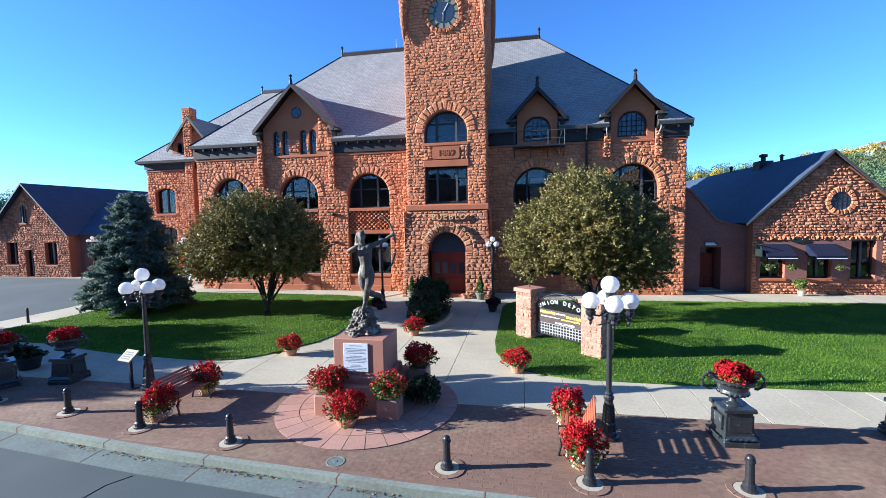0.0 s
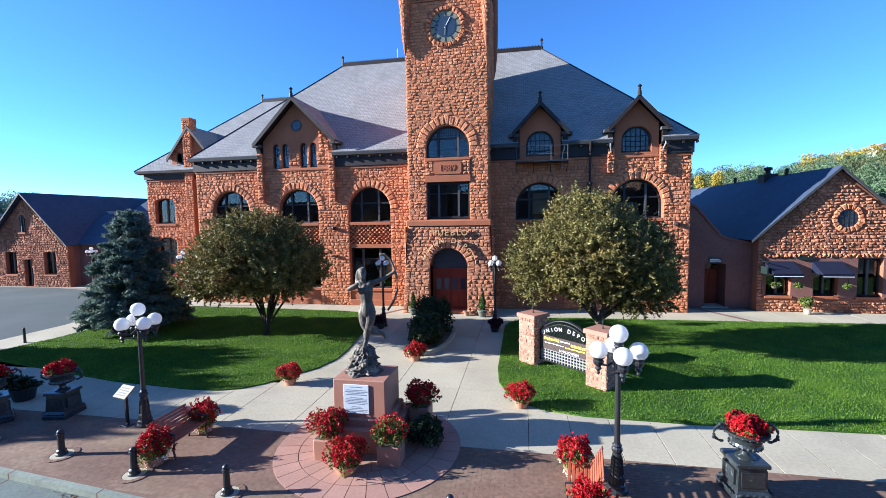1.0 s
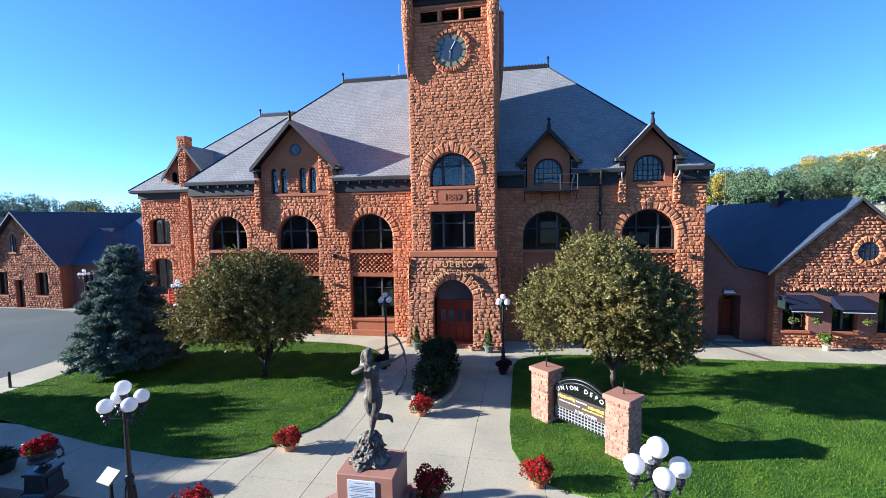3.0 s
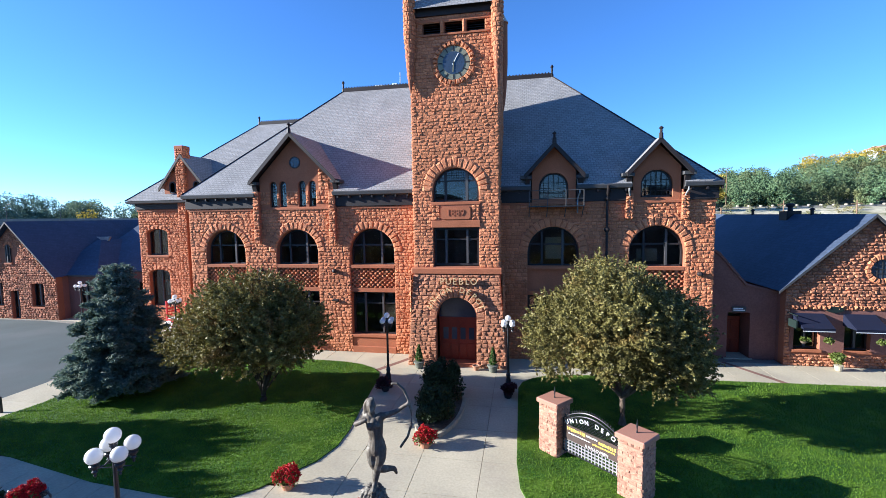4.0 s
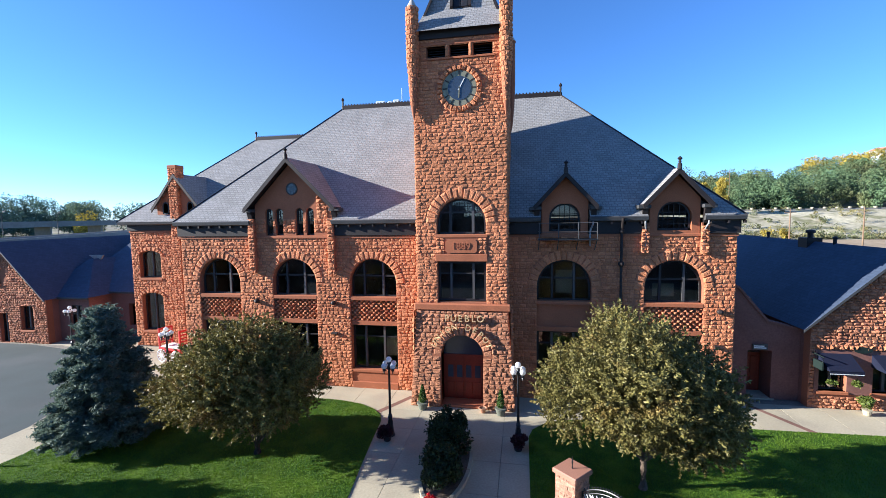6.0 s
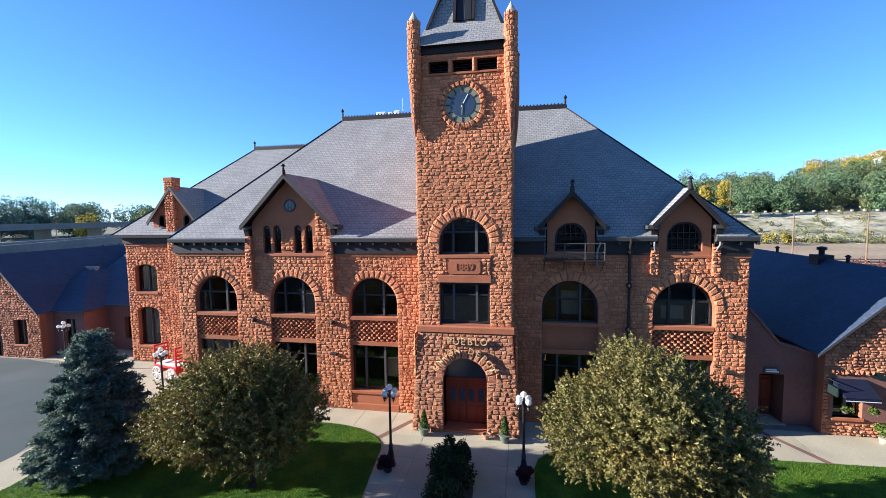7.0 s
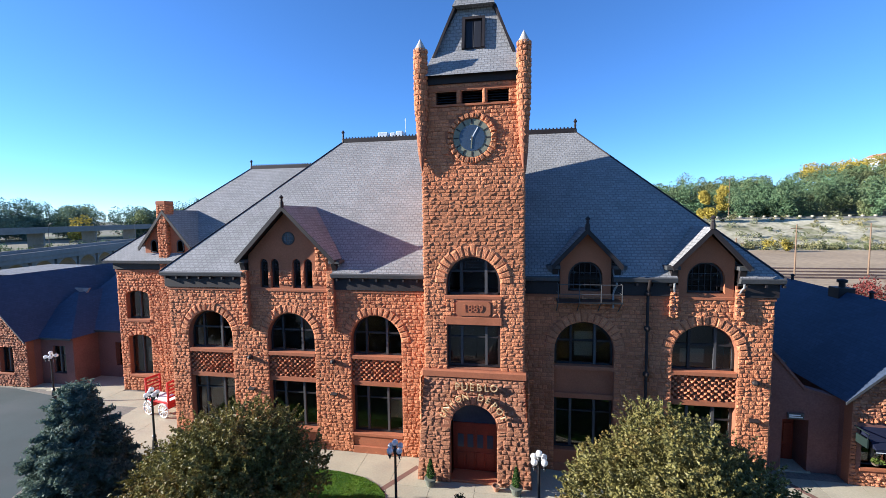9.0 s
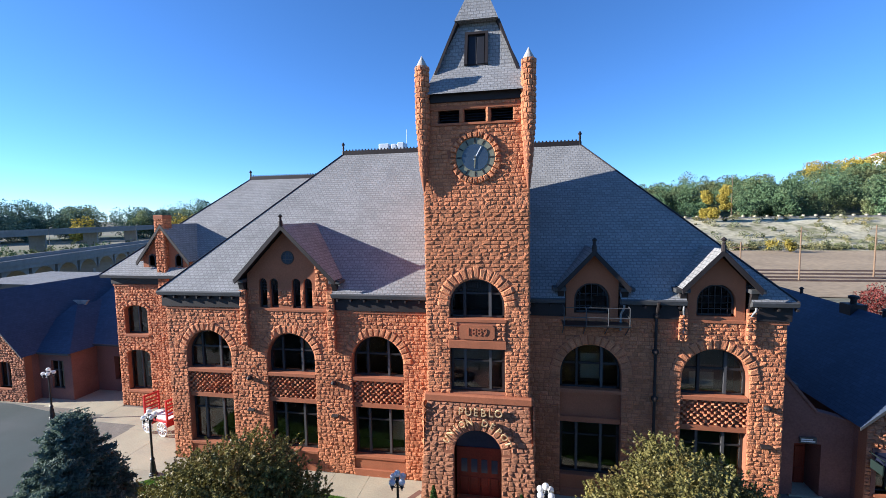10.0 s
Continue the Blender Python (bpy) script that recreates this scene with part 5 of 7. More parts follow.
# ---- ground ----
g = Solid()
gx0 = [-3000, -800, -300, -150, -80, -40, 0, 40, 80, 150, 300, 800, 3000]
pts = [(x, y, -0.34) for y in gx0 for x in gx0]
n_ = len(gx0)
structure("ground", Solid().add(pts, [(j * n_ + i, j * n_ + i + 1, (j + 1) * n_ + i + 1, (j + 1) * n_ + i) for j in range(n_ - 1) for i in range(n_ - 1)]), M_GROUND, "flat dry ground with sparse grass", "ground")
KERB = [(-70, -14.5), (-20, -16.9), (-14, -17.35), (-8.2, -17.85), (-2.9, -18.35), (2.4, -18.68), (8, -18.85), (20, -18.95), (70, -19.0)]


def along(line, off):
    return [(x, y + off) for x, y in line]


road = Solid().prism(along(KERB, -0.7)[::-1] + [(-70, -60), (70, -60)][::1], -0.34, -0.15, "z")
structure("road", road, M_ASPH, "grey asphalt street", "road")
structure("car_park", Solid().prism([(-90, -13.2), (-21.6, -13.2), (-21.6, -6.0), (-23.3, -1.5), (-27.0, 3.4), (-31.0, 5.2), (-37.5, 6.2), (-90, 6.2)], -0.34, -0.08, "z"), M_ASPH, "grey asphalt car park beside the depot", "road")


def strip(a, b, z0, z1):
    s = Solid()
    for (p, q), (r, t) in zip(zip(a, a[1:]), zip(b, b[1:])):
        s.prism([p, q, t, r], z0, z1, "z")
    return s


structure("gutter_pan", strip(along(KERB, -0.7), along(KERB, -0.16), -0.34, -0.135), M_PAN, "concrete gutter along the kerb", "road")
structure("kerb", strip(along(KERB, -0.16), along(KERB, 0.0), -0.34, 0.0), M_KERB, "worn concrete kerb", "kerb")
structure("plaza_base", Solid().prism(along(KERB, 0.0) + [(70, 4.0), (40, 4.6), (XR, 4.6), (XR, 1.2), (XL, 1.2), (XL, 12.6), (-38, 12.6), (-38, 7.0), (-47, 7.0), (-47, 6.2), (-37.5, 6.2), (-31.0, 5.2), (-27.0, 3.4), (-23.3, -1.5), (-21.6, -6.0), (-21.6, -13.2), (-70, -12.5)], -0.34, -0.03, "z"), M_CONC_J, "joint bed under the paving", "pavement")

LAWN_L = [(-3.9, -2.5), (-4.1, -1.9), (-4.7, -1.25), (-5.6, -0.75), (-7.0, -0.45), (-13, -0.25), (-17.8, -0.4), (-18.8, -1.2), (-19.1, -4), (-18.9, -8), (-19.3, -10.4), (-17.75, -11.5), (-13.9, -12.2), (-10.4, -12.8), (-7.15, -13.05), (-5.9, -13.0), (-5.2, -12.75), (-4.6, -12.2), (-4.05, -11.3), (-3.5, -10.5), (-3.2, -9.4), (-3.22, -8.2), (-3.45, -6.5), (-3.75, -4.0)]
LAWN_R = [(3.5, -3.0), (3.7, -2.2), (4.3, -1.5), (5.2, -1.0), (7, -0.75), (15, -0.55), (40, 0.4), (40, -12.2), (20, -12.75), (14, -12.95), (9, -13.15), (6.2, -13.1), (5.2, -12.9), (4.5, -12.5), (3.95, -11.8), (3.62, -10.9), (3.5, -9.5)]
structure("lawn", Solid().prism(LAWN_L, -0.1, 0.035, "z"), M_LAWN, "mown green lawn", "lawn")
structure("lawn", Solid().prism(LAWN_R, -0.1, 0.035, "z"), M_LAWN, "mown green lawn", "lawn")

# ---- concrete walks in squares, pink circle, brick band ----
CIRC, CR = (0.55, -15.5), 2.35
walk_base = structure("walk", Solid().prism([(-21.5, -15.2), (40, -15.2), (40, 2.55), (-21.5, 2.55)], -0.05, -0.03, "z"), M_CONC_J, "pale concrete walks laid in squares", "pavement")


def slab(x0, x1, y0, y1):
    g_ = 0.008
    part("slab", Solid().soft(x0 + g_, x1 - g_, y0 + g_, y1 - g_, -0.05, 0.0 + RNG.uniform(-0.002, 0.002), 0.003), M_CONC, walk_base)


# walk along the lawns
for i in range(26):
    slab(4.6 + 1.12 * i, 4.6 + 1.12 * (i + 1), -15.25, -12.0)
for i in range(15):
    slab(-4.2 - 1.12 * (i + 1), -4.2 - 1.12 * i, -15.25, -12.0)
# forecourt between the lawns up to the door
for y0, y1 in ((-15.25, -13.6), (-13.6, -11.6), (-11.6, -9.6), (-9.6, -7.4), (-7.4, -5.2), (-5.2, -3.0), (-3.0, -1.0), (-1.0, 1.5)):
    for x0, x1 in ((-4.2, -2.1), (-2.1, 0.1), (0.1, 2.3), (2.3, 4.6)):
        slab(x0, x1, y0, y1)
# walk along the fronts, beside the car park and the far wing
for i in range(14):
    slab(4.6 + 2.0 * i, 6.6 + 2.0 * i, -1.6, 2.6)
for i in range(7):
    slab(-6.2 - 2.0 * i, -4.2 - 2.0 * i, -1.6, 1.5)
for y in range(-12, 3, 2):
    slab(-21.6, -18.2, y, y + 2.0)
for x0, x1, y0, y1 in ((-22.6, -21.6, -3.0, 0.5), (-24.5, -21.6, 0.5, 4.0), (-21.6, -18.6, 4.0, 7.0), (-24.6, -21.6, 4.0, 7.0), (-28.4, -24.6, 4.6, 7.0), (-31.5, -28.4, 5.6, 9.2), (-31.5, -28.4, 9.2, 12.5), (-34.6, -31.5, 6.1, 9.2), (-34.6, -31.5, 9.2, 12.5), (-37.7, -34.6, 6.3, 9.2), (-37.7, -34.6, 9.2, 12.5), (-42.3, -37.7, 6.3, 6.88), (-47, -42.3, 6.3, 6.88)):
    slab(x0, x1, y0, y1)
structure("drain_channel", Solid().prism([(16.6, -0.5), (16.95, -0.5), (15.2, 2.55), (14.9, 2.55)], -0.02, 0.004, "z"), M_SANDJ, "brick channel across the walk", "pavement")
structure("drain_channel", Solid().prism([(-4.6, -1.5), (-4.3, -1.6), (-2.95, 0.6), (-3.2, 0.75)], -0.02, 0.004, "z"), M_SANDJ, "brick channel across the walk", "pavement")

# pink granite circle round the monument
circle = structure("paving_circle", Solid().prism([(CIRC[0] + CR * math.cos(2 * math.pi * i / 64), CIRC[1] + CR * math.sin(2 * math.pi * i / 64)) for i in range(64)], -0.05, 0.006, "z"), M_SANDJ, "pink granite paving circle round the monument", "pavement")
for r0, r1, n in ((0.5, 1.25, 16), (1.26, 1.75, 30), (1.76, CR, 30)):
    for i in range(n):
        a0, a1 = 2 * math.pi * (i + 0.02) / n, 2 * math.pi * (i + 0.98) / n
        pol = [(CIRC[0] + r * math.cos(a0 + (a1 - a0) * k), CIRC[1] + r * math.sin(a0 + (a1 - a0) * k)) for r, k in ((r0 + 0.006, 0), (r1 - 0.006, 0), (r1 - 0.006, 0.5), (r1 - 0.006, 1), (r0 + 0.006, 1), (r0 + 0.006, 0.5))]
        part("paver", Solid().prism(pol, -0.02, 0.014 + RNG.uniform(-0.001, 0.001), "z"), M_PINK, circle)


def kerb_y(x):
    for (xa, ya), (xb, yb) in zip(KERB, KERB[1:]):
        if xa <= x <= xb:
            return ya + (yb - ya) * (x - xa) / (xb - xa)
    return KERB[-1][1]


# brick band between kerb and walk, in running bond set across the street
band = structure("brick_paving", Solid().prism([(x_, kerb_y(x_)) for x_ in (-22, -20, -14, -8.2, -2.9, 2.4, 8, 20, 34)] + [(34, -15.25), (-22, -15.25)], -0.05, -0.0022, "z"), M_BRICKJ, "red brick paving along the kerb", "pavement")
bw, bl_ = 0.105, 0.21
V, Fc, near = [], [], 0
single = Solid().soft(0.002, bl_ - 0.002, 0.002, bw - 0.002, -0.03, 0.0, 0.003).mesh("brick", M_BRICK_O)
row = 0
y = -15.25 - bw
while y > -19.1:
    x = -16.0 + (row % 2) * bl_ / 2
    while x < 18.0:
        if y > kerb_y(x) + 0.02 and math.hypot(x + bl_ / 2 - CIRC[0], y + bw / 2 - CIRC[1]) > CR + 0.06:
            z = RNG.uniform(-0.001, 0.001)
            if near < 300 and 2.6 < x < 7.4 and y < -17.6:
                part("brick", single, None, band, at=pose(x, y, z))
                near += 1
            else:
                k = len(V)
                V += [(x + 0.003, y + 0.003, z), (x + bl_ - 0.003, y + 0.003, z), (x + bl_ - 0.003, y + bw - 0.003, z), (x + 0.003, y + bw - 0.003, z)]
                V += [(px, py, -0.02) for px, py, _ in V[k:k + 4]]
                Fc += [(k, k + 1, k + 2, k + 3), (k + 4, k + 5, k + 1, k), (k + 5, k + 6, k + 2, k + 1), (k + 6, k + 7, k + 3, k + 2), (k + 7, k + 4, k, k + 3)]
        x += bl_
    y -= bw
    row += 1
part("brickwork", Solid().add(V, Fc), M_BRICK, band, kind="stuff")
# kerb joints, a road crack and a manhole cover
for x in (-7.4, -4.6, -1.9, 1.1, 3.9, 6.7, 9.5):
    structure("kerb_joint", Solid().box(x - 0.012, x + 0.012, kerb_y(x) - 0.70, kerb_y(x) - 0.165, -0.16, -0.131), M_SANDJ, "open joint in the gutter", "kerb")
    structure("kerb_joint", Solid().box(x - 0.012, x + 0.012, kerb_y(x) - 0.163, kerb_y(x) - 0.002, -0.12, 0.003), M_SANDJ, "open joint in the kerb", "kerb")
mh = thing("manhole_cover", "small round cast-iron cover set in brick paving", "manhole cover", at=(0.85, -18.25, 0.0))
part("rim", Solid().lathe([(0.19, -0.03), (0.19, 0.008), (0.16, 0.008), (0.16, 0.0)], 20), M_KERB, mh)
part("lid", Solid().lathe([(0.15, -0.03), (0.15, 0.006), (0.05, 0.006), (0.04, 0.012)], 20), M_PAN, mh)

# grass blades over the lawns
def turf(poly, x0, x1, y0, y1, n):
    p = NRNG.uniform((x0, y0), (x1, y1), (n, 2))
    keep = np.zeros(n, bool)
    for (xa, ya), (xb, yb) in zip(poly, poly[1:] + poly[:1]):
        keep ^= ((ya > p[:, 1]) != (yb > p[:, 1])) & (p[:, 0] < (xb - xa) * (p[:, 1] - ya) / (yb - ya + 1e-12) + xa)
    p = p[keep]
    m_ = len(p)
    ang, lean_ = NRNG.uniform(0, 2 * np.pi, m_), NRNG.normal(0, 0.02, (m_, 2))
    h_ = NRNG.uniform(0.03, 0.075, m_)
    w_ = 0.012
    dx_, dy_ = np.cos(ang) * w_, np.sin(ang) * w_
    base_ = np.full(m_, 0.03)
    v_ = np.stack([np.stack([p[:, 0] - dx_, p[:, 1] - dy_, base_], 1), np.stack([p[:, 0] + dx_, p[:, 1] + dy_, base_], 1), np.stack([p[:, 0] + lean_[:, 0], p[:, 1] + lean_[:, 1], base_ + h_], 1)], 1).reshape(-1, 3)
    return v_, np.arange(3 * m_).reshape(-1, 3)


for poly, box_ in ((LAWN_L, (-19.3, -3.2, -13.1, -0.2)), (LAWN_R, (3.5, 24.0, -13.2, 0.4))):
    v_, f_ = turf(poly, *box_, 150000)
    tagged(new("grass", leaf_mesh("grass", v_, f_, M_BLADE)), "short mown grass blades on the lawn", "grass", "", "stuff")

# dry leaves gathered in the gutter and scattered on the lawn edge
lv_ = []
for _ in range(420):
    x = RNG.choice((-5.2, -3.6, -1.4, -0.6, 1.8, 3.0, 6.0)) + RNG.gauss(0, 0.45)
    lv_.append((x, kerb_y(x) - 0.2 - abs(RNG.gauss(0, 0.06)), -0.125))
v_, f_ = leaves(RNG, np.array(lv_), 0.03, NRNG, 1.2)
v_[:, 2] = np.maximum(-0.134, -0.125 + (v_[:, 2] + 0.125) * 0.3)
tagged(new("leaf_litter", leaf_mesh("leaf_litter", v_, f_, M_DRYLEAF)), "dry brown leaves lying in the gutter", "leaves", "", "stuff")

# sealed cracks in the asphalt, opposite the gutter joints
for ways in ([(-3.05, -19.1), (-3.3, -19.45), (-3.35, -19.8), (-3.7, -20.6), (-3.6, -21.6)], [(-9.2, -18.6), (-9.8, -19.3), (-10.9, -19.9), (-12.6, -20.3)]):
    structure("road_crack", Solid().tube([(x, y, -0.152) for x, y in ways], 0.012, 5), M_CRACK, "dark crack across the asphalt", "road")

# ---- street furniture ----
def lamp_post(at, rz=0.0, k=1.0, dz=0.0, lab="black cast-iron street lamp with five white globes"):
    """k sizes the cluster of globes, dz moves it up or down the post."""
    t = thing("street_lamp", lab, "street lamp", "globe street lamps", at, rz)
    part("base", Solid().lathe([(0.22, 0), (0.22, 0.06), (0.18, 0.09), (0.185, 0.16), (0.155, 0.20), (0.145, 0.34), (0.125, 0.38), (0.115, 0.58), (0.10, 0.64), (0.095, 0.78), (0.085, 0.84), (0.11, 0.88), (0.11, 0.93), (0.085, 0.97), (0.10, 1.0), (0.07, 1.04)], 12), M_IRON, t, smooth=False)
    for i in range(8):
        a = 2 * math.pi * i / 8
        part("base_rib", Solid().tube([(0.16 * math.cos(a), 0.16 * math.sin(a), 0.16), (0.132 * math.cos(a), 0.132 * math.sin(a), 0.36), (0.1 * math.cos(a), 0.1 * math.sin(a), 0.74)], 0.015, 5), M_IRON, t)
    h = 2.6 + dz
    part("post", Solid().lathe([(0.066, 0.84), (0.06, 1.2), (0.052, h - 0.1), (0.05, h + 0.12), (0.10, h + 0.16), (0.10, h + 0.22), (0.06, h + 0.28), (0.05, h + 0.45 * k), (0.09, h + 0.5 * k), (0.07, h + 0.56 * k)], 12), M_IRON, t)
    part("crossbar", Solid().tube([(-0.42 * k, 0, h - 0.08), (0.42 * k, 0, h - 0.08)], 0.014, 6), M_IRON, t)
    top = part("top_holder", Solid().lathe([(0.05, h + 0.5 * k), (0.10 * k, h + 0.56 * k), (0.10 * k, h + 0.6 * k)], 12), M_IRON, t)
    part("globe", Solid().ball((0, 0, h + 0.78 * k), 0.2 * k, 20, 12), M_GLOBE, top, "white opal globe", True)
    for i in range(4):
        a = radians(45 + 90 * i)
        c, s_ = math.cos(a) * k, math.sin(a) * k
        arm = part("arm", Solid().tube([(0.05 * c, 0.05 * s_, h + 0.18 * k), (0.22 * c, 0.22 * s_, h + 0.06 * k), (0.40 * c, 0.40 * s_, h + 0.08 * k), (0.42 * c, 0.42 * s_, h + 0.2 * k)], [0.03 * k, 0.026 * k, 0.026 * k, 0.03 * k], 8), M_IRON, t)
        part("holder", Solid().lathe([(r * k, h + z * k) for r, z in ((0.006, -0.16), (0.04, -0.11), (0.025, -0.07), (0.075, -0.01), (0.05, 0.04), (0.11, 0.10), (0.12, 0.16), (0.09, 0.19), (0.13, 0.23), (0.14, 0.26))], 10, None, 0.42 * c, 0.42 * s_), M_IRON, arm)
        part("globe", Solid().ball((0.42 * c, 0.42 * s_, h + 0.4 * k), 0.2 * k, 20, 12), M_GLOBE, arm, "white opal globe", True)
    return t


lp = lamp_post((-6.25, -15.5, 0), 18, 0.94, 0.04)
copy_thing(lp, pose(6.4, -16.45, 0, 0, 0, 46))
lq = lamp_post((-3.0, -3.7, 0), 10, 0.68, 0.58, "slim black iron lamp with five small white globes")
for x, y, r in ((3.03, -3.62, 0), (-18.4, -0.3, 20), (-31.6, 4.45, 0)):
    copy_thing(lq, pose(x, y, 0, 0, 0, r))


def bollard(at):
    t = thing("bollard", "short black iron bollard set in a paved collar by the kerb", "bollard", "kerb bollards", at)
    part("post", Solid().lathe([(0.13, 0.0), (0.13, 0.05), (0.105, 0.07), (0.105, 0.13), (0.075, 0.16), (0.068, 0.52), (0.085, 0.53), (0.085, 0.56), (0.06, 0.575)], 14), M_IRON, t, smooth=False)
    part("cap", Solid().ball((0, 0, 0.59), 0.075, 12, 8, 0.9), M_IRON, t, smooth=True)
    part("collar", Solid().lathe([(0.24, -0.05), (0.24, 0.012), (0.12, 0.014)], 20), M_CONC, t, "pale concrete collar")
    for i in range(14):
        a0, a1 = 2 * math.pi * (i + 0.03) / 14, 2 * math.pi * (i + 0.97) / 14
        part("collar_brick", Solid().prism([(r * math.cos(a), r * math.sin(a)) for r, a in ((0.25, a0), (0.36, a0), (0.36, a1), (0.25, a1))], -0.05, 0.016, "z"), M_BRICK_O, t)
    return t


bo = bollard((-7.0, -17.2, 0))
for x, y in ((-9.75, -16.95), (-4.4, -17.62), (-1.77, -17.9), (3.11, -18.12), (5.75, -18.2), (8.45, -17.98), (11.0, -18.1)):
    copy_thing(bo, pose(x, y, 0))
po = thing("marker_post", "slim black post beside the car park walk", "post", at=(-19.7, -9.1, 0))
part("post", Solid().lathe([(0.07, 0), (0.06, 0.05), (0.055, 0.7), (0.03, 0.76)], 10), M_IRON, po)


# ---- planting ----
def blob(n, rx, rz, c, shell=0.55):
    d = NRNG.normal(size=(n, 3))
    d /= np.linalg.norm(d, axis=1, keepdims=True)
    r = NRNG.uniform(shell, 1.0, (n, 1))
    p = d * r * np.array([rx, rx, rz]) + np.array(c)
    return p


def flowers(parent, c, rx, rz, red=330, green=420, white=0, size=0.035):
    """An uneven mound of red flower heads over yellow-green foliage, trailing a little at the rim."""
    ph = RNG.uniform(0, 6.28)

    def uneven(p):
        q = p - np.array(c)
        a_ = np.arctan2(q[:, 1], q[:, 0])
        k_ = 1 + 0.20 * np.sin(3 * a_ + ph) + 0.14 * np.sin(5 * a_ + 2 * ph + 9 * q[:, 2]) + 0.08 * np.sin(11 * a_ + 17 * q[:, 2])
        return q * k_[:, None] + np.array(c)

    g_ = uneven(blob(int(green * 2.6), rx * 1.0, rz * 0.98, c, 0.35))
    v_, f_ = leaves(RNG, g_, size * 1.1, NRNG, 1.3)
    part("foliage", leaf_mesh("foliage", v_, f_, M_FGREEN), None, parent)
    d = blob(red * 4, rx * 1.03, rz * 1.12, c, 0.84)
    keep = d[:, 2] > c[2] + rz * NRNG.uniform(-0.45, 0.65, len(d))
    d = uneven(d[keep][:int(red * 1.6)])
    d[:, 2] += NRNG.uniform(-0.03, 0.04, len(d))
    cc = np.repeat(d, 6, 0) + NRNG.normal(0, size * 0.36, (len(d) * 6, 3))
    v_, f_ = leaves(RNG, cc, size * 0.8, NRNG)
    part("bloom_mass", leaf_mesh("bloom_mass", v_, f_, M_RED), None, parent, "bright red blooms", kind="stuff")
    if white:
        d = blob(white * 4, rx * 0.98, rz * 1.25, c, 0.9)
        d = d[(d[:, 2] < c[2] - rz * 0.2)][:white]
        v_, f_ = leaves(RNG, np.repeat(d, 4, 0) + NRNG.normal(0, 0.014, (len(d) * 4, 3)), size * 0.8, NRNG)
        part("trailing_bloom", leaf_mesh("trailing_bloom", v_, f_, M_WHITEF), None, parent, "small white trailing blooms", kind="stuff")


def flower_pot(at, r=0.24, h=0.24, rx=0.40, rz=0.28, label="red flowers in a terracotta pot on the pavement", group="flower pots", white=0, material=None):
    t = thing("flower_pot", label, "flower pot", group, at)
    part("pot", Solid().lathe([(r * 0.65, 0), (r * 0.75, 0.02), (r * 0.95, h * 0.85), (r * 1.08, h * 0.87), (r * 1.08, h), (r * 0.9, h), (r * 0.85, h * 0.8)], 18), material or M_TERRA, t)
    part("soil", Solid().lathe([(r * 0.86, h * 0.8), (r * 0.84, h * 0.86)], 14), M_BARK, t)
    flowers(t, (0, 0, h + rz * 0.55), rx, rz, white=white)
    return t


fp = flower_pot((-3.7, -12.05, 0))
for x, y, r in ((4.4, -12.7, 70), (0.1, -8.95, 130)):
    copy_thing(fp, pose(x, y, 0, 0, 0, r))
bp = flower_pot((-4.28, -17.2, 0), 0.24, 0.22, 0.37, 0.37, "large planter of red flowers with white trailing blooms beside a bench", "bench planters", 60)
for x, y, r in ((-4.25, -15.6, 50), (5.6, -16.05, 120), (5.7, -17.7, 200)):
    copy_thing(bp, pose(x, y, 0, 0, 0, r))


def shrub_mesh(n, rx, rz, c, size, material, name="foliage", lumps=9):
    pts = [blob(n // lumps, rx * RNG.uniform(0.35, 0.6), rz * RNG.uniform(0.35, 0.6), (c[0] + RNG.uniform(-1, 1) * rx * 0.55, c[1] + RNG.uniform(-1, 1) * rx * 0.55, c[2] + RNG.uniform(-0.8, 0.7) * rz * 0.6), 0.4) for _ in range(lumps)]
    v_, f_ = leaves(RNG, np.concatenate(pts), size, NRNG, 1.3)
    v_[:, 2] = np.maximum(v_[:, 2], 0.02)
    return leaf_mesh(name, v_, f_, material)


def conifer_pot(at):
    t = thing("conifer_pot", "small clipped conifer in a grey-green pot beside the entrance", "potted plant", "entrance conifers", at)
    part("pot", Solid().lathe([(0.17, 0), (0.2, 0.02), (0.27, 0.3), (0.31, 0.32), (0.31, 0.4), (0.26, 0.4)], 18), M_POTG, t)
    part("trunk", Solid().tube([(0, 0, 0.3), (0, 0, 0.9)], 0.03, 6), M_BARK, t)
    n = 1500
    z = NRNG.uniform(0, 1, n)
    r = 0.26 * np.minimum(1, 3.5 * z + 0.35) * (1 - z) ** 0.7 * NRNG.uniform(0.6, 1.05, n)
    a = NRNG.uniform(0, 2 * np.pi, n)
    v_, f_ = leaves(RNG, np.stack([r * np.cos(a), r * np.sin(a), 0.38 + z * 0.98], 1), 0.035, NRNG, 1.4)
    part("foliage", leaf_mesh("foliage", v_, f_, M_CONIFER), None, t)
    return t


cp = conifer_pot((-2.1, -0.8, 0))
copy_thing(cp, pose(2.1, -0.85, 0, 0, 0, 80))
sp = thing("small_pot", "small terracotta bowl planter by the door step", "flower pot", at=(1.15, -0.72, 0))
part("pot", Solid().lathe([(0.1, 0), (0.12, 0.02), (0.19, 0.22), (0.23, 0.24), (0.23, 0.28), (0.18, 0.28), (0.17, 0.22)], 16), M_TERRA, sp)
part("soil", Solid().lathe([(0.17, 0.2), (0.165, 0.235)], 12), M_BARK, sp)

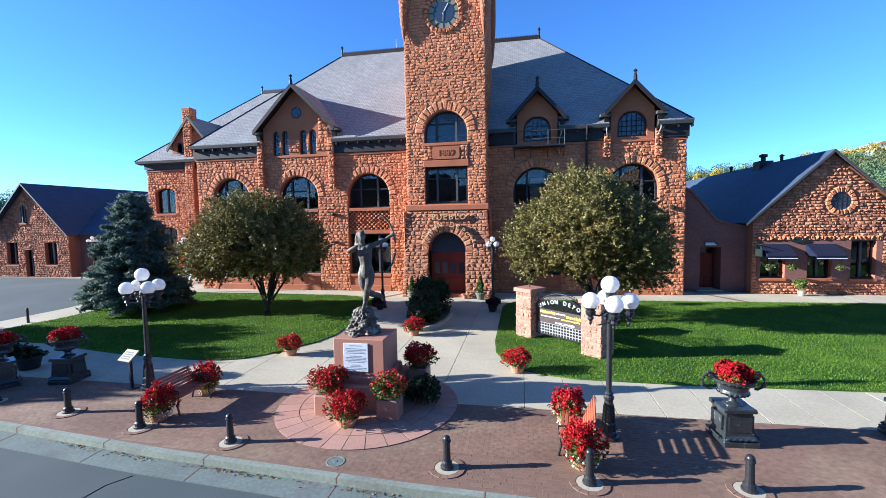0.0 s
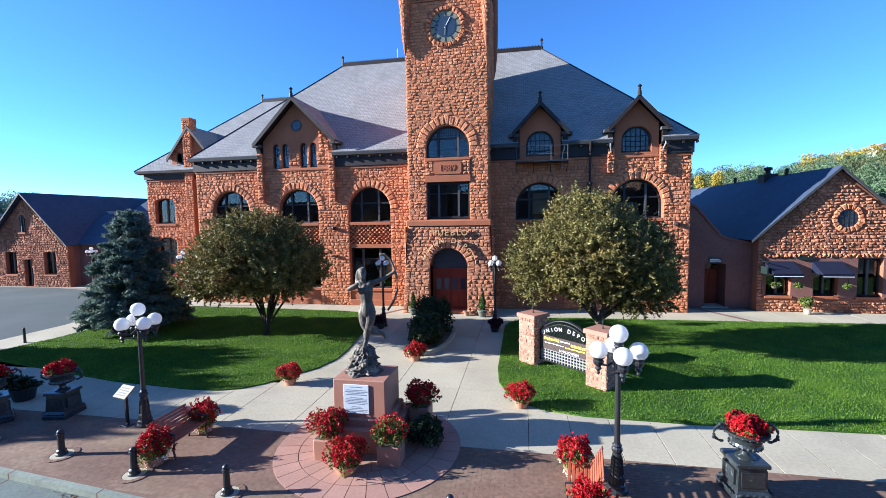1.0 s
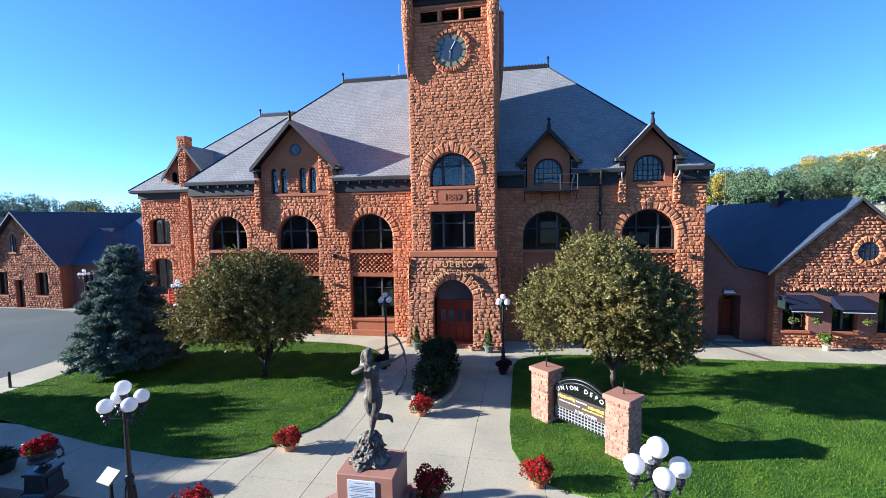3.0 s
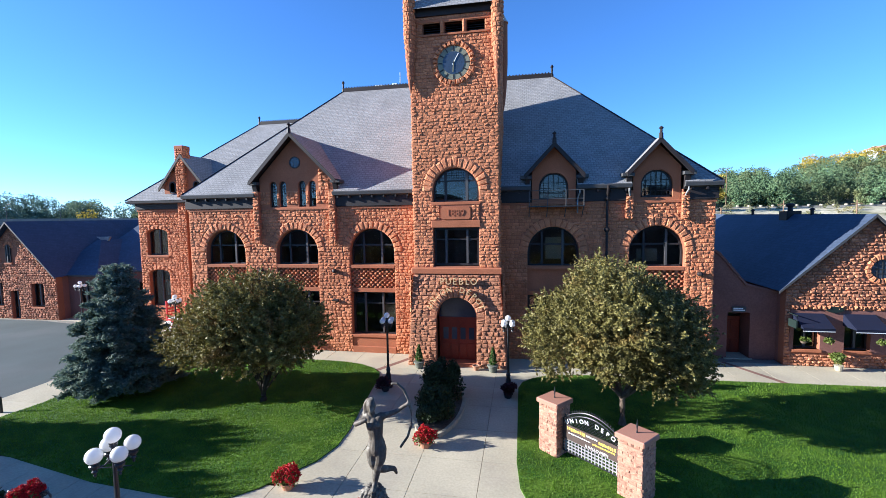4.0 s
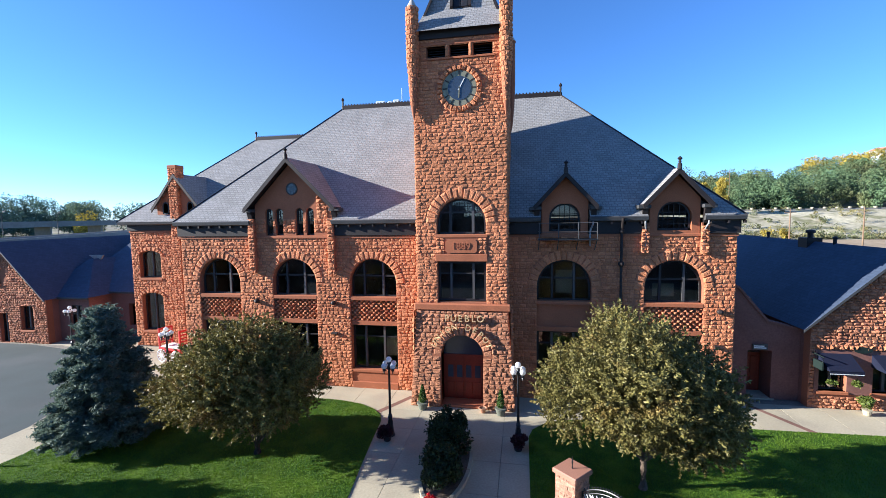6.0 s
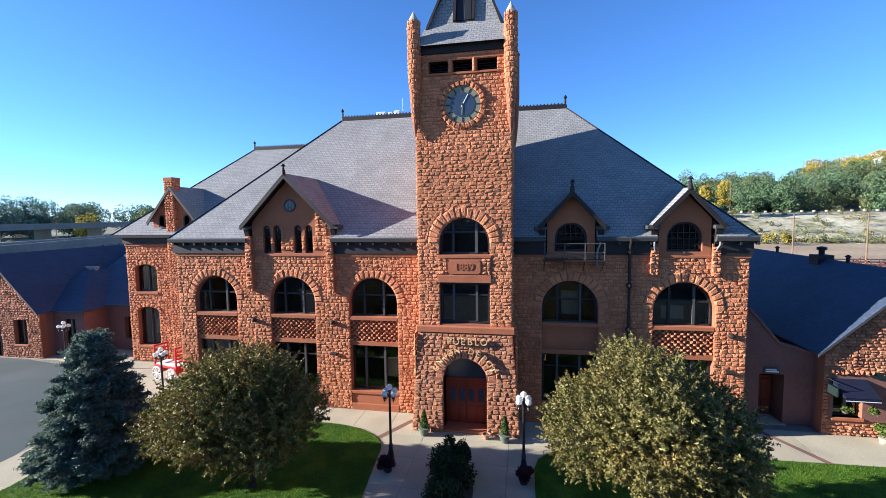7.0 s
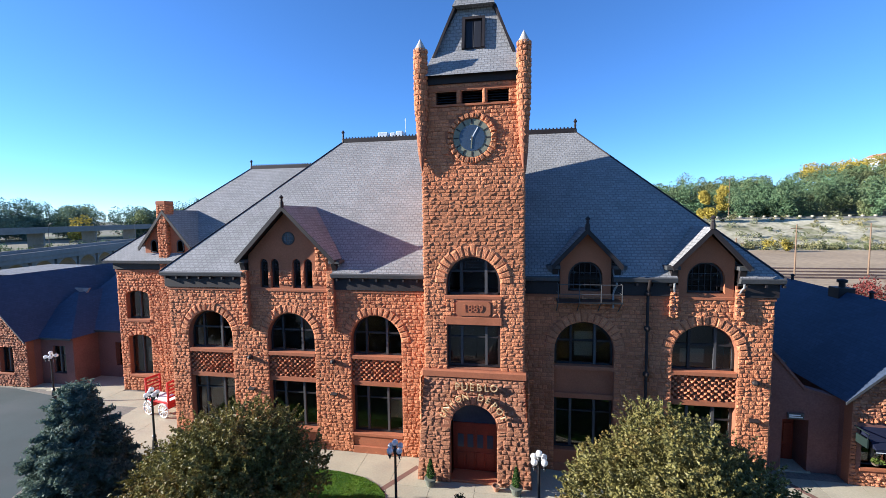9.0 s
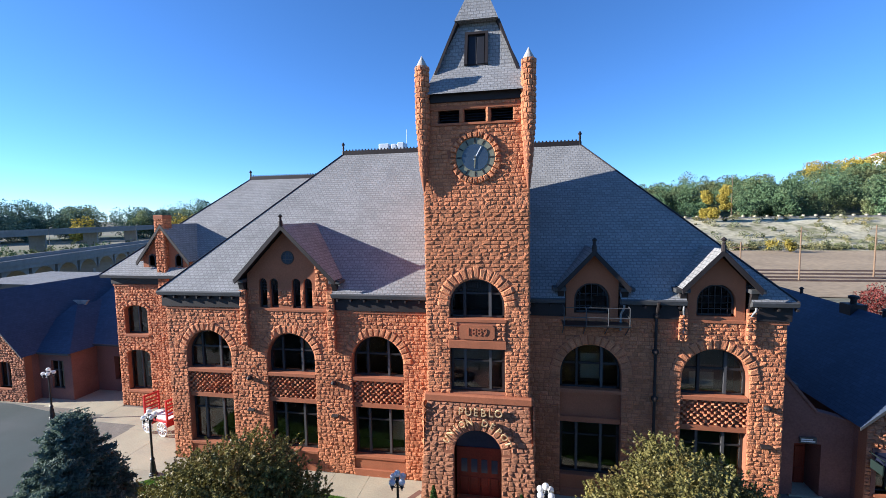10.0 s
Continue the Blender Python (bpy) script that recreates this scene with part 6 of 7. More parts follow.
# oval bed in the middle of the walk
bed = thing("planting_bed", "oval kerbed bed of dark evergreen shrubs in the entrance walk", "planting bed", at=(0.1, -5.7, 0))
OV = [(1.05 * math.cos(2 * math.pi * i / 36), 2.75 * math.sin(2 * math.pi * i / 36)) for i in range(36)]
part("soil", Solid().prism([(x * 0.9, y * 0.95) for x, y in OV], 0.0, 0.12, "z"), M_BARK, bed)
for i in range(36):
    p, q = OV[i], OV[(i + 1) % 36]
    pi, qi = [(u * 0.86, w * 0.94) for u, w in (p, q)]
    k = 0.03
    m0 = [(p[0] + (q[0] - p[0]) * k, p[1] + (q[1] - p[1]) * k), (q[0] - (q[0] - p[0]) * k, q[1] - (q[1] - p[1]) * k), (qi[0] - (qi[0] - pi[0]) * k, qi[1] - (qi[1] - pi[1]) * k), (pi[0] + (qi[0] - pi[0]) * k, pi[1] + (qi[1] - pi[1]) * k)]
    part("edging_stone", Solid().prism(m0, 0.0, 0.17 + RNG.uniform(-0.01, 0.01), "z"), M_CONC, bed)
for x, y, rx, rz in ((0.0, -1.75, 0.95, 0.75), (-0.08, -0.7, 1.05, 1.05), (0.08, 0.45, 1.05, 1.2), (0.0, 1.6, 0.85, 0.95)):
    sh = thing("shrub", "dark evergreen shrub in the oval bed", "shrub", "bed shrubs", (0.1 + x, -5.7 + y, 0.1))
    part("stems", Solid().tube([(0, 0, 0), (0.05, 0.02, rz * 0.7)], 0.03, 6).tube([(0, 0, 0), (-0.15, 0.1, rz * 0.8)], 0.025, 6), M_BARK, sh)
    part("foliage", shrub_mesh(4200, rx, rz, (0, 0, rz * 0.85), 0.06, M_SHRUB), None, sh)
for x, y in ((-3.0, -3.7), (3.03, -3.62)):
    for dx, dy in ((0.0, -0.5),):
        sh = thing("lamp_planter", "dark red-leaved plant in a low tub at a lamp base", "flower pot", "lamp base planters", (x + dx, y + dy, 0))
        part("pot", Solid().lathe([(0.15, 0), (0.17, 0.02), (0.21, 0.22), (0.23, 0.24), (0.23, 0.28), (0.19, 0.28)], 14), M_IRON, sh)
        part("foliage", shrub_mesh(1500, 0.48, 0.36, (0, 0, 0.48), 0.05, M_PURPLE), None, sh)


# ---- urns on pedestals ----
def urn(at, rz=0.0, lab="large black cast-iron urn of red flowers on a square iron pedestal", bloom=True):
    t = thing("garden_urn", lab, "urn", "pavement urns", at, rz)
    part("plinth", Solid().soft(-0.36, 0.36, -0.40, 0.40, 0, 0.13, 0.03).box(-0.34, 0.34, -0.38, 0.38, 0.13, 0.22, None, 0.82), M_IRONG, t)
    ped = part("pedestal", Solid().box(-0.285, 0.285, -0.315, 0.315, 0.22, 0.72, None, 0.9), M_IRONG, t)
    for k in range(4):
        m_ = pose(0, 0, 0, 0, 0, 90 * k)
        part("pedestal_panel", Solid().box(-0.22, 0.22, -0.322, -0.27, 0.29, 0.60, m_), M_IRONG, ped)
        part("pedestal_ornament", Solid().tube([m_ @ Vector((-0.3 + 0.06 * i, -0.395, 0.16 + 0.02 * (i % 2))) for i in range(11)], 0.02, 6), M_IRONG, ped)
    part("cap_plate", Solid().soft(-0.33, 0.33, -0.33, 0.33, 0.70, 0.78, 0.02), M_IRONG, t)
    bowl = part("bowl", Solid().lathe([(0.19, 0.76), (0.19, 0.80), (0.09, 0.85), (0.075, 0.91), (0.11, 0.95), (0.24, 1.00), (0.30, 1.07), (0.28, 1.12), (0.31, 1.22), (0.38, 1.29), (0.42, 1.31), (0.42, 1.345), (0.37, 1.345), (0.32, 1.24)], 28), M_IRONG, t)
    gd = Solid()
    for i in range(20):
        a = 2 * math.pi * i / 20
        gd.ball((0.275 * math.cos(a), 0.275 * math.sin(a), 1.055), 0.042, 6, 5)
        gd.ball((0.405 * math.cos(a), 0.405 * math.sin(a), 1.30), 0.022, 6, 5)
    part("gadroon_band", gd, M_IRONG, bowl, kind="stuff")
    for sg in (-1, 1):
        pth = [(sg * (0.46 + 0.16 * math.sin(radians(a_))), 0, 1.27 + 0.17 * -math.cos(radians(a_))) for a_ in range(-10, 260, 18)]
        sc = Solid().tube(pth, [0.032 if i % 2 else 0.022 for i in range(len(pth))], 8)
        sc.tube([(sg * (0.46 + 0.07 * math.sin(radians(a_))), 0, 1.40 + 0.06 * math.cos(radians(a_))) for a_ in range(0, 300, 30)], 0.018, 6)
        sc.ball((sg * 0.62, 0, 1.17), 0.034, 8, 6).ball((sg * 0.50, 0, 1.46), 0.036, 8, 6)
        part("scroll_handle", sc, M_IRONG, bowl)
    part("soil", Solid().lathe([(0.36, 1.27), (0.35, 1.32)], 18), M_BARK, t)
    if bloom:
        flowers(t, (0, 0, 1.40), 0.35, 0.2, 380, 340, 0, 0.034)
    return t


ur = urn((8.98, -16.1, 0), 4)
for x, y, r in ((-9.35, -15.3, 10), (12.65, -15.6, 90), (-10.95, -16.0, 60)):
    copy_thing(ur, pose(x, y, 0, 0, 0, r))
for x, y in ((-11.9, -14.6),):
    t = thing("dark_planter", "low dark tub with purple-leaved plants on the pavement", "flower pot", at=(x, y, 0))
    part("pot", Solid().lathe([(0.25, 0), (0.28, 0.03), (0.36, 0.36), (0.4, 0.4), (0.4, 0.45), (0.33, 0.45)], 18), M_IRON, t)
    part("foliage", shrub_mesh(1600, 0.55, 0.35, (0, 0, 0.62), 0.05, M_SHRUB), None, t)


# ---- benches ----
def bench(at, rz):
    """A slatted bench along local y, facing local +x."""
    t = thing("bench", "slatted red-stained wooden bench with black iron ends", "bench", "pavement benches", at, rz)
    for y in (-0.54, 0.54):
        fr = part("end_frame", Solid().tube([(0.28, y, 0), (0.22, y, 0.25), (0.26, y, 0.42), (-0.2, y, 0.40), (-0.43, y, 0.86)], 0.025, 8).tube([(-0.2, y, 0.40), (-0.3, y, 0.0)], 0.025, 8), M_IRON, t)
        part("armrest", Solid().tube([(0.26, y, 0.42), (0.28, y, 0.62), (0.05, y, 0.66), (-0.27, y, 0.62)], 0.022, 8), M_IRON, fr)
    for i in range(6):
        x = 0.23 - 0.082 * i
        part("seat_slat", Solid().soft(x - 0.033, x + 0.033, -0.62, 0.62, 0.425, 0.455, 0.006), M_BENCH, t)
    for i in range(6):
        k = i / 5
        m_ = pose(-0.215 - 0.2 * k, 0, 0.48 + 0.36 * k, 0, -27, 0)
        part("back_slat", Solid().soft(-0.013, 0.013, -0.62, 0.62, -0.03, 0.03, 0.005, m_), M_BENCH, t)
    return t


be = bench((-4.2, -16.4, 0), 0)
copy_thing(be, pose(5.62, -16.85, 0, 0, 0, 172))

st = thing("info_stand", "tilted information panel on a dark post", "sign", at=(-6.75, -15.6, 0), rz=-12)
part("post", Solid().box(-0.035, 0.035, -0.035, 0.035, 0, 0.95), M_IRON, st)
pn = part("panel", Solid().soft(-0.27, 0.27, -0.2, 0.2, -0.02, 0.02, 0.01, pose(0, -0.03, 1.0, 40, 0, 0)), M_CREAM, st, "pale cream printed panel")
for k in range(4):
    part("text_bar", Solid().box(-0.2, 0.18 - 0.05 * (k % 2), -0.13 + 0.07 * k, -0.1 + 0.07 * k, 0.021, 0.024, pose(0, -0.03, 1.0, 40, 0, 0)), M_MULLION, pn)
part("base_plate", Solid().soft(-0.12, 0.12, -0.12, 0.12, 0, 0.02, 0.005), M_IRON, st)

# ---- monument ----
mon = thing("monument_plinth", "square pink granite plinth with a white inscribed plaque", "plinth", at=(0.38, -15.12, 0))
part("lower_block", Solid().soft(-0.98, 0.98, -0.88, 0.88, 0.0, 0.62, 0.03), M_GRANITE, mon)
part("step", Solid().soft(-0.80, 0.80, -0.70, 0.70, 0.62, 0.82, 0.04), M_GRANITE, mon)
part("upper_block", Solid().soft(-0.69, 0.69, -0.60, 0.60, 0.82, 1.77, 0.02), M_GRANITE, mon)
pl = part("plaque", Solid().soft(-0.40, 0.27, -0.628, -0.60, 0.92, 1.66, 0.006), M_PLAQUE, mon, "white plaque with lines of dark lettering")
for k in range(17):
    z = 1.60 - 0.039 * k
    w = (0.16, 0.28, 0.26, 0.29, 0.22, 0.27, 0.12)[k % 7]
    if k not in (1, 6, 12):
        x0 = -0.065 - w
        while x0 < -0.065 + w:
            x1 = min(x0 + RNG.uniform(0.05, 0.14), -0.065 + w)
            part("text_bar", Solid().box(x0, x1, -0.632, -0.628, z - 0.008, z + 0.008), M_INK, pl)
            x0 = x1 + 0.018


def stone_planter(at, s_, h, label, red=True):
    t = thing("stone_planter", label, "planter", "monument planters", at)
    part("box", Solid().soft(-s_, s_, -s_, s_, 0, h, 0.03), M_GRANITE, t)
    part("soil", Solid().box(-s_ * 0.85, s_ * 0.85, -s_ * 0.85, s_ * 0.85, h, h + 0.02), M_BARK, t)
    flowers(t, (0, 0, h + 0.26), 0.42, 0.30, 330 if red else 130, 560)
    return t


stone_planter((-0.25, -16.15, 0), 0.29, 0.52, "square pink granite planter of red flowers at the monument")
stone_planter((1.35, -16.2, 0), 0.27, 0.5, "square pink granite planter of pale green and red flowers", False)
stone_planter((1.7, -14.55, 0), 0.27, 0.72, "square pink granite planter of dark red flowers beside the monument")
flower_pot((0.45, -16.75, 0), 0.28, 0.2, 0.42, 0.34, "trailing red flowers in a low pot before the monument", "monument planters")
dk = thing("shrub", "dark trailing shrub at the foot of the monument", "shrub", at=(1.95, -15.3, 0))
part("stems", Solid().tube([(0, 0, 0), (0.05, 0.02, 0.4)], 0.03, 6), M_BARK, dk)
part("foliage", shrub_mesh(2400, 0.6, 0.42, (0, 0, 0.42), 0.05, M_SHRUB), None, dk)

# bronze archer on a rock: one plain mesh
b = Solid()
rg = random.Random(5)
rings, segs = 19, 40
vv, ff = [], []
for j in range(rings):
    h = j / (rings - 1)
    for i in range(segs):
        a = 2 * math.pi * i / segs
        p = Vector((math.cos(a), math.sin(a), h * 2.1))
        r = (0.46 - 0.27 * h ** 0.8) * (1 + 0.22 * noise.noise(p * 2.3) + 0.34 * noise.noise(p * 7.0)) + rg.uniform(-0.045, 0.05)
        if j == rings - 1:
            r *= 0.55
        vv.append((r * math.cos(a) * 1.05 - 0.09 + 0.07 * h, r * math.sin(a) * 0.9, 0.68 * h + rg.uniform(-0.02, 0.02) * (j > 0)))
for j in range(rings - 1):
    for i in range(segs):
        k = (i + 1) % segs
        ff.append((j * segs + i, j * segs + k, (j + 1) * segs + k, (j + 1) * segs + i))
ff.append(tuple(range(segs))[::-1])
ff.append(tuple((rings - 1) * segs + i for i in range(segs)))
b.add(vv, ff)


def limb(pts, n=6):
    """A rounded limb through (x, y, z, radius) stations, eased from one to the next."""
    for a_ in range(len(pts) - 1):
        p0, p1, p2, p3 = (pts[max(0, min(len(pts) - 1, a_ + k))] for k in (-1, 0, 1, 2))
        for i in range(n + (a_ == len(pts) - 2)):
            t_ = i / n
            q = [0.5 * (2 * p1[c] + (p2[c] - p0[c]) * t_ + (2 * p0[c] - 5 * p1[c] + 4 * p2[c] - p3[c]) * t_ ** 2 + (3 * p1[c] - p0[c] - 3 * p2[c] + p3[c]) * t_ ** 3) for c in range(4)]
            b.ball(q[:3], q[3], 12, 8)


# standing leg, then the leg bent back behind it
limb([(0.0, -0.20, 0.69, 0.041), (0.01, -0.10, 0.73, 0.058), (0.02, -0.03, 0.80, 0.061), (0.04, 0.0, 0.98, 0.094), (0.09, -0.06, 1.16, 0.091), (0.15, -0.05, 1.34, 0.126), (0.14, 0.0, 1.52, 0.152)])
limb([(0.44, 0.34, 0.78, 0.035), (0.40, 0.32, 0.88, 0.053), (0.33, 0.26, 0.93, 0.061), (0.18, 0.14, 0.99, 0.084), (0.03, -0.01, 1.12, 0.091), (-0.03, -0.02, 1.32, 0.123), (-0.02, 0.0, 1.52, 0.146)])
# trunk of the body: two strands side by side from hips through waist to chest
limb([(-0.01, 0.0, 1.48, 0.152), (0.0, 0.02, 1.60, 0.146), (0.02, 0.0, 1.78, 0.115), (-0.01, 0.0, 1.98, 0.126), (-0.06, 0.01, 2.16, 0.117), (-0.10, 0.02, 2.24, 0.088)])
limb([(0.13, 0.0, 1.48, 0.152), (0.12, 0.02, 1.60, 0.146), (0.10, 0.0, 1.78, 0.115), (0.10, 0.0, 1.98, 0.126), (0.12, 0.01, 2.16, 0.117), (0.18, 0.02, 2.24, 0.088)])
b.ball((-0.06, -0.10, 2.08), 0.07, 12, 8).ball((0.10, -0.10, 2.09), 0.07, 12, 8)
limb([(0.0, 0.02, 2.2, 0.088), (-0.02, 0.0, 2.32, 0.068), (-0.03, -0.02, 2.40, 0.070)])
limb([(0.06, -0.03, 1.50, 0.14), (0.06, -0.03, 1.62, 0.135), (0.06, -0.03, 1.80, 0.105), (0.045, -0.03, 1.98, 0.115), (0.03, -0.02, 2.14, 0.115)])
# bent drawing arm, then the arm that holds the bow
limb([(-0.12, 0.02, 2.23, 0.078), (-0.24, -0.04, 2.16, 0.068), (-0.36, -0.10, 2.12, 0.056)])
limb([(-0.36, -0.10, 2.12, 0.056), (-0.25, -0.17, 2.19, 0.052), (-0.12, -0.19, 2.25, 0.042)])
limb([(0.20, 0.02, 2.24, 0.078), (0.36, 0.0, 2.30, 0.062), (0.52, -0.01, 2.36, 0.052), (0.68, 0.0, 2.46, 0.045), (0.80, 0.0, 2.54, 0.045)])
b.ball((-0.02, -0.05, 2.50), 0.105, 14, 10, 1.25)
limb([(-0.02, -0.14, 2.48, 0.03), (-0.01, -0.13, 2.42, 0.04)])
# wavy hair swept back and down
for i in range(16):
    dx, dy, w_ = rg.uniform(-0.06, 0.06), rg.uniform(-0.06, 0.08), rg.uniform(0.022, 0.038)
    limb([(-0.02 + dx * 0.7, 0.02 + dy * 0.5, 2.62, w_), (-0.10 + dx, 0.04 + dy, 2.56 + rg.uniform(-0.02, 0.02), w_ * 1.2), (-0.15 + dx, 0.06 + dy, 2.44, w_), (-0.13 + dx * 1.4, 0.07 + dy, 2.33, w_ * 1.2), (-0.18 + dx * 1.5, 0.08 + dy, 2.22 + rg.uniform(-0.06, 0.04), w_ * 0.6)], 5)
bow = [(0.42, 0.02, 2.96), (0.56, 0.0, 2.97), (0.70, 0, 2.84), (0.80, 0, 2.62), (0.86, 0, 2.38), (0.86, 0, 2.08), (0.77, 0, 1.80), (0.60, 0, 1.56)]
b.tube(bow, 0.03, 8)
statue = tagged(new("statue", b.mesh("statue", M_BRONZE, True)), "weathered bronze archer statue drawing a bow on a rock base", "statue")
statue.matrix_basis = pose(0.36, -15.1, 1.77, 0, 0, 8) @ Matrix.Diagonal((1.02, 1.02, 1.055, 1.0))
rm = statue.modifiers.new("merge", "REMESH")
rm.mode, rm.voxel_size, rm.use_smooth_shade = "VOXEL", 0.013, True
sm = statue.modifiers.new("soften", "SMOOTH")
sm.factor, sm.iterations = 0.5, 4

# ---- gateway sign between two stone pillars ----
SA = -42.0
FAR, NEAR = Vector((4.85, -8.47, 0)), Vector((7.11, -10.68, 0))


def pillar(c):
    t = thing("stone_pillar", "square rough pink stone pillar with a flat cap on the lawn", "pillar", "sign pillars", c, SA)
    core = part("shaft", Solid().box(-0.385, 0.385, -0.385, 0.385, 0, 1.85), M_PILLARJ, t)
    for k in range(4):
        m_ = pose(0, 0, 0, 0, 0, 90 * k)
        for x, z, w, h in courses(RNG, -0.395, 0.395, 0.0, 1.85, (), 0, (0.09, 0.17), (0.14, 0.36)):
            v_, f_ = rock(RNG, w, h, RNG.choice((0.012, 0.016, 0.02, 0.03)))
            part("stone", Solid().add([m_ @ Vector((p[0] + x, p[1] - 0.385, p[2] + z)) for p in v_], f_), M_PILLAR, core)
    part("cap", Solid().soft(-0.47, 0.47, -0.47, 0.47, 1.85, 2.0, 0.03), M_GRANITE, t, "smooth pink stone cap")
    part("spike", Solid().lathe([(0.03, 2.0), (0.015, 2.1), (0.03, 2.2), (0.004, 2.42)], 8), M_IRON, t)


pillar(FAR), pillar(NEAR)
mid = (FAR + NEAR) / 2
gs = thing("gate_sign", "arched iron sign panel with a banner hung between two stone pillars", "sign", at=mid, rz=SA)
L = 1.16
fr = Solid().box(-L, -L + 0.04, -0.02, 0.02, 0.25, 1.42).box(L - 0.04, L, -0.02, 0.02, 0.25, 1.42).box(-L, L, -0.02, 0.02, 0.25, 0.29).box(-L, L, -0.02, 0.02, 0.74, 0.76)
arc_pts = [(x_ * L, 0.0, 1.42 + 0.50 * (1 - x_ * x_)) for x_ in [i / 12 - 1 for i in range(25)]]
fr.tube(arc_pts, 0.022, 6)
fr.tube([(p[0], 0, p[2] - 0.13) for p in arc_pts], 0.014, 6)
part("frame", fr, M_IRON, gs, "black iron frame")
for i in range(1, 24):
    p = arc_pts[i]
    part("lattice_bar", Solid().tube([(p[0] - 0.06, 0, p[2] - 0.13), (p[0] + 0.06, 0, p[2])], 0.007, 5), M_IRON, gs)
    part("finial", Solid().lathe([(0.009, p[2]), (0.009, p[2] + 0.06)], 6, None, p[0], 0).ball((p[0], 0, p[2] + 0.075), 0.028, 8, 6), M_IRON, gs)
def arch_z(x):
    return 1.29 + 0.50 * (1 - (x / L) ** 2)


# open diamond mesh of thin bars behind the letters
for k in range(-8, 21):
    for d in (1, -1):
        run = []
        for j in range(25):
            x, z = d * (-L + k * 0.11 + j * 0.025), 1.26 + j * 0.025
            if abs(x) <= L - 0.02 and z <= arch_z(x):
                run.append((x, 0.006 * d, z))
        if len(run) > 2:
            part("mesh_bar", Solid().tube([run[0], run[-1]], 0.0075, 5), M_IRON, gs)
for k in range(1, 18):
    part("grid_bar", Solid().box(-L + k * 2 * L / 18 - 0.017, -L + k * 2 * L / 18 + 0.017, -0.012, 0.012, 0.28, 0.73), M_GRID, gs, "pale grey bar")
for z in (0.27, 0.383, 0.495, 0.608, 0.72):
    part("grid_bar", Solid().box(-L, L, -0.015, 0.015, z - 0.017, z + 0.017), M_GRID, gs, "pale grey bar")
words = "UNION DEPOT"
for i, ch in enumerate(words):
    if ch != " ":
        u = -0.84 + 1.68 * i / (len(words) - 1)
        part("letter", text_mesh(ch, 0.21, 0.008, M_LETTER_W), None, gs, at=pose(u * L, -0.02, 1.25 + 0.35 * (1 - u * u), 90, 0, 0) @ pose(0, 0, 0, 0, 0, -math.degrees(math.atan(0.65 * u))))
bn = part("banner", Solid().box(-L + 0.02, L - 0.02, -0.035, -0.025, 0.73, 1.27), M_BANNER, gs, "brown printed cloth banner")
# two lines of script that cannot be read, one broad and one small, then the line of capitals
for z, x0, x1, h, m_ in ((1.15, -0.95, -0.25, 0.065, M_LETTER_Y), (1.16, -0.18, 0.2, 0.035, M_LETTER_W), (1.10, 0.28, 0.9, 0.065, M_LETTER_Y), (0.99, -0.9, -0.05, 0.024, M_LETTER_W), (0.97, 0.05, 0.85, 0.035, M_LETTER_Y)):
    x = x0
    while x < x1:
        w = RNG.uniform(0.5, 1.3) * h
        part("text_bar", Solid().soft(x, x + w, -0.042, -0.036, z - h * RNG.uniform(0.5, 1.0), z + h * RNG.uniform(0.5, 1.0), 0.003, pose(0, 0, 0)), m_, bn)
        x += w + h * 0.35
part("letters", text_mesh("& HALLOWEEN", 0.125, 0.004, M_LETTER_W), None, bn, at=pose(0.2, -0.042, 0.80, 90))
wb = thing("shrub", "plants round the foot of the wing wall", "shrub", at=(20.45, 1.9, 0))
part("pot", Solid().lathe([(0.13, 0), (0.15, 0.02), (0.2, 0.26), (0.22, 0.3), (0.17, 0.3)], 14), M_CONC, wb)
part("foliage", shrub_mesh(700, 0.38, 0.45, (0, 0, 0.75), 0.06, M_FGREEN), None, wb)
for x in (18.6, 19.8, 22.25):
    hb = thing("hanging_basket", "hanging basket of yellow-green leaves below an awning", "hanging basket", "awning baskets", (x, 1.68, 1.48))
    part("bowl", Solid().lathe([(0.04, 0.0), (0.12, 0.05), (0.16, 0.16), (0.13, 0.16)], 12), M_BARK, hb)
    part("hanger", Solid().tube([(0, 0, 0.16), (0, 0, 0.95)], 0.008, 5), M_IRON, hb)
    part("foliage", shrub_mesh(420, 0.26, 0.2, (0, 0, 0.22), 0.05, M_FGREEN), None, hb)

# baggage wagon by the corner of the main block
wg = thing("baggage_wagon", "red baggage wagon with white spoked wheels on the walk", "wagon", at=(-21.95, 4.2, 0), rz=-12)
part("deck", Solid().soft(-1.15, 1.15, -0.55, 0.55, 0.95, 1.12, 0.02), M_REDMETAL, wg)
for k in range(6):
    part("deck_slat", Solid().soft(-1.1, 1.1, -0.5 + 0.17 * k, -0.36 + 0.17 * k, 1.125, 1.15, 0.006), M_LETTER_W, wg, "worn white deck board")
for x in (-1.1, 1.1):
    rk = part("end_rack", Solid().box(x - 0.05, x + 0.05, -0.54, -0.44, 1.12, 2.35).box(x - 0.05, x + 0.05, 0.44, 0.54, 1.12, 2.35).box(x - 0.05, x + 0.05, -0.54, 0.54, 2.35, 2.47), M_REDMETAL, wg)
    for k in range(4):
        part("rack_rail", Solid().soft(x - 0.03, x + 0.03, -0.44, 0.44, 1.35 + 0.24 * k, 1.45 + 0.24 * k, 0.008), M_REDMETAL, rk)
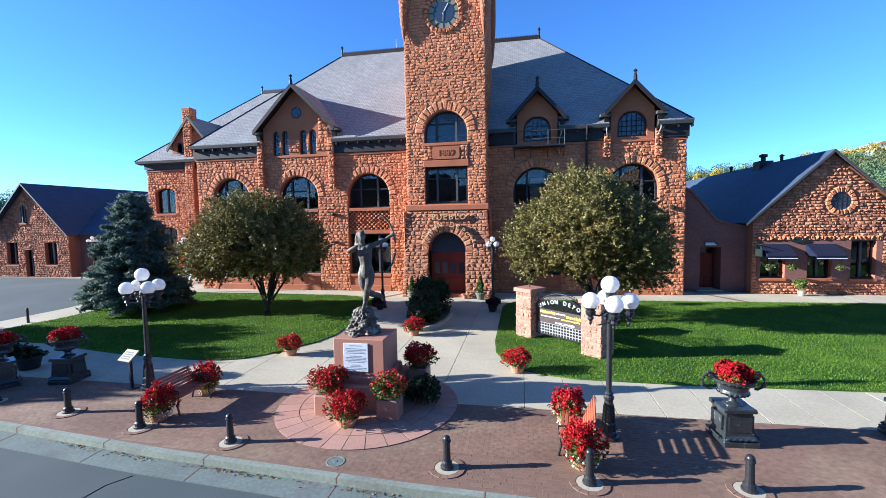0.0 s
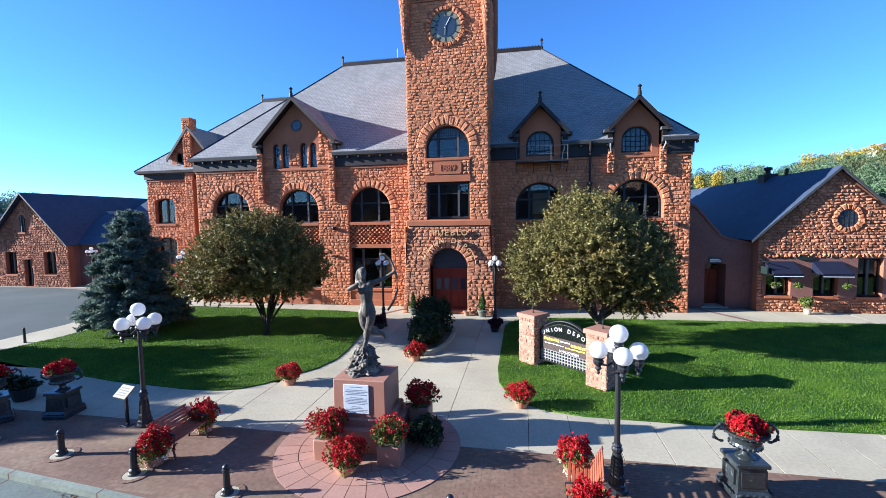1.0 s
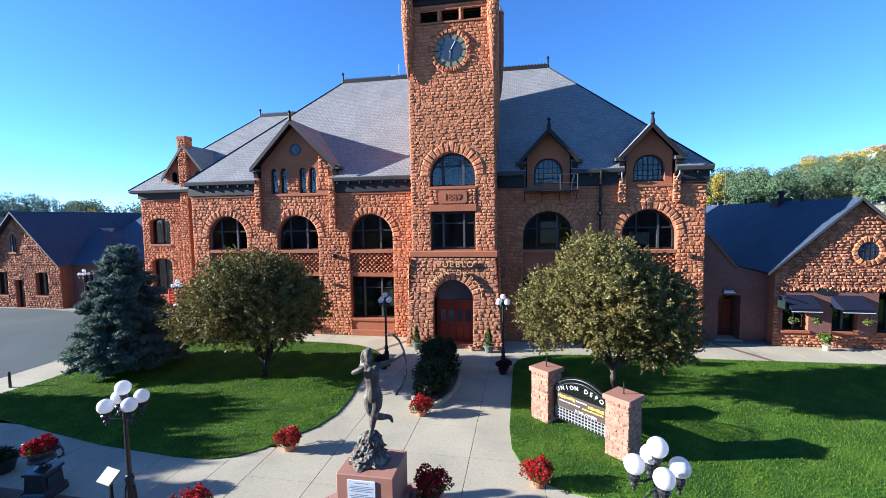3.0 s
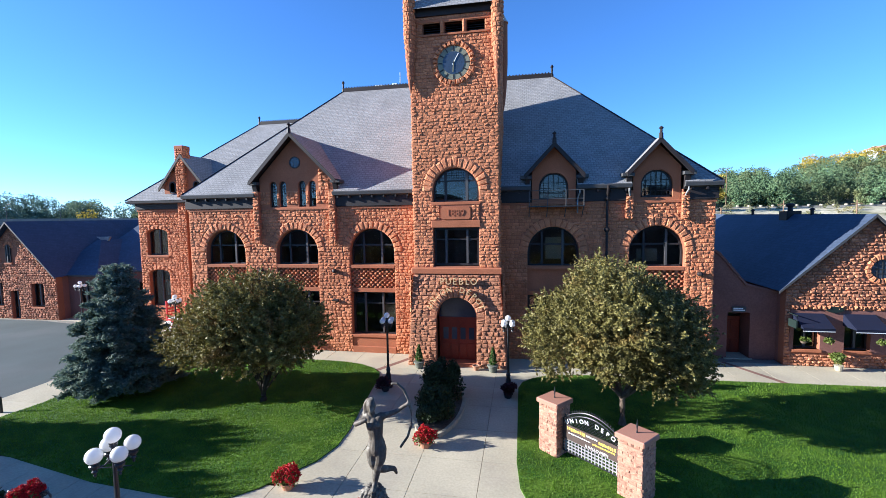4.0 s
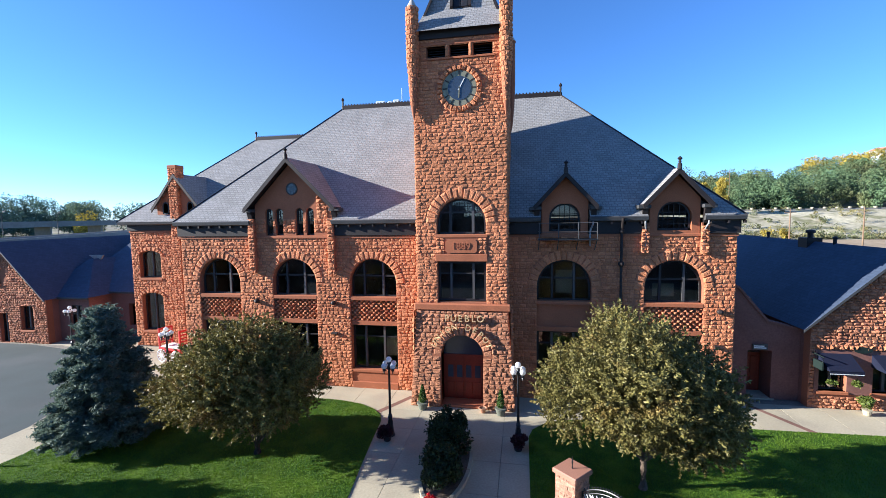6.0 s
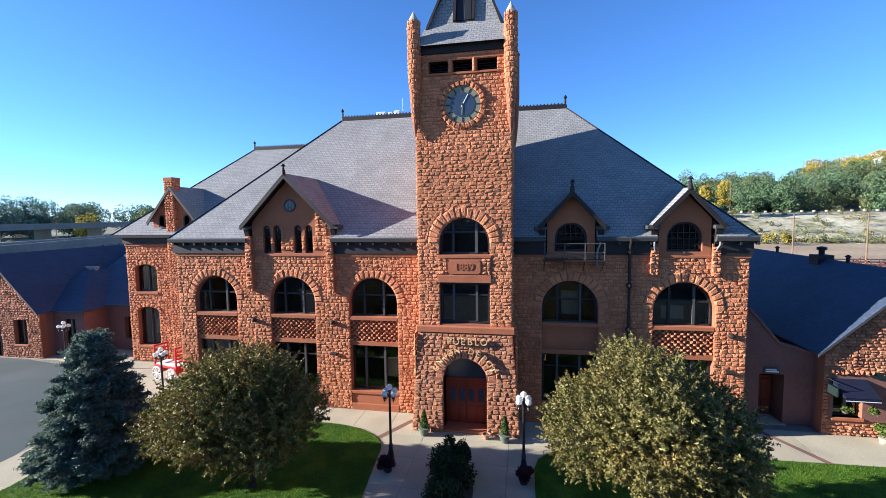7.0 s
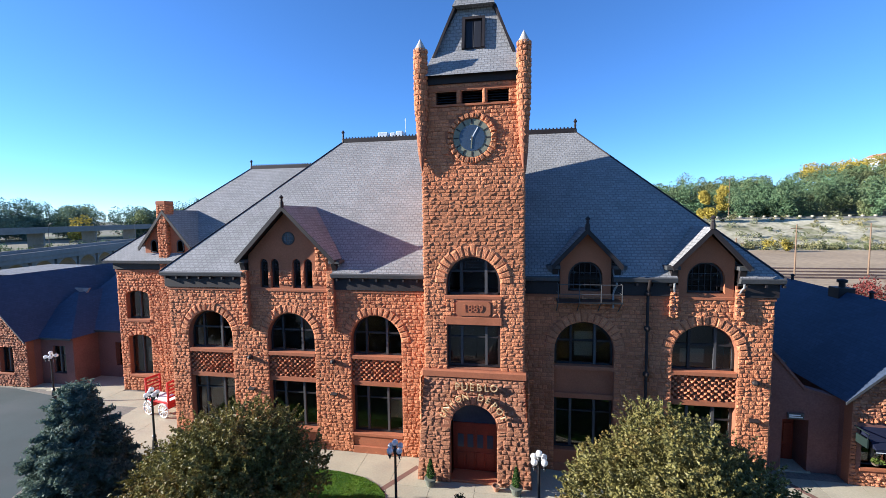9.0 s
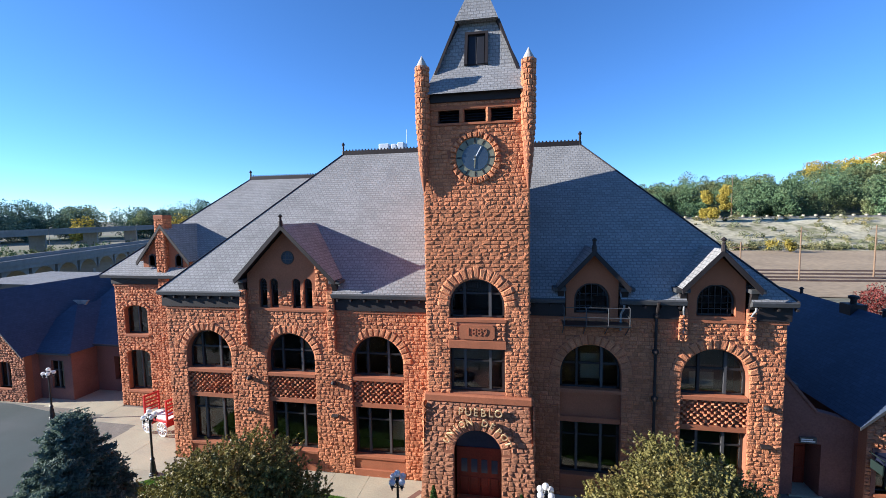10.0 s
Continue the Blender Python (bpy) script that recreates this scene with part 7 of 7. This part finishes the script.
for x in (-0.75, 0.75):
    for y in (-0.62, 0.62):
        wh = Solid()
        wh.tube([(x + 0.46 * math.cos(2 * math.pi * i / 20), y, 0.5 + 0.46 * math.sin(2 * math.pi * i / 20)) for i in range(21)], 0.05, 6)
        rim = part("wheel", wh, M_LETTER_W, wg, "white spoked wheel")
        for i in range(10):
            part("spoke", Solid().tube([(x, y, 0.5), (x + 0.46 * math.cos(math.pi * i / 5), y, 0.5 + 0.46 * math.sin(math.pi * i / 5))], 0.028, 5), M_LETTER_W, rim)
    part("axle", Solid().tube([(x, -0.62, 0.5), (x, 0.62, 0.5)], 0.04, 6).box(x - 0.06, x + 0.06, -0.35, 0.35, 0.5, 0.95), M_REDMETAL, wg)
part("tongue", Solid().tube([(1.0, 0, 0.7), (1.6, 0.1, 0.95), (2.0, 0.1, 1.7)], 0.035, 6), M_REDMETAL, wg)

# ---- trees on the lawns ----
def lobed_tree(at, lobes, leaf_material, seed, label, n_leaf=52000, leaf=0.062, limbs=5, bark=None, fork=0.4):
    """A many-stemmed tree: limbs that run up into each lobe of the crown, and lumps of leaves with gaps between."""
    rg, nr = random.Random(seed), np.random.default_rng(seed)
    t = thing("tree", label, "tree", "lawn trees", at)
    s = Solid()
    s.tube([(0, 0, -0.05), (0.02, 0, 0.18), (0.01, 0.01, fork * 0.6 + 0.05), (0, 0.02, fork + 0.05)], [0.19, 0.135, 0.115, 0.11], 10)
    for c, r in lobes:
        cv = Vector(c)
        for k in range(limbs):
            p = Vector((0, 0, fork))
            q = cv + Vector((rg.uniform(-1, 1) * r[0], rg.uniform(-1, 1) * r[1], rg.uniform(-0.5, 0.9) * r[2])) * 0.75
            m1 = p.lerp(q, 0.35) + Vector((rg.uniform(-0.2, 0.2), rg.uniform(-0.2, 0.2), rg.uniform(-0.05, 0.25)))
            m2 = p.lerp(q, 0.7) + Vector((rg.uniform(-0.25, 0.25), rg.uniform(-0.25, 0.25), rg.uniform(0.0, 0.35)))
            w = rg.uniform(0.05, 0.08)
            s.tube([p, m1, m2, q], [w * 1.25, w, w * 0.6, w * 0.2], 7)
            for j in range(4):
                a = m1.lerp(q, rg.uniform(0.2, 0.95))
                e_ = a + Vector((rg.uniform(-1, 1), rg.uniform(-1, 1), rg.uniform(-0.3, 1))) * 0.7
                s.tube([a, (a + e_) / 2 + Vector((0, 0, 0.06)), e_], [w * 0.4, w * 0.25, w * 0.1], 5)
    part("trunk", s, bark or M_BARKD, t)
    vol = [r[0] * r[1] * r[2] for c, r in lobes]
    pts = []
    for (c, r), v in zip(lobes, vol):
        n = int(n_leaf * v / sum(vol))
        per = 34
        m = n // per
        # shoots of leaves that leave the limbs outward and droop a little at the rim
        d = nr.normal(size=(m, 3))
        d /= np.linalg.norm(d, axis=1, keepdims=True)
        k = nr.uniform(0.12, 1.0, (m, 1)) ** 0.42
        base_ = d * k * np.array(r) * (1 + 0.10 * np.sin(5.0 * d[:, :1] + 4.0 * d[:, 2:]) * nr.uniform(0.4, 1.0, (m, 1))) + np.array(c)
        way = d * np.array([0.75, 0.75, 0.35]) + nr.normal(0, 0.35, (m, 3)) + np.array([0, 0, 0.42])
        way[:, 2] -= 0.45 * np.maximum(0.0, -d[:, 2] + 0.1)
        way /= np.linalg.norm(way, axis=1, keepdims=True)
        ln = nr.uniform(0.2, 0.62, (m, 1)) * (1 + 0.55 * np.maximum(0.0, d[:, 2:]) * nr.uniform(0, 1, (m, 1)))
        u = nr.uniform(0, 1, (m, per, 1))
        shoot = base_[:, None, :] + way[:, None, :] * ln[:, None, :] * u + nr.normal(0, 0.055, (m, per, 3)) * (1.15 - u)
        pts.append(shoot.reshape(-1, 3))
    v_, f_ = leaves(rg, np.concatenate(pts), leaf, nr, 1.2, 0.2)
    part("crown", leaf_mesh("crown", v_, f_, leaf_material), None, t, "dense crown of small olive-green leaves")
    return t


lobed_tree((-8.4, -6.2, 0), [((0.4, -1.0, 4.2), (2.15, 3.1, 1.9)), ((-2.2, -0.5, 3.25), (1.7, 2.2, 1.35)), ((2.1, -1.1, 3.65), (1.3, 2.7, 1.35)), ((-1.2, -0.5, 3.9), (1.55, 2.3, 1.45)), ((0.1, -0.8, 3.4), (2.15, 2.6, 0.85))], M_LEAF, 3, "broad small-leaved tree with a dark olive crown on the lawn", 190000, 0.05, limbs=2)
lobed_tree((7.7, -6.1, 0), [((-0.5, -0.4, 4.5), (2.1, 2.9, 2.2)), ((-2.5, 0, 3.7), (1.35, 1.7, 1.6)), ((1.2, -0.4, 3.8), (1.65, 2.6, 1.85)), ((1.75, -0.5, 2.8), (1.05, 1.7, 1.05))], M_LEAF2, 8, "broad small-leaved tree with a silvery olive crown on the lawn", 190000, 0.048, limbs=2, bark=M_BARK, fork=1.15)

# blue spruce
spr = thing("spruce", "dense blue-green spruce at the corner of the lawn", "tree", at=(-16.25, -6.1, 0))
part("trunk", Solid().tube([(0, 0, -0.05), (0, 0, 3), (0, 0, 6.2)], [0.2, 0.12, 0.02], 8), M_BARK, spr)
rg = random.Random(21)
limbs, cen = Solid(), []
z = 0.75
while z < 6.3:
    k = 1 - z / 6.6
    reach = (2.6 * k ** 0.72 + 0.08) * rg.uniform(0.9, 1.08)
    n = max(6, int(17 * k + 5))
    for i in range(n):
        a = 2 * math.pi * (i + rg.random()) / n
        ln = reach * rg.uniform(0.78, 1.12)
        tip = Vector((ln * math.cos(a), ln * math.sin(a), z + ln * rg.uniform(-0.22, 0.04) + 0.3 * (z / 6.3)))
        limbs.tube([(0, 0, z), tip * 0.5 + Vector((0, 0, z * 0.5 + 0.04)), tip], [0.035, 0.02, 0.008], 5)
        for j in range(int(12 + 30 * ln)):
            u = rg.uniform(0.25, 1.05) ** 0.7
            w = 0.20 * (1.15 - u) * ln + 0.10
            cen.append((tip.x * u + rg.gauss(0, w * 0.5), tip.y * u + rg.gauss(0, w * 0.5), z + (tip.z - z) * u + rg.gauss(0, 0.045) - 0.03))
    z += 0.2
part("branchwork", limbs, M_BARK, spr, kind="stuff")
c_ = np.repeat(np.array(cen), 8, 0) + NRNG.normal(0, 0.07, (len(cen) * 8, 3)) * np.array([1.0, 1.0, 0.6])
c_[:, 2] = np.maximum(c_[:, 2], 0.08)
v_, f_ = leaves(rg, c_, 0.055, NRNG, 1.9, 0.3)
part("needles", leaf_mesh("needles", v_, f_, M_NEEDLE), None, spr, "blue-green needle sprays")

# street trees further along the kerb, whose shade falls on the pavement
for x, y, w, h_, sd in ((-27.4, -14.0, 1.0, 0.7, 51), (-28.4, -17.2, 0.9, 0.76, 52), (-28.8, -19.5, 0.95, 0.78, 53)):
    t = lobed_tree((x, y, -0.1), [((0, 0, 6.6 * h_), (2.4, 1.9 * w, 2.9 * h_)), ((0.4, 0.5 * w, 4.0 * h_), (2.3, 1.7 * w, 1.9 * h_)), ((-0.3, -0.6 * w, 5.2 * h_), (2.2, 1.5 * w, 2.4 * h_))], M_LEAF, sd, "street tree in full leaf along the kerb", 60000, 0.09)
    t["group"] = "street trees"

# ---- distance: woods, viaducts, rail yard, bank and hill ----
def canopy(n_tree, place, size, leaf, material, name, label, seed, per=170, lumps=11):
    """Many crowns, each a heap of rounded lumps of leaf clumps."""
    nr, rg_ = np.random.default_rng(seed), random.Random(seed)
    pts = []
    for _ in range(n_tree):
        x_, y_, z_ = place(rg_)
        r_ = rg_.uniform(*size)
        h_ = r_ * rg_.uniform(0.85, 1.3)
        for l_ in range(lumps):
            d = Vector((rg_.gauss(0, 1), rg_.gauss(0, 1), rg_.gauss(0, 1))).normalized()
            cc = np.array([x_ + d.x * r_ * 0.6, y_ + d.y * r_ * 0.6, z_ + h_ * 0.85 + d.z * h_ * 0.62])
            q_ = nr.normal(size=(per // lumps, 3))
            q_ /= np.linalg.norm(q_, axis=1, keepdims=True)
            pts.append(cc + q_ * nr.uniform(0.7, 1, (per // lumps, 1)) * r_ * rg_.uniform(0.28, 0.48))
    v_, f_ = leaves(rg_, np.concatenate(pts), leaf, nr, 1.1)
    return tagged(new(name, leaf_mesh(name, v_, f_, material)), label, "woods", "", "stuff")


def polar(bearing, dist):
    return 2.0 + dist * math.sin(radians(bearing)), -20.0 + dist * math.cos(radians(bearing))


def left_woods(rg_):
    x_, y_ = polar(rg_.uniform(-66, -28), rg_.uniform(400, 470))
    return x_, y_, rg_.uniform(-2, 3)


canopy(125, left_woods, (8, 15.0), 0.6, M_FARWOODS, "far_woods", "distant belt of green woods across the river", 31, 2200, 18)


def left_gold(rg_):
    x_, y_ = polar(rg_.choice((-50.5, -43.2, -42.0, -39.8, -38.2)) + rg_.uniform(-0.6, 0.6), rg_.uniform(375, 395))
    return x_, y_, 1.0


canopy(18, left_gold, (6, 10), 0.8, M_GOLDW, "far_autumn_trees", "distant yellow autumn trees", 33, 500)


def low_scrub(rg_):
    x_, y_ = polar(rg_.uniform(-62, -40), rg_.uniform(190, 290))
    return x_, y_, -2


canopy(160, low_scrub, (1.2, 3.4), 0.45, M_WOODS, "river_scrub", "low scrub along the river", 34, 90)

# right: rail yard, sandy bank, wooded hill


def grid_sheet(name, fn, nu, nv, material, label, category):
    s = Solid()
    s.add([fn(i / nu, j / nv) for j in range(nv + 1) for i in range(nu + 1)], [(j * (nu + 1) + i, j * (nu + 1) + i + 1, (j + 1) * (nu + 1) + i + 1, (j + 1) * (nu + 1) + i) for j in range(nv) for i in range(nu)])
    return structure(name, s, material, label, category, True)


BANKX0, BANKX1 = -30.0, 420.0
YB = 150.0


def bank_z(y):
    k = min(1, max(0, (y - YB) / 60.0))
    return -0.3 + 10.5 * k * k * (3 - 2 * k)


grid_sheet("rail_yard", lambda u, v: (BANKX0 + (BANKX1 - BANKX0) * u, 60 + (YB - 60) * v, -0.2), 12, 4, M_BALLAST, "broad gravel rail yard", "ground")
grid_sheet("bank", lambda u, v: (BANKX0 + (BANKX1 - BANKX0) * u, YB + 70 * v, bank_z(YB + 70 * v) + 0.5 * noise.noise((40 * u, 9 * v, 3))), 60, 14, M_BANK, "sparsely grassed sandy bank", "ground")


def hill_z(x, y):
    k = min(1, max(0, (x - 40) / 200))
    m_ = min(1, max(0, (y - 215) / 110))
    return 9.5 + (4 + 18 * k) * m_ * m_ * (3 - 2 * m_)


grid_sheet("hill", lambda u, v: (BANKX0 + (BANKX1 - BANKX0) * u, 218 + 300 * v, hill_z(BANKX0 + (BANKX1 - BANKX0) * u, 218 + 300 * v)), 40, 24, M_GROUND, "wooded hillside beyond the rail yard", "hill")
for y in (78, 82.5, 88, 94):
    for d in (-0.72, 0.72):
        structure("rail", Solid().box(-20, 300, y + d - 0.05, y + d + 0.05, -0.2, 0.0), M_RAIL, "steel rail on gravel", "rail")
part_posts = thing("bank_wall", "low wall with pale posts along the top of the bank", "wall", at=(0, 0, 0))
part("wall_run", Solid().box(0, 330, 214.0, 214.6, 8.0, 11.0), M_VIADUCT, part_posts)
for i in range(60):
    x = 5 + i * 5.25
    part("wall_post", Solid().soft(x - 0.4, x + 0.4, 213.6, 215.0, 10.9, 11.7, 0.12), M_CONC, part_posts)


def right_woods(rg_):
    x_ = rg_.uniform(20, 330)
    y_ = rg_.uniform(222, 330)
    return x_, y_, hill_z(x_, y_) + 0.5


canopy(250, right_woods, (5.3, 10), 0.46, M_WOODS, "hill_woods", "dense green woods on the hillside", 41, 1600, 16)


def right_gold(rg_):
    x_ = rg_.uniform(205, 330)
    y_ = rg_.uniform(310, 345)
    return x_, y_, hill_z(x_, y_) + 6


canopy(48, right_gold, (5, 8), 0.55, M_GOLDW, "hill_autumn_trees", "yellow autumn trees on the hill crest", 42, 700)


def lone_gold(rg_):
    x_, y_ = polar(rg_.choice((21.3, 22.0, 22.9)) + rg_.uniform(-0.25, 0.25), 233)
    return x_, y_, 9.5 + rg_.uniform(0, 11) * (abs(x_ - 89) < 9)


canopy(16, lone_gold, (1.8, 3.4), 0.34, M_GOLDW, "yellow_poplar", "yellow poplar before the hillside woods", 43, 620)


def bank_scrub(rg_):
    x_ = rg_.uniform(30, 280)
    y_ = rg_.choice((rg_.uniform(150, 158), rg_.uniform(151, 160), rg_.uniform(160, 212)))
    return x_, y_, bank_z(y_) - 0.6


canopy(620, bank_scrub, (0.6, 2.3), 0.26, M_SCRUB, "bank_scrub", "low scrub on the sandy bank", 44, 110)


def bank_gold(rg_):
    x_, y_ = polar(rg_.choice((26.0, 27.3, 29.0, 43.0)) + rg_.uniform(-0.3, 0.3), 185)
    return x_, y_, 0.5


canopy(6, bank_gold, (1.6, 2.6), 0.4, M_GOLDW, "bank_autumn_shrubs", "yellow shrubs on the bank", 45, 140)


def red_bush(rg_):
    return 39 + rg_.uniform(0, 12), 37 + rg_.uniform(-2, 2), 1.5


M_REDLEAF = mat("red_autumn_leaves", (0.17, 0.038, 0.03), 0.8, 0.2, 0.5, 0.1, 2, 0, rnd="island", vr=0.4, trans=0.2)
canopy(10, red_bush, (1.5, 2.4), 0.13, M_REDLEAF, "red_autumn_bushes", "red autumn bushes behind the wing", 46, 700)
for x, y, h in ((36.5, 55, 9.5), (58, 78, 11), (76, 85, 11), (105, 215, 22)):
    pt = thing("utility_pole", "plain wooden utility pole in the rail yard", "utility pole", "utility poles", (x, y, -0.2 if y < 200 else 9))
    part("pole", Solid().tube([(0, 0, 0), (0, 0, h)], [0.17, 0.11], 8), M_POLE, pt)
    part("crossarm", Solid().box(-1.1, 1.1, -0.06, 0.06, h - 0.9, h - 0.75), M_POLE, pt)
hh = thing("hill_house", "pale building with a red roof on the far hilltop", "building", at=(262, 340, 49))
part("wall", Solid().box(-9, 9, -6, 6, -6, 3.2), M_PLAQUE, hh)
part("roof", Solid().prism([(-10, 3.2), (10, 3.2), (6, 5.0), (-6, 5.0)], -7, 7), M_TERRA, hh)


# viaducts on the left
def viaduct(name, label, p0, p1, z, deck, width, piers, arch=False):
    t = thing(name, label, "bridge")
    a, b_ = Vector((*p0, 0)), Vector((*p1, 0))
    way = (b_ - a).normalized()
    ln = (b_ - a).length
    m_ = Matrix.Translation((a.x, a.y, 0)) @ Matrix.Rotation(math.atan2(way.y, way.x), 4, "Z")
    part("deck", Solid().box(0, ln, -width / 2, width / 2, z - deck, z, m_), M_VIADUCT, t)
    part("parapet", Solid().box(0, ln, -width / 2 - 0.2, -width / 2 + 0.2, z, z + 1.0, m_).box(0, ln, width / 2 - 0.2, width / 2 + 0.2, z, z + 1.0, m_), M_VIADUCT, t)
    for i in range(piers):
        x_ = ln * (i + 0.5) / piers
        pr = part("pier", Solid().box(x_ - 0.45, x_ + 0.45, -width * 0.3, width * 0.3, -3, z - deck, m_), M_VIADUCT, t)
        if arch:
            sp_ = ln / piers
            pts = arc(x_ + sp_ / 2, z - deck - 2.7, sp_ / 2 - 0.45, 2.5, 10)
            s = Solid().prism(pts + [(pts[-1][0], z - deck + 0.05), (pts[0][0], z - deck + 0.05)], -width * 0.4, width * 0.4, "y", m_)
            part("arch_span", s, M_VIADUCT, pr)


def stretched(p, q, a, b_):
    return [(p[0] + (q[0] - p[0]) * k, p[1] + (q[1] - p[1]) * k) for k in (a, b_)]


viaduct("road_viaduct", "long concrete road viaduct across the valley", *stretched(polar(-56.5, 260), polar(-44.6, 345), -0.6, 2.2), 9.4, 1.6, 12, 9)
viaduct("arched_viaduct", "lower concrete viaduct on round arches", *stretched(polar(-56.5, 115), polar(-44.6, 172), -0.5, 2.0), 6.3, 0.9, 8, 21, True)
for bearing, dist in ((-53, 150), (-46.0, 190), (-42, 205), (-57, 130)):
    x, y = polar(bearing, dist)
    pt = thing("light_mast", "slim grey light mast by the viaduct", "street lamp", "viaduct masts", (x, y, -0.3))
    part("mast", Solid().tube([(0, 0, 0), (0, 0, 12.5), (0.8, 0, 13)], [0.1, 0.06, 0.05], 6), M_MULLION, pt)
    part("head", Solid().box(0.6, 1.3, -0.12, 0.12, 12.95, 13.1), M_MULLION, pt)

# across the street, behind the camera: unseen plain blocks, added so the windows reflect dark walls
for x0, x1, h in ((-60, -34, 9.0), (-33, -8, 12.0), (-7, 22, 10.0), (23, 55, 12.5)):
    ob_ = thing("street_block", "unseen plain brick block added to darken window reflections", "building", "street blocks", ((x0 + x1) / 2, -52, -0.2))
    part("wall", Solid().box(x0 - (x0 + x1) / 2, x1 - (x0 + x1) / 2, -8, 8, 0, h), M_BRICK, ob_)
    part("cornice", Solid().box(x0 - (x0 + x1) / 2 - 0.2, x1 - (x0 + x1) / 2 + 0.2, -8.2, 8.2, h, h + 0.4), M_KERB, ob_)
